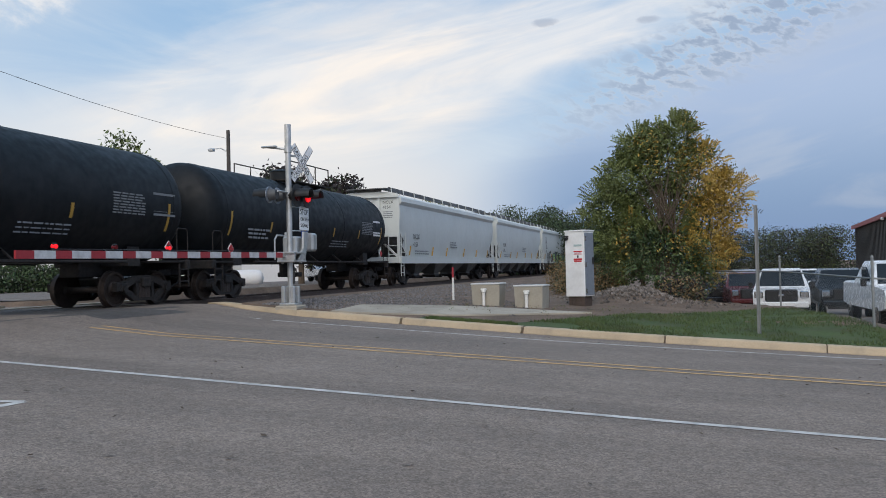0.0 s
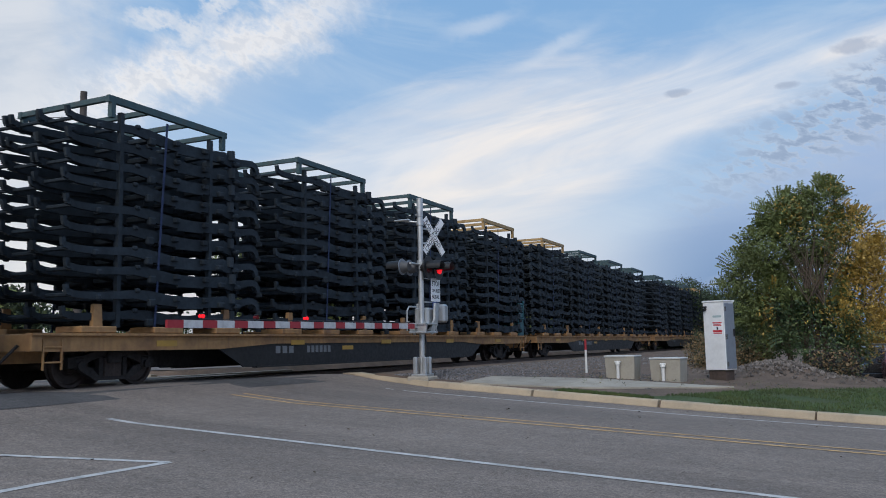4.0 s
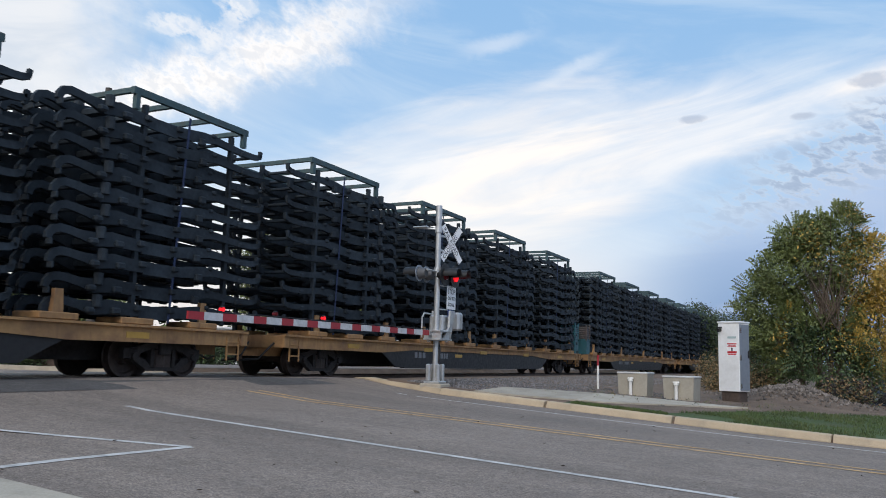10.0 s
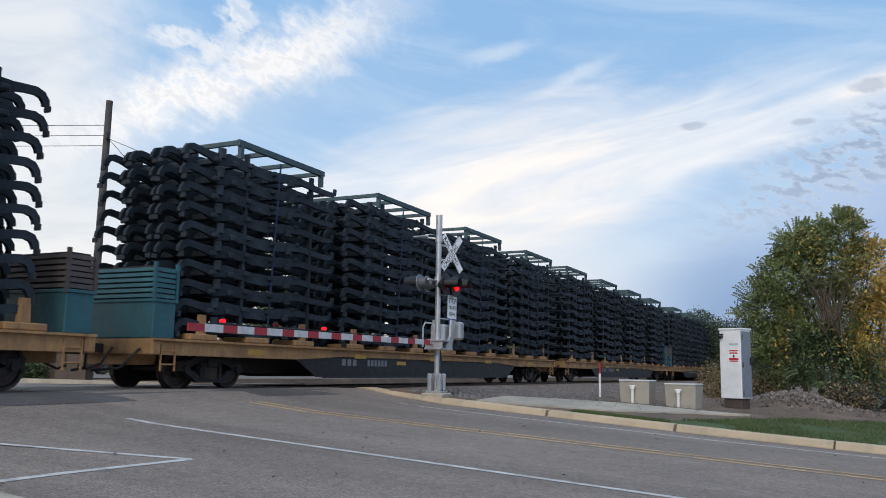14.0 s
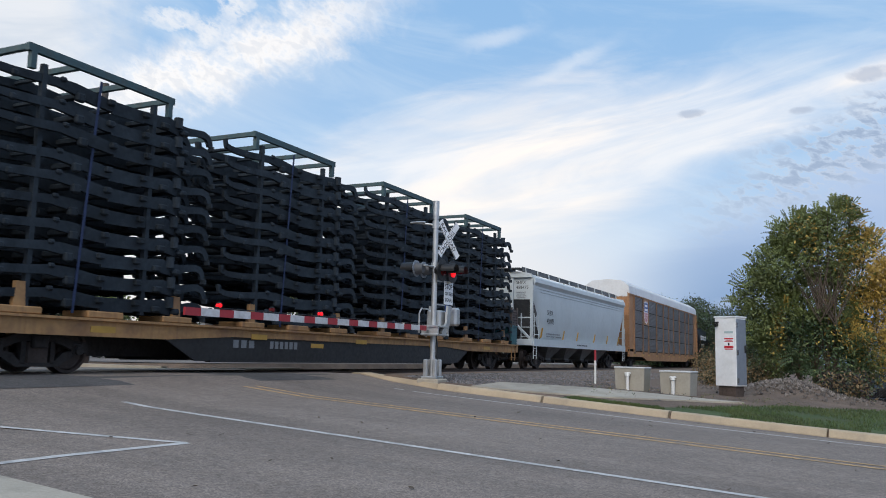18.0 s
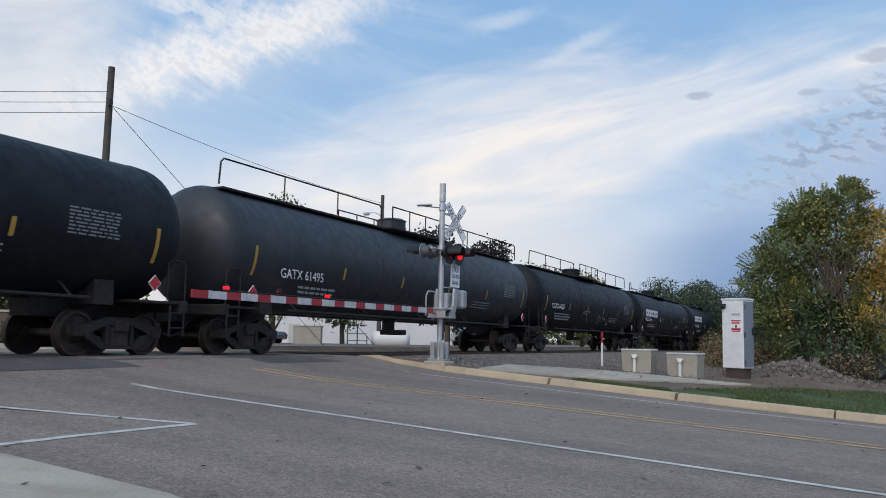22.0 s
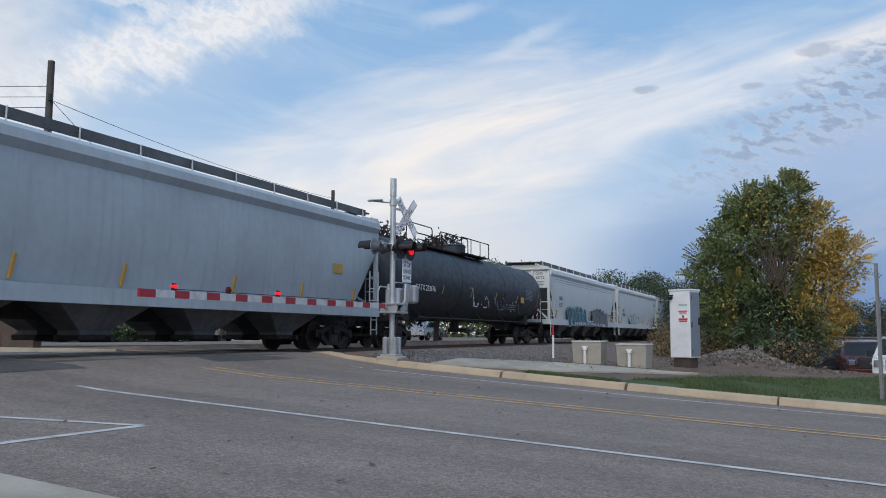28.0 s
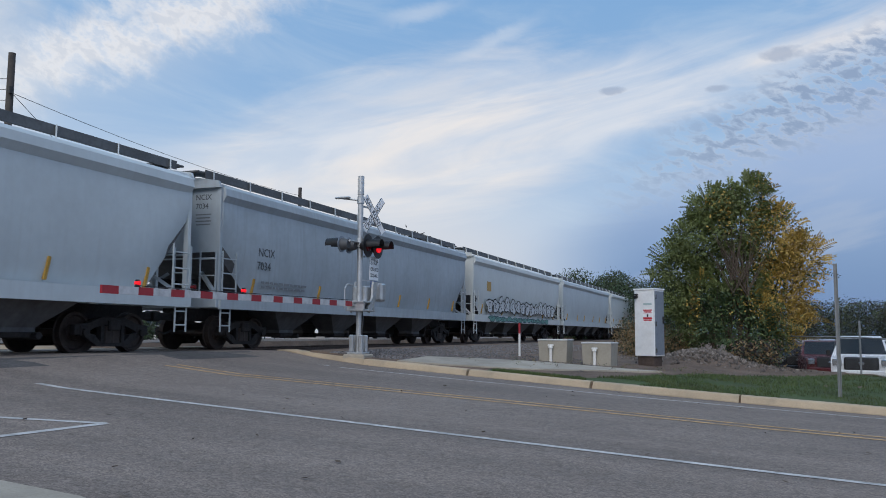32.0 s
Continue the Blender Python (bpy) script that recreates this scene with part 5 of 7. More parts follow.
def autorack(length, label):
    car = thing("autorack_car", label, "freight car", group="cars of the freight train")
    z0, z1 = 1.18, 5.02
    w = 1.52
    AR_POSTS = (2.3, 4.95, 6.85, 9.75, 12.4, 14.6, 16.75, 19.4, 22.3, 24.2, 26.85)
    b = B()
    box(b, (0, length / 2, 1.05), (2.9, length - 1.6, 0.16))
    box(b, (0, length / 2, 0.8), (0.8, length - 4, 0.45))
    part("underframe", b, UNDER, car)
    b = B()
    box(b, (0, length / 2, 3.1), (2.6, length - 2.2, 3.9))
    part("inner_wall", b, UNDER, car)
    for s in (-1, 1):
        b = B()
        prism(b, [(0.6, 1.14), (length - 0.6, 1.14), (length - 0.6, 0.78), (length - 5, 0.78), (length - 6.5, 0.52), (6.5, 0.52), (5, 0.78), (0.6, 0.78)], "x", w * s - 0.05, w * s + 0.03)
        part("side_sill", b, AR_TAN, car)
        for y in AR_POSTS:
            b = B()
            box(b, (w * s, y, (1.1 + z1) / 2), (0.17, 0.10, z1 - 1.1), 0.015)
            prism(b, [(y - 0.20, 1.02), (y + 0.20, 1.02), (y + 0.08, 1.75), (y - 0.08, 1.75)], "x", w * s - 0.04, w * s + 0.09)
            part("post", b, AR_POST, car)
            b = B()
            box(b, (w * s + 0.035 * s, y, 0.92), (0.01, 0.55, 0.12))
            part("reflector", b, STRIPE, car, "yellow reflective plate")
        shared = {}
        for ya, yb in zip(AR_POSTS, AR_POSTS[1:]):
            pw = round(yb - ya, 2)
            for r in range(4):
                zz0 = z0 + (z1 - z0) * r / 4
                if pw not in shared:
                    b = B()
                    h = (z1 - z0) / 4 - 0.055
                    n = 9
                    outline = []
                    for i in range(n):
                        outline += [(0.0, h * i / n), (0.035, h * (i + 0.2) / n), (0.035, h * (i + 0.7) / n), (0.0, h * (i + 0.9) / n)]
                    outline += [(-0.02, h), (-0.02, 0)]
                    prism(b, [(s * u, v) for u, v in outline], "y", 0, pw - 0.14)
                    shared[pw] = mesh_of("panel", b, AR_PANEL)
                ob = part("panel", shared[pw], None, car)
                ob.location = (w * s - 0.01 * s, ya + 0.07, zz0 + 0.025)
        for ya, yb in ((0.62, 2.23), (26.92, length - 0.62)):
            b = B()
            box(b, (w * s - 0.02 * s, (ya + yb) / 2, 3.15), (0.06, yb - ya, 3.7), 0.01)
            box(b, (w * s, ya + 0.05, 3.15), (0.12, 0.1, 3.7))
            box(b, (w * s, yb - 0.05, 3.15), (0.12, 0.1, 3.7))
            part("end_side_panel", b, AR_TAN, car)
            b = B()
            box(b, (w * s + 0.015 * s, (ya + yb) / 2, 2.3), (0.02, 0.6, 0.45))
            part("placard_frame", b, AR_TAN, car)
        b = B()
        box(b, (w * s, length / 2, z1 + 0.03), (0.14, length - 1.5, 0.12), 0.01)
        part("top_chord", b, AR_TAN, car)
        ladder(car, (w + 0.06) * s, 0.42, 0.8, 5.1, 0.42, AR_TAN)
        ladder(car, (w + 0.06) * s, length - 0.42, 0.8, 5.1, 0.42, AR_TAN)
    for y0, d in ((0.62, 1), (length - 0.62, -1)):
        for x0, x1 in ((-1.48, -0.02), (0.02, 1.48)):
            b = B()
            box(b, ((x0 + x1) / 2, y0 + 0.05 * d, 3.0), (x1 - x0, 0.1, 3.8), 0.02)
            leaf = part("end_door", b, AR_TAN, car)
            for z in (1.6, 2.6, 3.6, 4.6):
                b = B()
                box(b, ((x0 + x1) / 2, y0 - 0.02 * d, z), (x1 - x0 - 0.06, 0.06, 0.1), 0.01)
                part("door_rib", b, AR_TAN, leaf)
            for z in (1.15, 2.1, 3.1, 4.1):
                b = B()
                box(b, ((x0 + x1) / 2 - 0.3, y0 - 0.01 * d, z), (0.5, 0.03, 0.14), 0.01)
                part("door_hinge", b, UNDER, leaf)
        for x in (-1.2, 0.9):
            ladder(car, x, y0 - 0.08 * d, 1.0, 4.9, 0.42, AR_TAN, along="x")
        b = B()
        prism(b, [(-1.5, 4.85), (1.5, 4.85), (1.42, 5.65), (0.95, 5.95), (0, 6.02), (-0.95, 5.95), (-1.42, 5.65)], "y", y0 - 0.02 * d, y0 + 0.06 * d)
        part("roof_end", b, AR_ROOF, car)
    b = B()
    sec = [(-1.61, 5.08), (-1.52, 5.62), (-1.0, 5.98), (0, 6.06), (1.0, 5.98), (1.52, 5.62), (1.61, 5.08), (1.5, 5.08), (0, 5.8), (-1.5, 5.08)]
    prism(b, sec, "y", 0.66, length - 0.66)
    part("roof", b, AR_ROOF, car, "white ribbed steel roof")
    b = B()
    for k in range(27):
        y = 1.2 + (length - 2.4) * k / 26
        loft(b, [[(x * 1.004, y + dy, z + 0.012) for x, z in sec[:7]] for dy in (-0.03, 0.03)], caps=False, closed=False)
    part("roof_seam", b, AR_ROOF, car)
    # shield emblem as plain shapes
    zc, yc = 4.05, 5.9
    b = B()
    box(b, (w + 0.05, yc, zc), (0.02, 1.74, 1.85))
    part("emblem_board", b, AR_TAN, car)
    sh = [(-0.62, 0.78), (-0.3, 0.70), (0, 0.86), (0.3, 0.70), (0.62, 0.78), (0.68, 0.2), (0.62, -0.5), (0.42, -0.72), (0, -0.86), (-0.42, -0.72), (-0.62, -0.5), (-0.68, 0.2)]
    b = B()
    prism(b, [(yc + u, zc + v) for u, v in sh], "x", w + 0.06, w + 0.068)
    part("emblem_shield", b, SIGN_WHITE, car)
    b = B()
    prism(b, [(yc - 0.57, zc + 0.70), (yc - 0.3, zc + 0.63), (yc, zc + 0.78), (yc + 0.3, zc + 0.63), (yc + 0.57, zc + 0.70), (yc + 0.62, zc + 0.02), (yc - 0.62, zc + 0.02)], "x", w + 0.068, w + 0.073)
    part("emblem_field", b, SIGN_BLUE, car)
    for z, l in ((0.47, 0.78), (0.18, 0.92)):
        b = B()
        box(b, (w + 0.075, yc, zc + z), (0.006, l, 0.17), 0.002)
        part("emblem_bar", b, SIGN_WHITE, car, "plain white bar on the emblem")
    b = B()
    for u in (-0.5, -0.3, -0.1, 0.1, 0.3, 0.5):
        box(b, (w + 0.07, yc + u, zc - 0.40 + abs(u) * 0.16), (0.006, 0.10, 0.74 - abs(u) * 0.32))
    part("emblem_stripe", b, RED, car)
    running_gear(car, length, 3.2)
    return car


# the train, front to rear: where each car begins along the train, its length
train = []


def couple(car, start):
    train.append((car, start))
    return car


def block_emblem(car, y, z, w, h, x=1.52):
    """A maker's name as six plain white block shapes, leaning with the shell."""
    cw = w / 6
    for i in range(6):
        u0, u1 = y + cw * i + 0.025, y + cw * (i + 1) - 0.025
        k = 0.22 * h
        b = B()
        prism(b, [(u0 + k * 0.5, z), (u1 - k, z), (u1, z + k), (u1, z + h - k), (u1 - k, z + h), (u0 + k * 0.5, z + h), (u0, z + h - k * 0.5), (u0, z + k * 0.5)], "x", x - 0.01, x + 0.004)
        block = part("emblem_block", b, LETTER, car, "white block emblem shape")
        b = B()
        ux = u1 + 0.004 if i == 3 else u1 - 0.30 * cw
        prism(b, [(u0 + 0.30 * cw, z + 0.34 * h), (ux, z + 0.34 * h), (ux, z + 0.66 * h), (u0 + 0.30 * cw, z + 0.66 * h)], "x", x, x + 0.007)
        part("emblem_slot", b, TANK_BLACK, block, "black slot in the block")


def mark(car, letters, digits, y, z, size, material, x, one_line=False):
    if one_line:
        lettering(letters + " " + digits, size, material, car, (x, y, z), name="car_mark", squash=1.0)
    else:
        lettering(letters, size, material, car, (x, y, z), name="car_mark", squash=1.05)
        lettering(digits, size, material, car, (x, y - 0.05, z - size * 1.15), name="car_mark", squash=1.05)
        lettering(letters, 0.21, material, car, (0.72, 0.672, 4.02), facing="y-", name="end_mark")
        lettering(digits, 0.21, material, car, (0.72, 0.672, 3.78), facing="y-", name="end_mark")
        rows = B()
        for i in range(4):
            box(rows, (0.98, 0.673, 3.62 - 0.09 * i), (0.5 - 0.06 * (i % 2), 0.004, 0.035))
        part("end_stencil", rows, LETTER_DIM, car)


def small_print(car, x, y, z, material, seed=0, rows=3, width=1.2):
    r = random.Random(seed)
    bars = []
    for i in range(rows):
        u = 0.0
        while u < width:
            l = r.uniform(0.1, 0.35)
            bars.append((x, y + u, z - 0.13 * i, l, 0.065))
            u += l + 0.06
    stencil(car, bars, material)


def ribbon(b, pts, width, x):
    """A flat sprayed line through points (y, z)."""
    n = len(pts)
    left, right = [], []
    for i, (y, z) in enumerate(pts):
        y0, z0 = pts[max(0, i - 1)]
        y1, z1 = pts[min(n - 1, i + 1)]
        d = Vector((y1 - y0, z1 - z0))
        d = d.normalized() if d.length > 1e-6 else Vector((1, 0))
        w = width * (0.75 + 0.25 * math.sin(i * 1.7))
        left.append(b.verts.new((x, y - d.y * w / 2, z + d.x * w / 2)))
        right.append(b.verts.new((x, y + d.y * w / 2, z - d.x * w / 2)))
    for i in range(n - 1):
        b.faces.new((left[i], right[i], right[i + 1], left[i + 1]))


def graffiti(car, y0, y1, z0, z1, count, line, fill, seed, x=1.672, width=0.11):
    """A sprayed tag: rounded unreadable letter shapes, filled and outlined."""
    r = random.Random(seed)
    w = (y1 - y0) / count
    bl = B()
    for i in range(count):
        c = y0 + w * (i + 0.5)
        h0, h1 = z0 + r.uniform(0, 0.12) * (z1 - z0), z1 - r.uniform(0, 0.22) * (z1 - z0)
        pts = []
        kind = r.random()
        for k in range(19):
            a = 2 * math.pi * k / 18 + 0.4
            rr = 1.0 + 0.22 * math.sin(3 * a + i) + (0.12 * math.sin(5 * a) if kind < 0.5 else 0.0)
            pts.append((c + 0.58 * w * rr * math.cos(a), (h0 + h1) / 2 + 0.5 * (h1 - h0) * min(1.1, rr) * math.sin(a)))
        if fill:
            bf = B()
            bf.faces.new([bf.verts.new((x + 0.002 * (i % 2), y, z)) for y, z in pts[:-1]])
            tone = fill if isinstance(fill, str) else fill[i % len(fill)]
            part("graffiti_fill", bf, SPRAY[tone], car, f"{tone} sprayed letter shape")
        ribbon(bl, pts, width, x + 0.006)
        inner = [(c + (y - c) * 0.3 + r.uniform(-0.08, 0.08) * w, (h0 + h1) / 2 + (z - (h0 + h1) / 2) * 0.45) for y, z in pts[2:14]]
        ribbon(bl, inner, width * 0.8, x + 0.008)
    part("graffiti_line", bl, SPRAY[line], car, f"{line} sprayed outlines")["kind"] = "stuff"


def scribble(car, y0, y1, z0, z1, n, paint, seed, x=1.672, width=0.05):
    r = random.Random(seed)
    b = B()
    for i in range(n):
        c = y0 + (y1 - y0) * (i + 0.5) / n
        w = (y1 - y0) / n
        pts = [(c + r.uniform(-0.7, 0.7) * w, z0 + (z1 - z0) * r.random())]
        d = Vector((r.uniform(-1, 1), r.uniform(-1, 1)))
        for k in range(14):
            a = r.uniform(-1.2, 1.2)
            d = Matrix.Rotation(a, 2) @ d
            y, z = pts[-1]
            pts.append((min(c + w, max(c - w, y + d.x * w * 0.3)), min(z1, max(z0, z + d.y * (z1 - z0) * 0.3))))
        ribbon(b, pts, width, x)
    part("graffiti_line", b, SPRAY[paint], car, f"{paint} sprayed scribble")["kind"] = "stuff"


# lead tank cars
c = couple(tank_car(20.4, TANK_BLACK, "black tank car with a domed end and yellow reflector strips"), 0.9)
stencil(c, [(1.545, 18.1, 2.95 - 0.11 * i, 0.95, 0.06) for i in range(6)], LETTER_DIM)
c = couple(tank_car(16.2, TANK_BLACK, "short black tank car with yellow reflector strips"), 21.3)
stencil(c, [(1.545, 13.6, 2.95 - 0.12 * i, 0.85, 0.08) for i in range(6)], LETTER)
small_print(c, 1.545, 2.6, 2.2, LETTER_DIM, 2)
# white hoppers
c = couple(hopper_car(21.28, HOP_WHITE, "white covered hopper car with dark sloped end sheets"), 37.7)
mark(c, "NCLX", "4154", 2.65, 2.34, 0.36, LETTER_DARK, 1.615)
small_print(c, 1.60, 2.9, 1.72, LETTER_DIM, 3, 2, 2.2)
small_print(c, 1.61, 9.5, 2.3, LETTER_DIM, 4, 3, 1.2)
c = couple(hopper_car(19.67, HOP_WHITE, "white covered hopper car with a dark brown discharge end"), 58.98)
mark(c, "NCIX", "7753", 2.7, 2.34, 0.36, LETTER_DARK, 1.615)
small_print(c, 1.60, 3.1, 1.72, LETTER_DIM, 5, 2, 2.2)
small_print(c, 1.61, 10.2, 2.35, LETTER_DIM, 6, 3, 1.4)
c = couple(hopper_car(21.05, HOP_WHITE, "white covered hopper car with green and black graffiti"), 78.65)
mark(c, "NCLX", "187", 2.44, 2.48, 0.34, LETTER_DARK, 1.615)
for dy, pts in ((2.75, ((0.0, 1.15), (0.32, 2.05))), (3.35, ((0.0, 1.2), (0.22, 2.05))), (3.0, ((0.05, 1.22), (0.65, 1.22))), (4.05, ((0.0, 1.12), (0.25, 2.15))), (4.3, ((0.0, 2.1), (0.75, 2.2))), (4.2, ((0.0, 1.66), (0.55, 1.72))), (4.95, ((0.0, 1.75), (0.15, 1.2))), (5.1, ((0.0, 1.2), (0.35, 1.3))),
                (5.45, ((0.0, 1.25), (0.12, 1.8))), (5.75, ((0.0, 1.85), (0.2, 1.2))), (6.0, ((0.0, 1.2), (0.3, 2.0)))):
    b = B()
    ribbon(b, [(dy + u, z) for u, z in pts], 0.26, 1.672)
    part("graffiti_stroke", b, SPRAY["black"], c, "broad black sprayed stroke")
graffiti(c, 6.6, 11.6, 1.12, 2.30, 5, "black", ("green", "slate", "green", "slate"), 12, width=0.11)
graffiti(c, 11.7, 16.6, 1.15, 2.10, 5, "slate", ("green", "mint", "green"), 13, x=1.676, width=0.09)
b = B()
ribbon(b, [(2.38, 3.30), (2.30, 3.68), (2.55, 3.46), (2.74, 3.84), (2.93, 3.46), (3.20, 3.68), (3.12, 3.30), (2.38, 3.30)], 0.06, 1.622)
for ry, rz in ((0.42, 0.19), (0.17, 0.09)):
    ribbon(b, [(2.76 + ry * math.cos(a), 3.02 + rz * math.sin(a)) for a in [6.2832 * i / 16 for i in range(17)]], 0.07, 1.624)
part("graffiti_line", b, SPRAY["black"], c, "black sprayed crown drawing")
# loaded flat cars
HOOKS_REAR = (0, 2, 3, 5, 7, 9, 11)
RACK_FIRST = (2.5, 2.35, 2.45, 1.5, 3.2, 1.75, 3.6, 1.3, 3.3, 1.5, 2.4, 2.1)
for k in range(12):
    start = 100.0 + 28.4 * k
    c = couple(flat_car(28.4, "long yellow-brown flat car loaded with stacked vehicle frames", "961734" if k == 2 else ""), start)
    rng = random.Random(50 + k)
    flip = k in HOOKS_REAR
    for j in range(4):
        couple(frame_stack(10, (k, j) in ((0, 3), (1, 0), (2, 3)), flip, rng), start + RACK_FIRST[k] + (6.6 if k in (7, 11) else 6.8) * j - (1.15 if flip else 1.75))
for k, off, weathered in ((0, 27.3, False), (3, 27.3, False), (4, 1.15, True), (5, 27.3, False), (6, 1.15, True), (7, 27.3, True), (8, 1.15, False), (9, 27.3, False), (10, 0.95, True), (11, 27.45, True)):
    couple(parts_bin(weathered), 100.0 + 28.4 * k + off)
# mixed cars behind the flats
c = couple(hopper_car(19.1, HOP_GREY, "pale grey covered hopper car with ribbed top and sloped ends", ribs=True, shoulder=3.28), 441.1)
mark(c, "SHPX", "458475", 2.66, 2.64, 0.36, LETTER_DARK, 1.615)
small_print(c, 1.60, 2.6, 1.72, LETTER_DIM, 7, 2, 2.0)
small_print(c, 1.665, 7.6, 1.27, LETTER_DARK, 8, 1, 1.8)
couple(autorack(29.15, "enclosed autorack car with grey ribbed panels, tan frame, white roof"), 460.45)
c = couple(tank_car(19.4, TANK_BLACK, "black tank car with white block emblem and graffiti"), 489.8)
block_emblem(c, 1.8, 2.72, 3.6, 0.46, 1.575)
mark(c, "PROX", "34724", 2.3, 2.15, 0.32, LETTER, 1.56, True)
small_print(c, 1.545, 2.2, 1.95, LETTER_DIM, 9, 2, 1.8)
scribble(c, 5.0, 8.8, 1.7, 2.5, 9, "grey", 15, x=1.545)
scribble(c, 11.0, 13.0, 1.7, 2.4, 3, "grey", 16, x=1.545)
c = couple(tank_car(21.95, TANK_GREY, "charcoal grey tank car with a full-length roof rail", rail="full"), 509.25)
mark(c, "GATX", "61495", 2.6, 2.0, 0.36, LETTER, 1.56, True)
small_print(c, 1.545, 3.4, 1.8, LETTER_DIM, 10, 2, 1.6)
c = couple(tank_car(20.45, TANK_BLACK, "black tank car with full-length roof rail and white stencils", rail="full"), 531.2)
mark(c, "CGTX", "64557", 2.35, 2.15, 0.36, LETTER, 1.56, True)
small_print(c, 1.545, 2.7, 1.9, LETTER_DIM, 11, 3, 2.2)
scribble(c, 7.2, 8.6, 1.6, 2.2, 2, "grey", 17, x=1.545)
scribble(c, 10.5, 12.2, 1.6, 2.3, 3, "grey", 18, x=1.545)
for start, length, digits, seed in ((551.55, 20.45, "31646", 20), (572.0, 20.4, "33169", 21), (592.4, 20.7, "33628", 22)):
    c = couple(tank_car(length, TANK_BLACK, "black tank car with large white block emblem", rail="loops" if seed == 20 else "centre"), start)
    block_emblem(c, 2.2 if seed == 21 else 2.5, 2.66 if seed == 21 else 2.46, 3.85, 0.49, 1.558)
    mark(c, "PROX", digits, 2.5, 2.13, 0.36, LETTER, 1.53, True)
    small_print(c, 1.545, 3.0, 1.88, LETTER_DIM, seed, 2, 2.2)
    stencil(c, [(1.545, 7.3, 2.35, 0.3, 0.36)], LETTER_DIM)
    if seed == 21:
        b = B()
        pipe(b, [(0.95, 3.6, 4.05), (0.95, 3.64, 4.95), (0.95, 3.75, 5.05), (0.95, 7.05, 5.05), (0.95, 7.16, 4.95), (0.95, 7.2, 4.05)], 0.024)
        rod(b, (0.95, 5.4, 4.05), (0.95, 5.4, 5.05), 0.02, 6)
        part("running_board_rail", b, UNDER, c)
        b = B()
        box(b, (0.72, 5.4, 4.12), (0.5, 3.7, 0.05))
        part("running_board", b, UNDER, c)
    if seed == 22:
        scribble(c, 8.0, 12.5, 1.6, 2.4, 4, "grey", 23, x=1.545)
c = couple(tank_car(20.95, TANK_BLACK, "black tank car with white stencil panels"), 613.1)
block_emblem(c, 2.4, 2.55, 3.0, 0.42, 1.575)
stencil(c, [(1.545, 18.2, 2.75 - 0.11 * i, 1.1, 0.07) for i in range(5)] + [(1.545, 14.1, 2.1 - 0.1 * i, 0.8, 0.06) for i in range(4)], LETTER_DIM)
c = couple(hopper_car(21.4, HOP_DULL, "grey covered hopper car with dark sloped end sheets", shoulder=3.05), 634.05)
mark(c, "GACX", "11230", 2.57, 2.6, 0.34, LETTER_DARK, 1.615, True)
small_print(c, 1.605, 2.57, 2.25, LETTER_DIM, 24, 2, 2.6)
b = B()
box(b, (1.612, 18.0, 2.55), (0.006, 0.6, 0.3))
part("notice_plate", b, STRIPE, c, "yellow notice plate")
c = couple(tank_car(20.5, TANK_GREY, "charcoal grey tank car with central platform and pale scribbles"), 655.45)
mark(c, "GATX", "212676", 2.55, 2.2, 0.32, LETTER, 1.56, True)
scribble(c, 8.2, 10.6, 1.75, 2.6, 7, "white", 25, x=1.552, width=0.045)
scribble(c, 11.6, 13.0, 1.7, 2.3, 5, "grey", 26, x=1.54)
scribble(c, 13.8, 15.4, 1.65, 2.2, 6, "grey", 27, x=1.53)
b = B()
box(b, (1.545, 16.0, 2.3), (0.006, 0.6, 0.3))
part("notice_plate", b, STRIPE, c, "yellow notice plate")
for y0, y1, top in ((2.95, 5.5, 0.66), (3.75, 6.6, 0.30), (6.25, 9.6, 0.62)):
    b = B()
    pipe(b, [(0.95, y0, 4.05), (0.95, y0 + 0.03, 4.15 + top), (0.95, y0 + 0.13, 4.25 + top), (0.95, y1 - 0.13, 4.25 + top), (0.95, y1 - 0.03, 4.15 + top), (0.95, y1, 4.05)], 0.024)
    part("running_board_rail", b, UNDER, c)
b = B()
box(b, (0.72, 6.2, 4.12), (0.5, 6.9, 0.05))
part("running_board", b, UNDER, c)
c = couple(hopper_car(20.1, HOP_WHITE, "white covered hopper car with blue and black graffiti along the sill", ribs=True, shoulder=3.25), 675.95)
mark(c, "CAIX", "65722", 2.65, 2.6, 0.34, LETTER_DARK, 1.615)
graffiti(c, 4.5, 9.4, 1.0, 2.42, 5, "blue", "slate", 30, width=0.12)
scribble(c, 9.9, 10.9, 1.5, 2.1, 3, "black", 31, width=0.12)
graffiti(c, 11.4, 16.2, 1.10, 2.35, 5, "black", "grey", 32, width=0.09)
graffiti(c, 6.2, 14.5, 1.10, 1.42, 8, "slate", "white", 33, x=1.68, width=0.07)
scribble(c, 16.8, 17.6, 1.5, 2.0, 2, "black", 34, x=1.62)
c = couple(hopper_car(20.7, HOP_WHITE, "white covered hopper car with sketched graffiti", shoulder=3.1), 696.05)
mark(c, "CAIX", "580067", 2.45, 2.45, 0.34, LETTER_DARK, 1.615)
graffiti(c, 5.4, 8.2, 1.45, 2.35, 3, "black", "white", 35, x=1.62, width=0.06)
scribble(c, 8.9, 10.4, 1.5, 2.1, 3, "black", 36, x=1.62)
scribble(c, 16.6, 18.0, 1.6, 2.15, 5, "black", 42, x=1.62)
lettering("CAI", 0.52, LETTER_DARK, c, (1.618, 18.3, 3.32), name="car_mark", squash=0.95)
c = couple(hopper_car(20.18, HOP_GREY, "light grey covered hopper car with faint stencils", shoulder=3.1), 716.75)
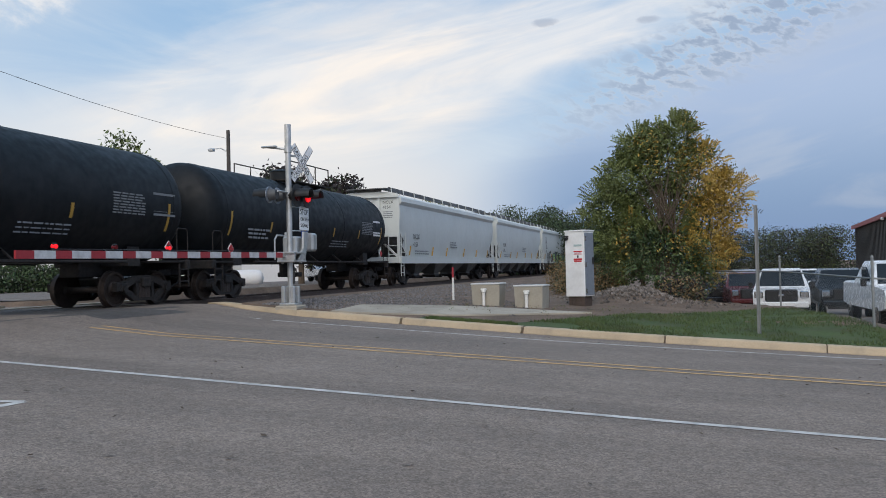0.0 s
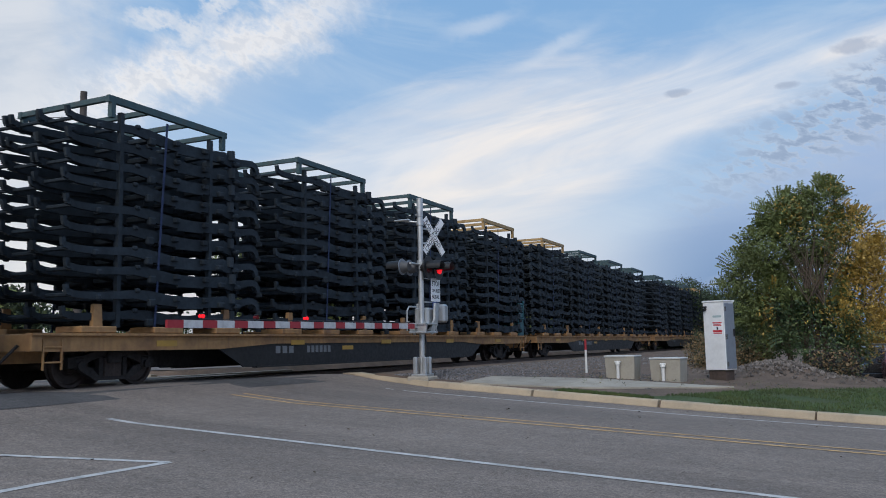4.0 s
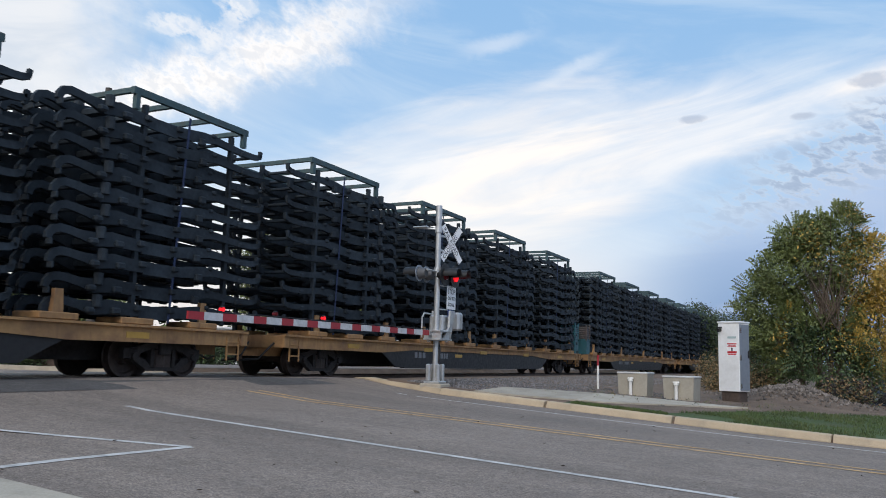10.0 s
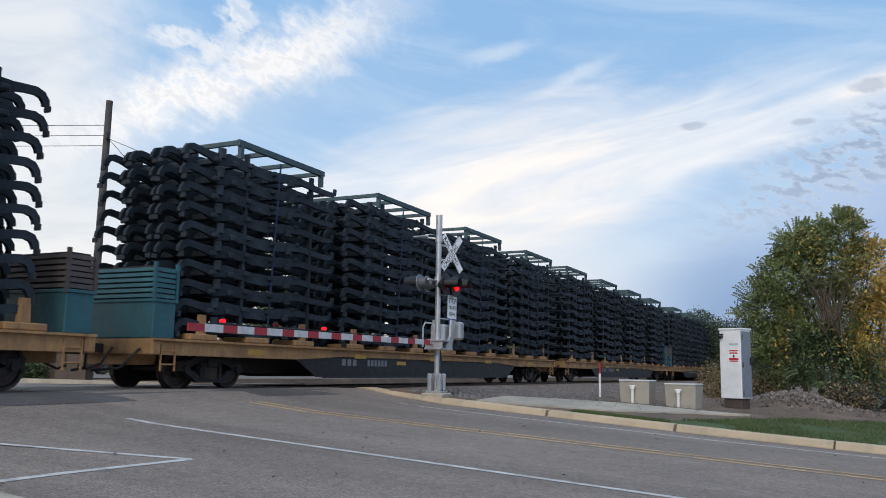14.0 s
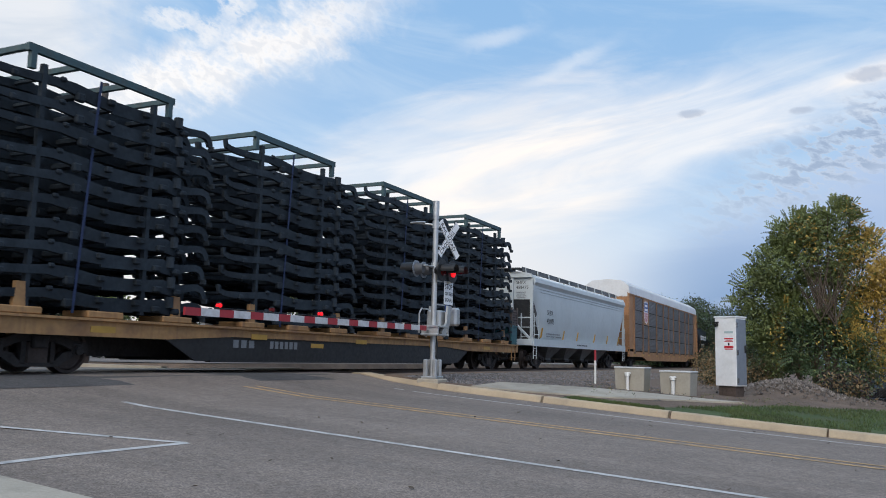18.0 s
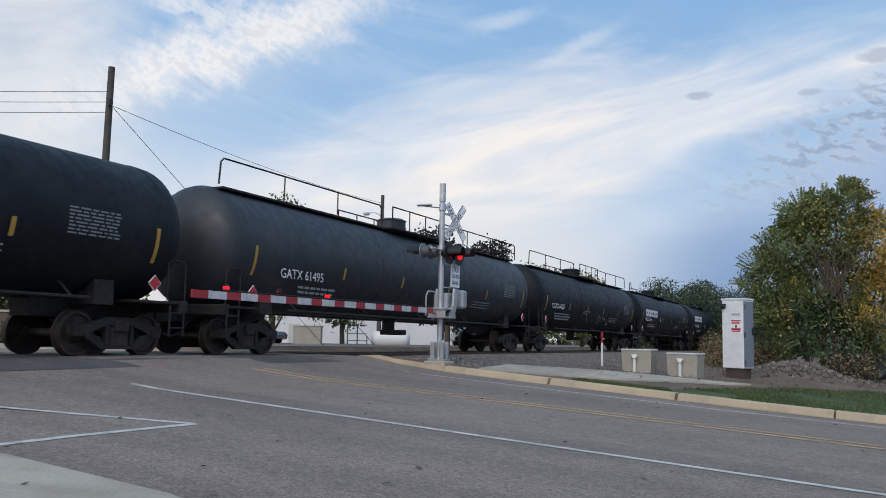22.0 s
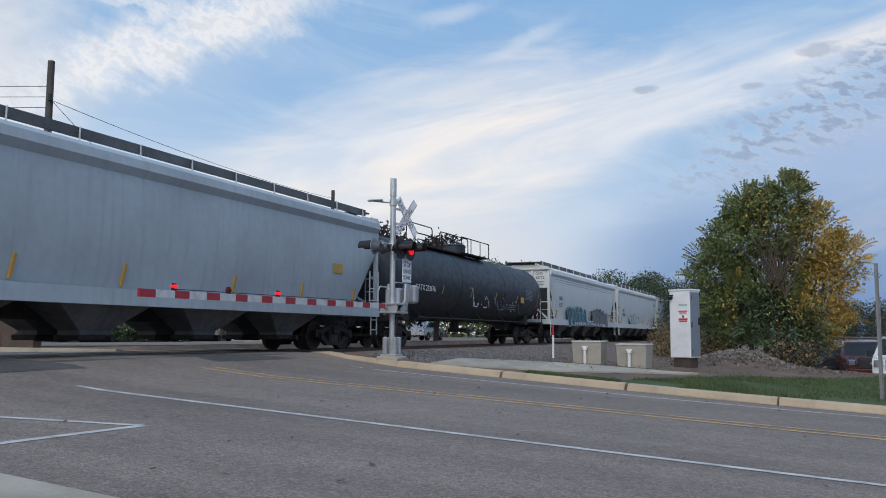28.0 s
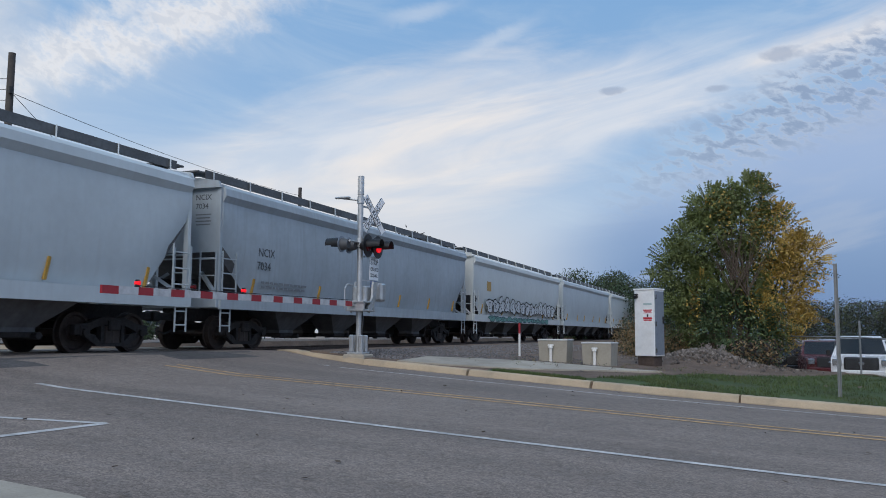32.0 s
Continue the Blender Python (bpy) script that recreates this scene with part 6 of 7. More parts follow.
mark(c, "NCIX", "821", 2.36, 2.66, 0.34, LETTER_DARK, 1.615)
small_print(c, 1.605, 9.0, 2.2, LETTER_DIM, 38, 3, 1.5)
c = couple(hopper_car(20.97, HOP_DULL, "blue-grey covered hopper car with plain sides", shoulder=2.6), 736.93)
mark(c, "NCIX", "7034", 2.4, 2.64, 0.34, LETTER_DARK, 1.615)
small_print(c, 1.605, 2.6, 1.9, LETTER_DIM, 39, 2, 2.4)
c = couple(hopper_car(20.3, HOP_WHITE, "white covered hopper car with a line of graffiti"), 757.9)
graffiti(c, 2.6, 17.8, 1.55, 2.5, 14, "black", "white", 40, width=0.09)
graffiti(c, 3.0, 16.0, 1.12, 1.45, 12, "slate", "mint", 41, x=1.68, width=0.06)
b = B()
box(b, (1.612, 3.2, 2.95), (0.006, 0.7, 0.5))
part("notice_plate", b, STRIPE, c, "yellow notice plate")
couple(hopper_car(21.0, HOP_GREY, "light grey covered hopper car with clean sides"), 778.2)
couple(hopper_car(20.6, HOP_WHITE, "white covered hopper car with clean sides"), 799.2)

# ---- the crossing signal ----
MAST = (-10.03, 20.19)
MZ = 0.82


def crossing_signal():
    s = thing("crossing_signal", "galvanised level crossing signal mast with flashing lamps and crossbuck", "crossing signal", (*MAST, MZ))
    b = B()
    rod(b, (0, 0, 0.05), (0, 0, 4.35), 0.075, 20)
    part("mast", b, GALV, s, smooth=True)
    b = B()
    rod(b, (0, 0, 4.30), (0, 0, 4.80), 0.088, 20)
    rod(b, (0, 0, 4.05), (0, 0, 4.12), 0.10, 20)
    part("mast_cap", b, GALV, s, smooth=True)
    b = B()
    box(b, (0, 0, 0.03), (0.45, 0.45, 0.06), 0.01)
    for x in (-0.17, 0.17):
        for y in (-0.17, 0.17):
            box(b, (x * 0.8, y * 0.8, 0.28), (0.12, 0.12, 0.46), 0.03)
    part("base", b, GALV, s)
    b = B()
    box(b, (0, 0, -0.07), (0.62, 0.62, 0.14), 0.03)
    part("foundation", b, WALK_CONCRETE, s)
    # crossbuck, facing along the road
    for i, (a, text) in enumerate(((52, "CROSSING"), (-52, "RAIL ROAD"))):
        b = B()
        box(b, (0, 0, 0), (0.012, 1.22, 0.225), 0.004)
        bl = part("crossbuck_blade", b, SIGN_WHITE, s, "white crossbuck blade with black letters")
        bl.matrix_basis = pose(0.16 + 0.016 * i, 0.50, 3.80, 0, 0, -14) @ pose(0, 0, 0, a * 50 / 52, 0, 0)
        lettering(text, 0.17, BLACK, bl, (0.008, -0.54 if i == 0 else -0.54, -0.06), squash=1.05)
        b = B()
        for sy in (-1, 1):
            box(b, (0.007, 0, 0.098 * sy), (0.004, 1.18, 0.012))
        part("blade_border", b, BLACK, bl)
    for z in (3.58, 3.98):
        b = B()
        bar(b, (0, 0, z), (0.15, 0.50, z), 0.05, 0.05)
        part("crossbuck_bracket", b, GALV, s)
    # lamp cross arm and the four lamp units
    b = B()
    rod(b, (0.0, -0.62, 2.98), (0.0, 0.62, 2.98), 0.03, 10)
    rod(b, (0, 0, 2.86), (0, 0, 3.1), 0.105, 16)
    part("cross_arm", b, GALV, s)
    for x, y, lit in ((0.22, 0.02, False), (0.26, 0.55, True), (-0.26, -0.55, False), (-0.24, -0.16, False)):
        d = 1 if x > 0 else -1
        b = B()
        rod(b, (x, y, 2.90), (x + 0.02 * d, y, 2.90), 0.31 if d > 0 else 0.22, 28)
        u = part("lamp_background", b, BLACK if d > 0 else ALU_SIDE, s, "round black lamp background" if d > 0 else "round pale lamp background seen from behind")
        b = B()
        rod(b, (x - 0.20 * d, y, 2.90), (x, y, 2.90), 0.12, 16, 0.165)
        part("lamp_housing", b, LAMP_GREY if d < 0 else BLACK, u, smooth=True)
        b = B()
        rod(b, (x + 0.02 * d, y, 2.90), (x + 0.05 * d, y, 2.90), 0.15, 24)
        part("lens", b, LAMP_RED if lit else LENS_DARK, u, "lit red lens" if lit else "dark red lens")
        b = B()
        n = 14
        rings = []
        for xx, r in ((x + 0.02 * d, 0.18), (x + 0.42 * d, 0.165)):
            rings.append([(xx, y + r * math.cos(a), 2.90 + r * math.sin(a)) for a in [radians(-15 + 210 * i / n) for i in range(n + 1)]])
        inner = [[(px, y + (py - y) * 0.96, 2.90 + (pz - 2.90) * 0.96) for px, py, pz in ring] for ring in rings]
        loft(b, [rings[0], rings[1], inner[1], inner[0]], caps=False, closed=False)
        part("visor", b, BLACK, u, smooth=True)
    # lower sign, blue plate, bell
    b = B()
    box(b, (0.15, 0.58, 2.32), (0.012, 0.56, 0.64), 0.004)
    sg = part("stop_sign", b, SIGN_WHITE, s, "white sign reading stop on red signal")
    for txt, sz, z, w in (("STOP", 0.21, 2.42, 0.235), ("ON RED", 0.145, 2.25, 0.235), ("SIGNAL", 0.145, 2.08, 0.235)):
        lettering(txt, sz, BLACK, sg, (0.158, 0.58 - w, z), squash=0.92)
    b = B()
    box(b, (0.15, 0.58, 1.87), (0.012, 0.40, 0.22), 0.004)
    pl = part("notice_plate", b, SIGN_BLUE, s, "blue notice plate")
    stencil(pl, [(0.158, 0.44, 1.92, 0.28, 0.03), (0.158, 0.44, 1.86, 0.22, 0.02), (0.158, 0.44, 1.81, 0.26, 0.02)], SIGN_WHITE, "notice_lines")
    for z in (1.98, 2.62):
        b = B()
        bar(b, (0, 0, z), (0.14, 0.58, z), 0.03, 0.03)
        part("sign_bracket", b, GALV, s)
    b = B()
    rod(b, (0, 0, 4.14), (-0.62, -0.12, 4.22), 0.028, 8)
    box(b, (-0.5, -0.10, 4.22), (0.45, 0.12, 0.05), 0.02)
    rod(b, (0, 0, 4.05), (0, 0, 4.24), 0.095, 14)
    part("bell_bracket", b, GALV, s)
    # gate mechanism
    b = B()
    box(b, (-0.05, 0.28, 1.55), (0.42, 0.42, 0.55), 0.04)
    part("gate_mechanism", b, GALV, s, "galvanised gate motor housing")
    b = B()
    box(b, (0.2, 0.85, 1.68), (0.28, 0.30, 0.50), 0.05)
    part("junction_box", b, GALV, s)
    b = B()
    for z in (1.16, 1.38):
        box(b, (0.05, 0, z), (0.5, 0.75, 0.05), 0.01)
    for y in (-0.3, 0.3):
        box(b, (0.05, y, 1.27), (0.5, 0.05, 0.22))
    part("clamp_frame", b, GALV, s)
    b = B()
    prism(b, [(0.30, 1.95), (0.55, 1.95), (0.40, 1.35), (0.10, 1.10), (-0.05, 1.22), (0.25, 1.50)], "x", 0.22, 0.28)
    part("counterweight_arm", b, GALV, s, "grey counterweight arm")
    b = B()
    prism(b, [(0.30, 1.95), (0.55, 1.95), (0.40, 1.35), (0.10, 1.10), (-0.05, 1.22), (0.25, 1.50)], "x", -0.30, -0.24)
    part("counterweight_arm", b, GALV, s, "grey counterweight arm")
    b = B()
    pipe(b, [(-0.22, -0.42, 1.2), (-0.22, -0.42, 1.72), (-0.22, -0.30, 1.85), (-0.22, 0.1, 1.85)], 0.022)
    part("guard_loop", b, GALV, s)
    b = B()
    pipe(b, [(0.02, 0.1, 1.15), (0.09, 0.06, 0.9), (0.08, 0.02, 0.55)], 0.03)
    part("cable_conduit", b, BLACK, s)
    # the lowered arm with red and white bands
    zt, y0, y1 = 1.32, -0.45, -9.42
    arm = part("gate_arm", (lambda b: (box(b, (0.0, y0 / 2, zt), (0.08, abs(y0), 0.09)), b)[1])(B()), GALV, s, "lowered gate arm with red and white bands")
    n = 21
    cuts = [0.0]
    for i in range(n):
        cuts.append(cuts[-1] + (1.0 if i % 2 == 0 else 1.25) / 23.5)
    for i in range(n):
        ya, yb = y0 + (y1 - y0) * cuts[i], y0 + (y1 - y0) * cuts[i + 1]
        k = 0.135
        b = B()
        box(b, (0, (ya + yb) / 2, zt - 0.07 * i / n), (0.045, abs(yb - ya), k))
        part("arm_band", b, ARM_RED if i % 2 == 0 else ARM_WHITE, arm)
    for f, lit in ((0.905, True), (0.55, True), (0.735, False)):
        y = y0 + (y1 - y0) * f
        b = B()
        box(b, (0, y, zt + 0.09 - 0.07 * f), (0.05, 0.11, 0.05), 0.01)
        box(b, (0, y, zt + 0.185 - 0.07 * f), (0.05, 0.09, 0.03), 0.01)
        part("lamp_bracket", b, BLACK, arm)
        b = B()
        rod(b, (-0.045, y, zt + 0.14 - 0.07 * f), (0.045, y, zt + 0.14 - 0.07 * f), 0.037, 14)
        lamp = part("arm_lamp", b, LAMP_RED if lit else LENS_DARK, arm, "small red arm lamp")
    b = B()
    rod(b, (0.0, y0, zt + 0.10), (0.0, y0 + (y1 - y0) * 0.905, zt + 0.03), 0.008, 6)
    part("lamp_wire", b, BLACK, arm)
    return s


crossing_signal()


# ---- cabinet, vaults, posts ----
def signal_cabinet():
    c = thing("signal_cabinet", "tall white aluminium railway equipment cabinet on a concrete footing", "cabinet", (-3.13, 26.0, verge_z(-3.1, 26.0)), -25)
    b = B()
    box(b, (0, 0, 0.05), (0.56, 0.46, 0.50), 0.02)
    part("footing", b, TIE, c, "dark weathered timber block")
    b = B()
    box(b, (0, 0, 1.27), (0.68, 0.56, 1.98), 0.015)
    part("body", b, ALU_WHITE, c)
    b = B()
    box(b, (0, 0, 2.285), (0.72, 0.60, 0.05), 0.01)
    part("roof", b, ALU_WHITE, c)
    # the door side takes a darker blue-grey than the white body
    b = B()
    box(b, (0.345, 0, 1.27), (0.02, 0.50, 1.90), 0.008)
    d = part("door", b, ALU_SIDE, c, "grey metal door")
    b = B()
    for z in (0.45, 1.25, 2.05):
        box(b, (0.365, -0.22, z), (0.03, 0.05, 0.14))
    part("hinge", b, CHROME, d)
    b = B()
    box(b, (0.37, 0.18, 1.36), (0.04, 0.05, 0.22), 0.01)
    part("handle", b, BLACK, d)
    b = B()
    rod(b, (-0.26, -0.28, 2.06), (-0.26, -0.38, 2.04), 0.05, 12)
    box(b, (-0.26, -0.32, 2.13), (0.12, 0.1, 0.04))
    part("vent_hood", b, BLACK, c)
    b = B()
    box(b, (0.12, -0.284, 1.50), (0.34, 0.006, 0.38))
    sign = part("warning_sign", b, SIGN_WHITE, c, "white and red warning sign")
    b = B()
    for z, h, l in ((1.655, 0.035, 0.30), (1.61, 0.02, 0.24), (1.575, 0.02, 0.28), (1.41, 0.065, 0.30), (1.35, 0.03, 0.27)):
        box(b, (0.12, -0.289, z), (l, 0.005, h))
    part("warning_band", b, RED, sign)
    b = B()
    box(b, (0.12, -0.289, 1.495), (0.05, 0.005, 0.08))
    part("warning_mark", b, BLACK, sign)
    b = B()
    box(b, (0.12, -0.284, 1.84), (0.28, 0.005, 0.06))
    part("emblem_plate", b, RACK_PALE, c, "pale grey-green plate")


signal_cabinet()


def cable_vault(x, y, turn):
    z = verge_z(x, y)
    v = thing("cable_vault", "tan plastic cable vault with a pale lid and white pipe", "utility box", (x, y, z), turn, group="cable vaults by the track")
    b = B()
    r = lambda zz, k: [(-0.43 * k, -0.32 * k, zz), (0.43 * k, -0.32 * k, zz), (0.43 * k, 0.32 * k, zz), (-0.43 * k, 0.32 * k, zz)]
    loft(b, [r(-0.1, 0.93), r(0.60, 1.0)])
    part("vault_body", b, VAULT, v)
    b = B()
    box(b, (0, 0, 0.625), (0.90, 0.68, 0.05), 0.015)
    part("lid", b, VAULT_LID, v)
    b = B()
    rod(b, (-0.03, -0.40, -0.05), (-0.03, -0.40, 0.42), 0.045, 12)
    rod(b, (-0.03, -0.40, 0.40), (-0.03, -0.40, 0.50), 0.075, 12, 0.05)
    box(b, (-0.03, -0.40, 0.47), (0.18, 0.08, 0.06), 0.02)
    part("vent_pipe", b, PVC, v, "white vent pipe")


cable_vault(-5.58, 24.1, -4)
cable_vault(-4.28, 24.0, -8)

p = thing("marker_post", "slim white marker post with a red top band", "post", (-7.2, 26.0, verge_z(-7.2, 26.0)))
b = B()
rod(b, (0, 0, -0.1), (0, 0, 0.72), 0.035, 10)
part("post_shaft", b, PVC, p)
b = B()
rod(b, (0, 0, 0.72), (0, 0, 1.05), 0.036, 10)
part("post_band", b, ARM_RED, p)

p = thing("sign_post", "bare galvanised u-channel sign post", "post", (1.55, 19.75, verge_z(1.55, 19.75)))
b = B()
prism(b, [(-0.04, -0.02), (-0.02, 0.02), (0.02, 0.02), (0.04, -0.02), (0.03, -0.02), (0.014, 0.01), (-0.014, 0.01), (-0.03, -0.02)], "z", -0.1, 2.86)
part("post_channel", b, POST_GREY, p)


# ---- chain-link fence and the vehicle lot ----
MESH_WIRE = mat("fence_wire", (0.30, 0.31, 0.31), 0.5, 0.6, var=0.1, bump=0)
fence = thing("chain_link_fence", "galvanised chain-link fence along the vehicle lot", "fence", (0, 0, 0))
fence_pts = [(0.52, 34.0), (2.98, 29.85), (4.14, 21.3), (7.2, 20.6), (10.4, 20.4), (14, 20.2)]


def lot_z(x, y):
    return verge_z(x, y)


tops = []
for x, y in fence_pts:
    z = lot_z(x, y)
    b = B()
    rod(b, (x, y, z - 0.2), (x, y, z + 1.62), 0.032, 10)
    rod(b, (x, y, z + 1.62), (x, y, z + 1.68), 0.042, 10, 0.01)
    part("post", b, POST_GREY, fence)
    tops.append(Vector((x, y, z + 1.14)))
for a, c in zip(tops, tops[1:]):
    b = B()
    rod(b, a, c, 0.022, 8)
    part("top_rail", b, POST_GREY, fence)
    b = B()
    low = Vector((0, 0, 1.10))
    n = int((c - a).length / 0.16)
    for i in range(n):
        for d in (-1, 1):
            u0, u1 = i / n, (i + 12 * d) / n
            k0, k1 = 0.0, 1.0
            if u1 > 1:
                k1 = (1 - u0) / (u1 - u0)
            if u1 < 0:
                k1 = u0 / (u0 - u1)
            p0 = a + (c - a) * u0
            p1 = a + (c - a) * (u0 + (u1 - u0) * k1) - low * k1
            bar(b, p0, p1, 0.0022, 0.0022)
    part("wire_mesh", b, MESH_WIRE, fence, "thin woven wire mesh")
b = B()
bar(b, (-0.1, 32.2, 0.05), (2.75, 29.6, -0.08), 0.25, 0.40)
tagged(part("retaining_kerb", b, WALK_CONCRETE), "low grey concrete barrier before the lot", "barrier", kind="structure")


def pickup(paint, at, turn, label, lift=0.0):
    """A crew-cab pickup seen from the front. Local front is -Y."""
    v = thing("pickup_truck", label, "pickup truck", at, turn, group="vehicles parked in the lot")
    b = B()
    w = 0.98
    side = [(-2.85, 0.62), (-2.92, 0.95), (-2.80, 1.12), (-1.45, 1.22), (-0.65, 1.86), (-0.2, 1.93), (0.9, 1.92), (1.25, 1.30), (2.9, 1.28), (2.95, 0.60), (2.3, 0.52), (-2.2, 0.52)]
    rings = []
    for x, k in ((-w, 0.92), (-w + 0.1, 1.0), (w - 0.1, 1.0), (w, 0.92)):
        rings.append([(x if z < 1.25 else x * (1 - 0.22 * (z - 1.25) / 0.68), y, 0.52 + (z - 0.52) * (k if z > 1.25 else 1)) for y, z in side])
    loft(b, rings)
    part("body", b, paint, v)
    b = B()
    loft(b, [[(-0.84, -1.40, 1.26), (0.84, -1.40, 1.26), (0.70, -0.70, 1.84), (-0.70, -0.70, 1.84)], [(-0.84, -1.37, 1.25), (0.84, -1.37, 1.25), (0.70, -0.67, 1.83), (-0.70, -0.67, 1.83)]])
    part("windscreen", b, GLASS_DARK, v, "dark windscreen")
    for s in (-1, 1):
        b = B()
        prism(b, [(-0.95, 1.32), (-0.45, 1.74), (0.15, 1.76), (0.15, 1.32)], "x", s * 0.93 - 0.02, s * 0.93 + 0.02)
        part("side_window", b, GLASS_DARK, v)
        b = B()
        box(b, (s * 0.78, -2.90, 0.98), (0.30, 0.10, 0.26), 0.03)
        part("headlight", b, CHROME, v, "clear headlight")
        b = B()
        box(b, (s * 1.12, -0.95, 1.30), (0.16, 0.12, 0.24), 0.03)
        part("door_mirror", b, BLACK, v)
        for y in (-1.85, 1.85):
            b = B()
            rod(b, (s * 0.72, y, 0.40), (s * 0.97, y, 0.40), 0.40, 24)
            wh = part("wheel", b, TYRE, v)
            b = B()
            rod(b, (s * 0.97, y, 0.40), (s * 0.985, y, 0.40), 0.24, 16)
            part("rim", b, CHROME, wh)
    b = B()
    box(b, (0, -2.93, 0.95), (1.12, 0.08, 0.46), 0.05)
    g = part("grille", b, BLACK, v, "black front grille")
    b = B()
    box(b, (0, -2.975, 0.97), (0.20, 0.03, 0.08), 0.02)
    part("grille_bar", b, CHROME, g)
    b = B()
    box(b, (0, -2.96, 0.62), (1.86, 0.16, 0.22), 0.04)
    part("bumper", b, paint, v)
    b = B()
    box(b, (0, -2.92, 0.46), (1.5, 0.12, 0.12))
    part("air_dam", b, BLACK, v)
    return v


CAR_WHITE = mat("car_paint_white", (0.72, 0.73, 0.74), 0.25, var=0.03, bump=0)
CAR_BLACK = mat("car_paint_black", (0.02, 0.022, 0.026), 0.22, var=0.05, bump=0)
CAR_MAROON = mat("car_paint_maroon", (0.10, 0.02, 0.02), 0.25, var=0.05, bump=0)
CAR_SILVER = mat("car_paint_silver", (0.35, 0.36, 0.38), 0.25, 0.5, var=0.05, bump=0)
sheet("lot_surface", steps((-2.5, 60, 4)), steps((20.5, 110, 4)), lambda x, y: lot_height(y), ASPHALT, warp=lambda x, y: y, label="asphalt vehicle lot behind the fence", category="parking lot", kind="structure")


for paint, x, y, turn, label in ((CAR_WHITE, 3.62, 36.0, -6, "white pickup truck with a black grille"), (CAR_BLACK, 5.95, 37.6, -2, "black pickup truck parked in the lot"),
                                 (CAR_WHITE, 6.1, 28.1, 1, "white pickup truck with a chrome grille"), (CAR_MAROON, 2.55, 43.5, 6, "dark maroon pickup truck in the lot"),
                                 (CAR_BLACK, 1.35, 46.0, 6, "black pickup truck parked in the lot"), (CAR_WHITE, 6.3, 52.0, 8, "white pickup truck parked in the rear row"),
                                 (CAR_SILVER, 3.4, 55.0, 8, "silver pickup truck parked in the rear row"), (CAR_BLACK, 9.0, 31.5, 12, "black pickup truck parked in the lot"), (CAR_SILVER, 12.0, 44, 15, "silver pickup truck parked in the rear row")):
    pickup(paint, (x, y, lot_height(y)), turn, label)

# building behind the lot
h = thing("metal_building", "dark grey metal building with a red roof edge", "building", (11.7, 48.0, -0.9), -4.75)
b = B()
prism(b, [(0, 0), (0, 5.35), (9, 7.2), (18, 5.35), (18, 0)], "y", 0, 36)
part("wall", b, WALL_DARK, h)
b = B()
for (x0, z0), (x1, z1) in (((-0.3, 5.28), (9, 7.22)), ((9, 7.22), (18.3, 5.28))):
    prism(b, [(x0, z0), (x1, z1), (x1, z1 + 0.32), (x0, z0 + 0.32)], "y", -0.3, 36.3)
part("roof", b, ROOF_RED, h, "red metal roof")
for i in range(46):
    b = B()
    box(b, (-0.02, 0.4 + 0.78 * i, 2.65), (0.05, 0.06, 5.3))
    part("siding_rib", b, WALL_DARK, h)
b = B()
box(b, (-0.3, 14.0, 5.25), (0.2, 0.35, 0.2), 0.03)
part("wall_lamp", b, SIGN_WHITE, h)
# ---- trees and shrubs ----
def leaf_mesh(name, blobs, count, size, mats, pick, seed, hollow=0.55):
    """Many small folded leaves scattered in and on a set of soft lumps. blobs: (x, y, z, rx, ry, rz). pick: which leaf colour grows at a place."""
    r = np.random.RandomState(seed)
    w = np.array([bl[3] * bl[4] + bl[3] * bl[5] for bl in blobs])
    which = r.choice(len(blobs), count, p=w / w.sum())
    c = np.array(blobs)[which]
    d = r.normal(size=(count, 3))
    d /= np.linalg.norm(d, axis=1)[:, None]
    rad = hollow + (1.08 - hollow) * r.rand(count) ** 0.6
    p = c[:, :3] + d * c[:, 3:] * rad[:, None]
    # sprays: leaves gather along short twigs, so that the outline is uneven
    p += r.normal(size=(count, 3)) * size * 1.5
    u = r.normal(size=(count, 3))
    u /= np.linalg.norm(u, axis=1)[:, None]
    v = np.cross(u, r.normal(size=(count, 3)))
    v /= np.linalg.norm(v, axis=1)[:, None]
    s = size * (0.6 + 0.8 * r.rand(count))[:, None]
    vs = np.stack([p - u * s, p + v * s * 0.45, p + u * s, p - v * s * 0.45], 1).reshape(-1, 3)
    me = bpy.data.meshes.new(name)
    me.from_pydata(vs.tolist(), [], [(4 * i, 4 * i + 1, 4 * i + 2, 4 * i + 3) for i in range(count)])
    for m in mats:
        me.materials.append(m)
    me.polygons.foreach_set("material_index", [pick(*q, t) for q, t in zip(p.tolist(), r.rand(count).tolist())])
    return me


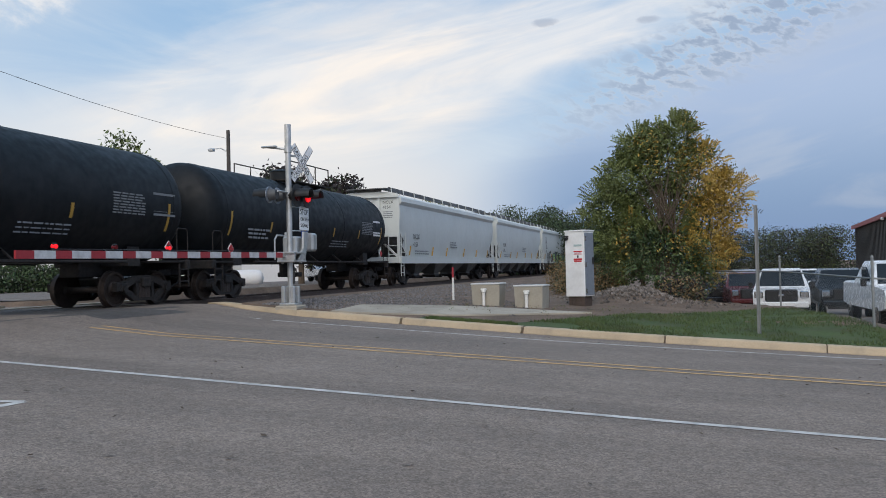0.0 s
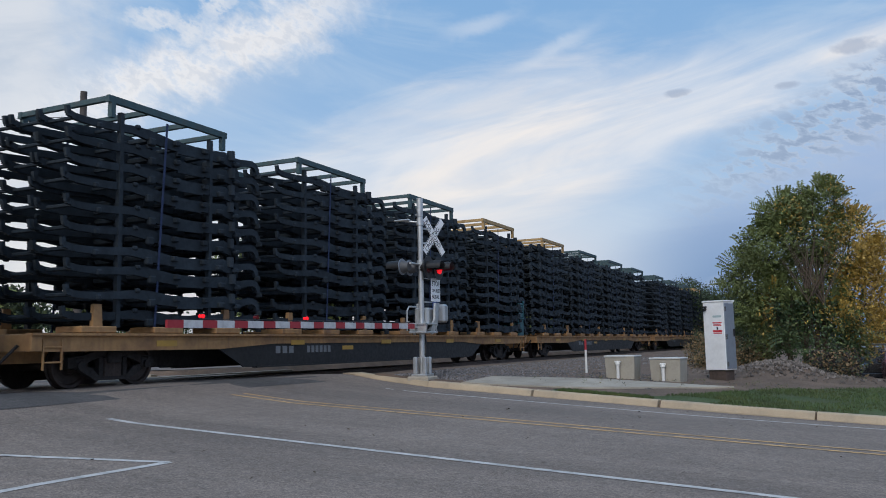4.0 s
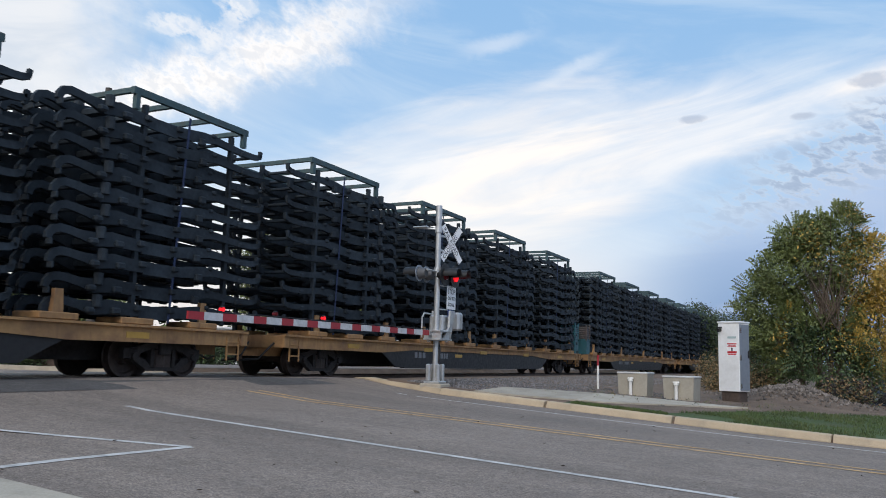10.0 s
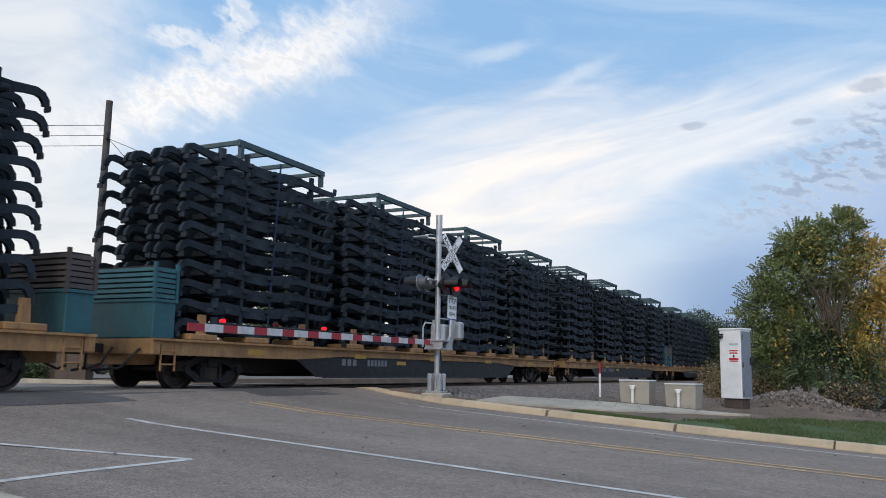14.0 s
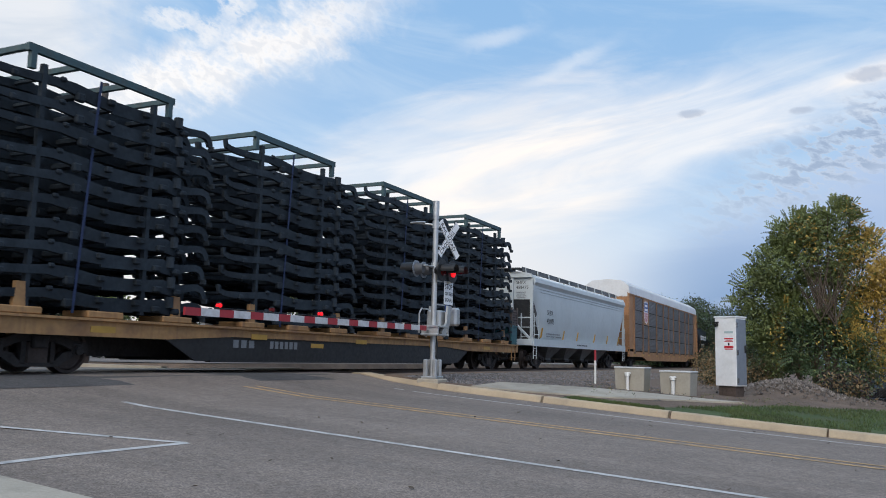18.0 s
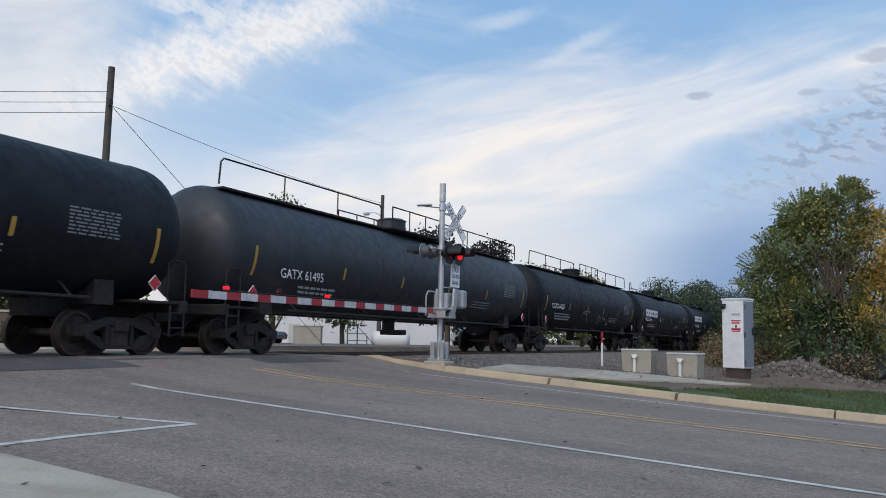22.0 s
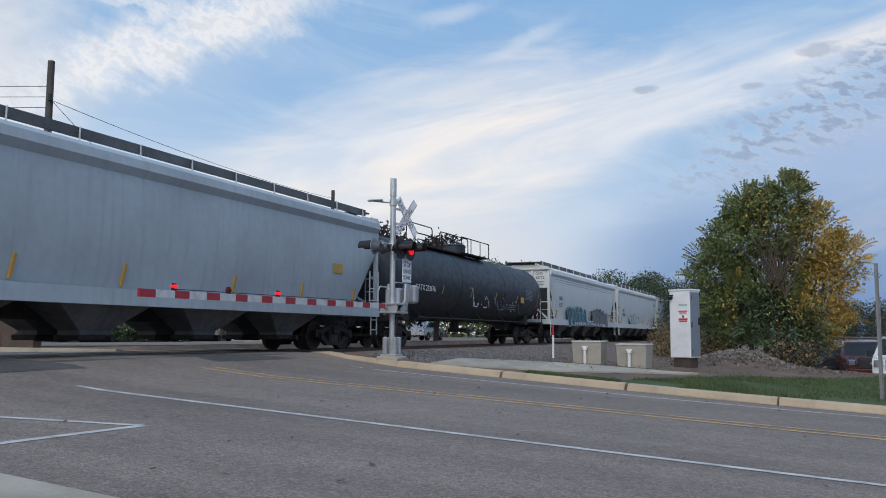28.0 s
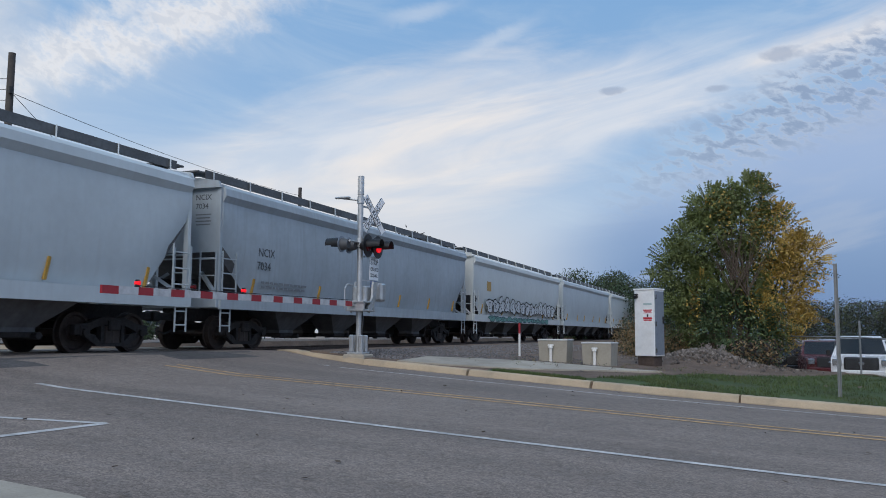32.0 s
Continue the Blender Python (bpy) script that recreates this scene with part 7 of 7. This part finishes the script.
def limbs(b, base, height, spread, n, seed, r0=0.14):
    rng = random.Random(seed)
    top = Vector(base) + Vector((rng.uniform(-0.2, 0.2), rng.uniform(-0.2, 0.2), height * 0.55))
    rod(b, base, top, r0, 8, r0 * 0.6)
    for i in range(n):
        a = rng.uniform(0, 6.28)
        k = rng.uniform(0.15, 1.0)
        s = Vector(base).lerp(top, k)
        e = s + Vector((math.cos(a) * spread * rng.uniform(0.4, 0.9), math.sin(a) * spread * rng.uniform(0.4, 0.9), height * rng.uniform(0.25, 0.5)))
        m = s.lerp(e, 0.5) + Vector((0, 0, 0.1 * height * rng.random()))
        rod(b, s, m, r0 * 0.45, 6, r0 * 0.25)
        rod(b, m, e, r0 * 0.25, 6, r0 * 0.06)
        for j in range(2):
            q = m.lerp(e, rng.random())
            rod(b, q, q + Vector((rng.uniform(-0.8, 0.8), rng.uniform(-0.8, 0.8), rng.uniform(0.2, 0.9))), r0 * 0.12, 5, r0 * 0.03)


def big_tree():
    """The autumn tree beside the cabinet: several stems, green top, yellow skirt to one side."""
    X, Y = -0.75, 33.5
    Z = verge_z(X, Y) - 0.1
    t = thing("tree", "broad multi-stemmed tree turning from green to autumn yellow", "tree", (0, 0, 0))
    b = B()
    for i, (dx, dy) in enumerate(((0, 0), (0.35, 0.2), (-0.4, 0.1), (0.9, 0.4), (-0.9, -0.2))):
        limbs(b, (X + dx, Y + dy, Z), 6.6 - abs(dx) * 1.2, 1.6, 10, 20 + i, 0.10)
    part("trunk", b, BARK, t)
    rng = random.Random(8)
    blobs = [(X, Y, Z + 5.3, 1.5, 1.4, 1.2), (X - 1.5, Y, Z + 4.4, 1.2, 1.2, 1.1), (X + 1.4, Y, Z + 4.6, 1.2, 1.2, 1.1), (X - 2.3, Y, Z + 3.5, 0.95, 1.0, 0.95),
             (X + 2.4, Y, Z + 3.7, 0.95, 1.0, 0.95), (X + 0.7, Y, Z + 6.2, 0.7, 0.7, 0.7), (X - 0.9, Y - 0.2, Z + 5.8, 0.75, 0.7, 0.65), (X + 0.2, Y - 0.6, Z + 1.7, 1.3, 1.0, 1.5),
             (X - 1.5, Y - 0.2, Z + 2.2, 1.0, 1.0, 1.4), (X + 1.7, Y, Z + 2.4, 1.1, 1.0, 1.5), (X + 1.7, Y + 0.3, Z + 1.5, 0.7, 0.8, 1.1), (X - 2.0, Y + 0.3, Z + 1.6, 0.6, 0.8, 1.1), (X, Y, Z + 3.4, 1.7, 1.2, 1.6)]
    blobs = [(X + (x - X) * 0.9, y, z, rx * 0.92, ry, rz) for x, y, z, rx, ry, rz in blobs]
    for i in range(60):
        bl = rng.choice(blobs[:11])
        a, e = rng.uniform(0, 6.28), rng.uniform(-0.4, 1.4)
        blobs.append((bl[0] + bl[3] * math.cos(a) * math.cos(e), bl[1] + bl[4] * math.sin(a) * math.cos(e), bl[2] + bl[5] * math.sin(e), 0.34, 0.34, 0.28))

    for i in range(40):
        a, e = rng.uniform(0, 6.28), rng.uniform(0.2, 1.5)
        bl = rng.choice(blobs[:7])
        blobs.append((bl[0] + 1.12 * bl[3] * math.cos(a) * math.cos(e), bl[1] + 1.12 * bl[4] * math.sin(a) * math.cos(e), bl[2] + 1.22 * bl[5] * math.sin(e), 0.13, 0.13, 0.26))

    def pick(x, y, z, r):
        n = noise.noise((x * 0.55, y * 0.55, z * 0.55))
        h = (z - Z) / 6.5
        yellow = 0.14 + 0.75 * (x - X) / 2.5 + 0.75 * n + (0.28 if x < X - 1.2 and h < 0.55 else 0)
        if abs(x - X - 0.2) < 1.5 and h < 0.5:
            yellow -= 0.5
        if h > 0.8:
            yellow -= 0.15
        # the low middle of the crown takes the darkest of the three greens and yellows
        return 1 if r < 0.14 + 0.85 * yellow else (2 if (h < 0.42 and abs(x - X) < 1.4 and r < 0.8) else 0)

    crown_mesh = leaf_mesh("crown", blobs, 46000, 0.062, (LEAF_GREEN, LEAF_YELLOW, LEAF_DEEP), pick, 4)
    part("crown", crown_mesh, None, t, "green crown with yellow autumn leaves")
    # long feathered leaves standing out of the outline
    vs, fs, mi = [], [], []
    for i in range(760):
        bl = rng.choice(blobs[:12])
        a, e = rng.uniform(0, 6.28), rng.uniform(-0.5, 1.5)
        d = Vector((math.cos(a) * math.cos(e), math.sin(a) * math.cos(e), math.sin(e)))
        p = Vector(bl[:3]) + Vector((d.x * bl[3], d.y * bl[4], d.z * bl[5])) * rng.uniform(0.95, 1.15)
        out = (d + Vector((0, 0, rng.uniform(-0.1, 0.6)))).normalized()
        side = out.cross(Vector((rng.uniform(-1, 1), rng.uniform(-1, 1), 0.6))).normalized()
        up = side.cross(out)
        long_ = rng.uniform(0.4, 0.75)
        m = pick(p.x, p.y, p.z, rng.random())
        for k in range(8):
            c = p + out * long_ * k / 8 - Vector((0, 0, 0.16 * (k / 8) ** 2))
            for sd in (-1, 1):
                tip = c + side * sd * 0.13 + out * 0.05
                q = len(vs)
                vs += [c, c.lerp(tip, 0.5) + out * 0.028, tip, c.lerp(tip, 0.5) - out * 0.028]
                fs.append((q, q + 1, q + 2, q + 3))
                mi.append(m)
    me = bpy.data.meshes.new("leaf_sprays")
    me.from_pydata([tuple(v) for v in vs], [], fs)
    for m in (LEAF_GREEN, LEAF_YELLOW, LEAF_DEEP):
        me.materials.append(m)
    me.polygons.foreach_set("material_index", mi)
    part("leaf_spray", me, None, t, "long feathered leaf sprays")["kind"] = "stuff"
    # bare grey-brown stems showing in the upper middle
    for i in range(34):
        b = B()
        a = rng.uniform(-0.55, 0.55)
        foot = Vector((X + 0.1 + rng.uniform(-0.35, 0.35), Y - 1.35 + rng.uniform(-0.1, 0.2), Z + 2.9 + rng.uniform(-0.4, 0.4)))
        top = foot + Vector((math.sin(a) * 1.9, rng.uniform(-0.25, 0.1), math.cos(a) * rng.uniform(1.2, 2.3)))
        mid = foot.lerp(top, 0.5) + Vector((0.12 * math.sin(a), 0, 0.1))
        rod(b, foot, mid, 0.022, 5, 0.015)
        rod(b, mid, top, 0.015, 5, 0.005)
        part("bare_stem", b, BARK, t)


big_tree()


def round_tree(x, y, height, spread, mats, label, seed, low=0.3, count=9000, leaf=0.16, lumps=26):
    z = ground_z(x, y)
    t = thing("tree", label, "tree", (0, 0, 0), group="trees beyond the railway")
    b = B()
    limbs(b, (x, y, z - 0.1), height * 0.85, spread * 0.7, 9, seed, 0.2)
    part("trunk", b, BARK, t)
    rng = random.Random(seed)
    blobs = []
    for i in range(lumps):
        a, k = rng.uniform(0, 6.28), math.sqrt(rng.random())
        h = low + (1 - low) * rng.random() * (1 - 0.45 * k * k)
        s = rng.uniform(0.28, 0.5) * spread
        blobs.append((x + math.cos(a) * spread * 0.75 * k, y + math.sin(a) * spread * 0.75 * k, z + height * h - s * 0.5, s, s, s * 0.75))
    part("crown", leaf_mesh("crown", blobs, count, leaf, mats, lambda px, py, pz, r: 0 if r < 0.8 or len(mats) == 1 else 1, seed, 0.5), None, t)


def polar(az, r):
    """A place by its bearing from the track's line, to the left, and its distance from where the viewer stands."""
    return -math.sin(radians(az)) * r, math.cos(radians(az)) * r


for az, r, top, spread, mats, label, seed in ((37.6, 62, 10.2, 3.2, (LEAF_GREEN, LEAF_DARK), "green leafy tree behind the railway", 31), (33.0, 66, 9.0, 3.0, (LEAF_GREEN, LEAF_DARK), "green leafy tree behind the railway", 32),
                                        (25.9, 52, 7.4, 2.7, (LEAF_RED, LEAF_DARK), "dark purple-leaved tree behind the railway", 33), (23.4, 56, 6.6, 2.2, (LEAF_RED, LEAF_DARK), "dark purple-leaved tree behind the railway", 34),
                                        (19.6, 74, 7.3, 2.8, (LEAF_GREEN, LEAF_DARK), "small green tree behind the railway", 35), (16.8, 80, 7.0, 2.6, (LEAF_GREEN, LEAF_YELLOW), "small green tree behind the railway", 36),
                                        (48.0, 70, 5.5, 3.0, (LEAF_GREEN, LEAF_DARK), "green leafy tree behind the railway", 37), (52.5, 60, 5.0, 2.6, (LEAF_DARK, LEAF_GREEN), "dark green tree behind the railway", 38), (58, 55, 5.5, 3.0, (LEAF_GREEN, LEAF_YELLOW), "green tree with yellowing leaves", 39)):
    round_tree(*polar(az, r), top + 1.4 - 0.6, spread, mats, label, seed)


def far_woods(name, spots, label, seed, count, leaf, mats):
    rng = random.Random(seed)
    blobs = []
    for az, r, el, width in spots:
        for i in range(int(width * 7)):
            a, rr = az + rng.uniform(-width / 2, width / 2), r * rng.uniform(0.95, 1.1)
            x, y = polar(a, rr)
            top = 1.42 + rr * math.tan(radians(el * rng.uniform(0.8, 1.08)))
            s = rr * radians(rng.uniform(0.45, 0.95))
            z = top - s
            while z > -s:
                blobs.append((x + rng.uniform(-1, 1) * s, y + rng.uniform(-1, 1) * s, z, s, s, s * 0.85))
                z -= s * 1.1
    me = leaf_mesh(name, blobs, count, leaf, mats, lambda x, y, z, r: 0 if r < 0.55 else (1 if r < 0.9 else 2), seed, 0.6)
    return tagged(new(name, me), label, "trees", kind="stuff")


far_woods("woods_beyond_track", [(13.0, 92, 3.4, 3.2), (10.6, 90, 4.15, 3.2), (8.6, 92, 4.1, 2.6), (6.0, 95, 3.6, 3.0), (3.0, 95, 3.2, 3.0)], "row of dark and green trees beyond the railway", 41, 110000, 0.12, (LEAF_DARK, LEAF_DEEP, LEAF_DARK))
far_woods("woods_behind_lot", [(-1, 130, 2.1, 5), (-5, 130, 2.25, 6), (-9.5, 130, 2.2, 6), (-14.5, 140, 2.1, 7), (-22, 150, 2.4, 9)], "dark autumn woods behind the vehicle lot", 42, 190000, 0.13, (LEAF_DARK, LEAF_RED, LEAF_GREEN))
far_woods("woods_far", [(30, 240, 2.0, 30), (60, 240, 2.0, 30), (90, 240, 2.2, 30), (-45, 220, 2.4, 36)], "distant low woods", 43, 22000, 1.0, (LEAF_DARK, LEAF_GREEN, LEAF_DARK))


def shrubs(name, blobs, count, leaf, mats, label, seed, cat="shrub"):
    me = leaf_mesh(name, blobs, count, leaf, mats, lambda x, y, z, r: int(r * len(mats)), seed, 0.3)
    return tagged(new(name, me), label, cat, kind="stuff")


rng = random.Random(12)
sb = []
for i in range(16):
    x = rng.uniform(-6.0, -4.2)
    y = rng.uniform(36, 47)
    sb.append((x, y, verge_z(x, y) + rng.uniform(0.2, 1.0), 0.6, 0.6, rng.uniform(0.5, 0.9)))
shrubs("brush", sb, 7000, 0.05, (REED, REED, REED, LEAF_DARK), "dry brown brush and weeds by the track", 51)
sb = [(rng.uniform(-5.2, -2.6), rng.uniform(33, 38), 0.6 + rng.uniform(0, 0.6), 0.7, 0.7, 0.6) for i in range(18)]
shrubs("thicket", sb, 9000, 0.055, (REED, REED, LEAF_DARK), "dry brown thicket beside the big tree", 52)
sb = [(rng.uniform(-1.2, 0.4), rng.uniform(29.6, 33), verge_z(1, 31) + rng.uniform(0.1, 0.6), 0.45, 0.45, 0.5) for i in range(16)]
shrubs("low_weeds", sb, 4500, 0.06, (REED, LEAF_DARK, LEAF_RED), "dry reddish weeds at the foot of the tree", 53)
sb = [(rng.uniform(-7.5, -1.2), rng.uniform(20.9, 25.5), 0, 0.05, 0.05, 0.03) for i in range(160)]
sb = [(x, y, verge_z(x, y) + 0.02, a, c, d) for x, y, z, a, c, d in sb]
shrubs("verge_tufts", sb, 1000, 0.02, (REED, LEAF_GREEN, LEAF_DARK), "small weeds on the bare verge", 54)

# fallen leaves on the road
vs, fs = [], []
for i in range(150):
    x, y = rng.uniform(-9, 9), rng.uniform(4, 18)
    z = crown(x, y) + 0.012
    a, s = rng.uniform(0, 6.28), rng.uniform(0.02, 0.05)
    k = len(vs)
    ca, sa = math.cos(a) * s, math.sin(a) * s
    vs += [(x - ca, y - sa, z), (x + sa * 0.5, y - ca * 0.5, z + 0.015), (x + ca, y + sa, z + 0.02), (x - sa * 0.5, y + ca * 0.5, z + 0.004)]
    fs.append((k, k + 1, k + 2, k + 3))
me = bpy.data.meshes.new("fallen_leaves")
me.from_pydata(vs, [], fs)
me.materials.append(BARK)
tagged(new("fallen_leaves", me), "brown fallen leaves scattered on the asphalt", "leaves", kind="stuff")

# ---- beyond the railway ----
for ys in (steps((-30, 4, 6)), steps((21.5, 120, 8))):
    sheet("field", steps((-120, -19.5, 6)), ys, lambda x, y: ground_z(x, 30.0) + 0.02, GRAVEL_BED, label="bare gravelly ground beyond the railway", category="ground", kind="structure")


def utility_pole(az, r, top, label, arms, lamp=False):
    x, y = polar(az, r)
    z = ground_z(x, max(y, 30))
    p = thing("utility_pole", label, "utility pole", (x, y, z), group="utility poles")
    h = top - z
    b = B()
    rod(b, (0, 0, -0.3), (0, 0, h), 0.17, 12, 0.13)
    part("pole", b, WOOD_POLE, p, smooth=True)
    for i in range(arms):
        for s in (-1, 1):
            if s > 0 and i not in (2,):
                continue
            b = B()
            zz = h - 0.75 - 0.38 * i
            box(b, (0.2 * s * 0.8, -0.2 * s * 0.6, zz), (0.16, 0.16, 0.05))
            rod(b, (0.25 * s * 0.8, -0.25 * s * 0.6, zz - 0.12), (0.25 * s * 0.8, -0.25 * s * 0.6, zz + 0.14), 0.09, 10)
            part("insulator", b, BLACK, p)
    if lamp:
        b = B()
        pipe(b, [(0, 0, h - 1.6), (-0.5, -0.2, h - 1.3), (-1.0, -0.4, h - 1.35)], 0.04)
        part("lamp_arm", b, GALV, p)
        b = B()
        box(b, (-1.1, -0.45, h - 1.42), (0.45, 0.3, 0.22), 0.05)
        part("lamp_head", b, GALV, p)
    return Vector((x, y, z + h))


pole_a = utility_pole(48.72, 35, 1.42 + 35 * math.tan(radians(16.63)), "weathered wooden utility pole with black insulators", 4)
pole_b = utility_pole(30.56, 62, 1.42 + 62 * math.tan(radians(9.7)), "wooden utility pole with a street lamp", 0, lamp=True)


def wire(name, a, b_, sag, label):
    cu = B()
    n = 14
    pts = [a.lerp(b_, i / n) - Vector((0, 0, sag * 4 * (i / n) * (1 - i / n))) for i in range(n + 1)]
    pipe(cu, pts, 0.012, 5)
    return tagged(part(name, cu, BLACK), label, "wire", "overhead wires")


for i in range(3):
    wire("overhead_wire", pole_a - Vector((0.2, -0.1, 0.95 + 0.42 * i)), Vector((-62, 2, pole_a.z - 1.0 - 0.42 * i)), 0.5, "thin black overhead wire")
wire("overhead_wire", pole_a - Vector((-0.2, 0, 1.6)), pole_b - Vector((0, 0, 0.6)), 0.35, "thin black overhead wire")
foot = Vector((*polar(34.0, 40), 0.8))
wire("guy_wire", pole_a - Vector((-0.2, 0, 1.65)), foot, 0.0, "thin steel guy wire")


# brown wall and pale kerb along the road beyond the track
WALL_BROWN = mat("brown_brick", (0.095, 0.068, 0.054), 0.9, var=0.22, scale=1.2, fine=14, bump=0.4, dirt=(0.07, 0.055, 0.045), dirt_amount=0.5)
b = B()
prism(b, [(-23.4, 20.4), (-46.0, 21.1), (-46.0, 21.4), (-23.4, 20.7)], "z", 0.3, 2.05)
tagged(part("garden_wall", b, WALL_BROWN), "low brown brick wall along the road", "wall", kind="structure")
b = B()
prism(b, [(-23.3, 20.35), (-46.0, 21.05), (-46.0, 21.45), (-23.3, 20.75)], "z", 2.05, 2.13)
tagged(part("wall_cap", b, WALK_CONCRETE), "pale concrete cap of the brick wall", "wall", kind="structure")
b = B()
prism(b, [(-18.4, 18.95), (-46.0, 19.75), (-46.0, 20.0), (-18.4, 19.2)], "z", 0.3, 0.93)
tagged(part("far_kerb", b, WALK_CONCRETE), "pale concrete kerb beyond the railway", "kerb", kind="structure")
sb = [(-26.6 + rng.uniform(-1.2, 1.2), 20.1 + rng.uniform(-0.15, 0.15), 0.9 + rng.uniform(0, 0.35), 0.45, 0.25, 0.4) for i in range(12)]
shrubs("hedge", sb, 5000, 0.05, (LEAF_DEEP, LEAF_DARK), "clipped green hedge before the brick wall", 55)

sb = []
for i in range(26):
    x, y = polar(40.2 + 0.27 * i, 56 + rng.uniform(-0.8, 0.8))
    sb.append((x, y, 0.4 + rng.uniform(0.5, 1.9), 0.8, 0.8, rng.uniform(0.7, 1.1)))
shrubs("shrub_row", sb, 14000, 0.09, (LEAF_DEEP, LEAF_DARK), "row of dark shrubs beside the parked cars", 56)

# white building, propane tank, stair stand
bx, by = polar(34.0, 79)
h = thing("white_building", "long low white metal building beyond the railway", "building", (bx, by, 0.4), 34)
b = B()
box(b, (0, 4, 1.75), (23.5, 8, 3.5))
part("wall", b, WALL_WHITE, h)
b = B()
box(b, (0, 4, 3.58), (24.0, 8.5, 0.16))
part("roof", b, WALL_WHITE, h)
for i in range(40):
    b = B()
    box(b, (-11.6 + 0.595 * i, -0.015, 1.75), (0.05, 0.03, 3.5))
    part("siding_rib", b, WALL_WHITE, h)
for u in (-8.4, -3.1, 5.2):
    b = B()
    box(b, (u, -0.03, 1.1), (1.0, 0.06, 2.1), 0.01)
    part("door", b, VAULT_LID, h, "pale grey steel door")

tx, ty = polar(29.75, 62)
t = thing("propane_tank", "white horizontal propane tank on low saddles", "tank", (tx, ty, 0.62), 28)
b = B()
rings = []
for u, r in ((-1.45, 0.02), (-1.41, 0.27), (-1.30, 0.47), (-1.12, 0.59), (-0.9, 0.63), (0.9, 0.63), (1.12, 0.59), (1.30, 0.47), (1.41, 0.27), (1.45, 0.02)):
    rings.append([(u, r * math.cos(a), 0.68 + r * math.sin(a)) for a in [6.2832 * i / 24 for i in range(24)]])
loft(b, rings)
part("tank_shell", b, WALL_WHITE, t, smooth=True)
for u in (-0.8, 0.8):
    b = B()
    box(b, (u, 0, 0.12), (0.2, 0.7, 0.3))
    part("saddle", b, WALK_CONCRETE, t)
b = B()
rod(b, (0, 0, 1.1), (0, 0, 1.32), 0.16, 12)
part("valve_dome", b, WALL_WHITE, t)

sx, sy = polar(32.0, 61)
s = thing("stair_stand", "dark green steel loading stair stand", "stairs", (sx, sy, 0.62), 30)
b = B()
for u in (-0.7, 0.0, 0.7):
    for v in (-0.4, 0.4):
        bar(b, (u, v, 0), (u, v, 1.6 if u < 0.5 else 0.9), 0.06, 0.06)
for z in (0.55, 1.05):
    box(b, (0, 0, z), (1.4, 0.9, 0.05))
bar(b, (0.0, -0.4, 1.6), (1.3, -0.4, 0.2), 0.05, 0.05)
bar(b, (-0.7, -0.4, 1.6), (0.0, -0.4, 1.6), 0.05, 0.05)
part("stair_frame", b, RACK_GREEN, s)
b = B()
box(b, (-0.3, 0, 1.64), (0.4, 0.4, 0.12))
box(b, (0.35, 0, 1.64), (0.35, 0.4, 0.12))
part("seat_box", b, BLACK, s)

gx_, gy_ = polar(35.3, 60)
g = thing("equipment_shed", "grey metal equipment shed", "shed", (gx_, gy_, 0.62), 30)
b = B()
box(b, (0, 0, 0.75), (1.9, 1.6, 1.5), 0.02)
part("shed_body", b, VAULT, g)
b = B()
box(b, (0, 0, 1.53), (2.0, 1.7, 0.08), 0.01)
part("shed_roof", b, VAULT_LID, g)


def sedan(paint, at, turn, label):
    v = thing("parked_car", label, "car", at, turn, group="cars parked beyond the railway")
    side = [(-2.2, 0.35), (-2.25, 0.65), (-1.95, 0.85), (-0.95, 0.95), (-0.35, 1.42), (0.85, 1.44), (1.55, 1.0), (2.2, 0.92), (2.25, 0.4), (1.8, 0.3), (-1.8, 0.3)]
    b = B()
    loft(b, [[(x if z < 1 else x * 0.82, y, z) for y, z in side] for x in (-0.88, -0.8, 0.8, 0.88)])
    part("body", b, paint, v)
    b = B()
    for s in (-1, 1):
        prism(b, [(-0.75, 1.0), (-0.3, 1.36), (0.8, 1.38), (1.25, 1.02)], "x", s * 0.80 - 0.03, s * 0.80 + 0.03)
    part("window", b, GLASS_DARK, v)
    for s in (-1, 1):
        for y in (-1.35, 1.35):
            b = B()
            rod(b, (s * 0.68, y, 0.32), (s * 0.9, y, 0.32), 0.32, 18)
            w = part("wheel", b, TYRE, v)
            b = B()
            rod(b, (s * 0.9, y, 0.32), (s * 0.91, y, 0.32), 0.19, 12)
            part("rim", b, CHROME, w)


for i, (az, r, paint, label) in enumerate(((38.6, 64, CAR_SILVER, "silver car parked beyond the railway"), (40.6, 65, CAR_BLACK, "black car parked beyond the railway"), (42.6, 63, CAR_SILVER, "silver car parked beyond the railway"), (44.6, 64, CAR_BLACK, "black car parked beyond the railway"),
                                           (46.8, 62, CAR_BLACK, "black car parked beyond the railway"), (50.5, 58, CAR_MAROON, "dark red car parked beyond the railway"), (24.2, 66, CAR_SILVER, "silver car parked beyond the railway"), (55.0, 55, CAR_SILVER, "silver car parked beyond the railway"))):
    x, y = polar(az, r)
    sedan(paint, (x, y, ground_z(x, 30.0) + 0.03), 80 + 17 * i, label)

# ---- what moves ----
def motions():
    for car, start in train:
        deck = 1.08 if car.name.startswith(("frame_stack", "parts_bin")) else 0.0
        walk(car, [(t, pose(TRACK_X, start - SPEED * t, RAIL_Z + deck)) for t in (0.0, 16.0, 32.0)])


motions()
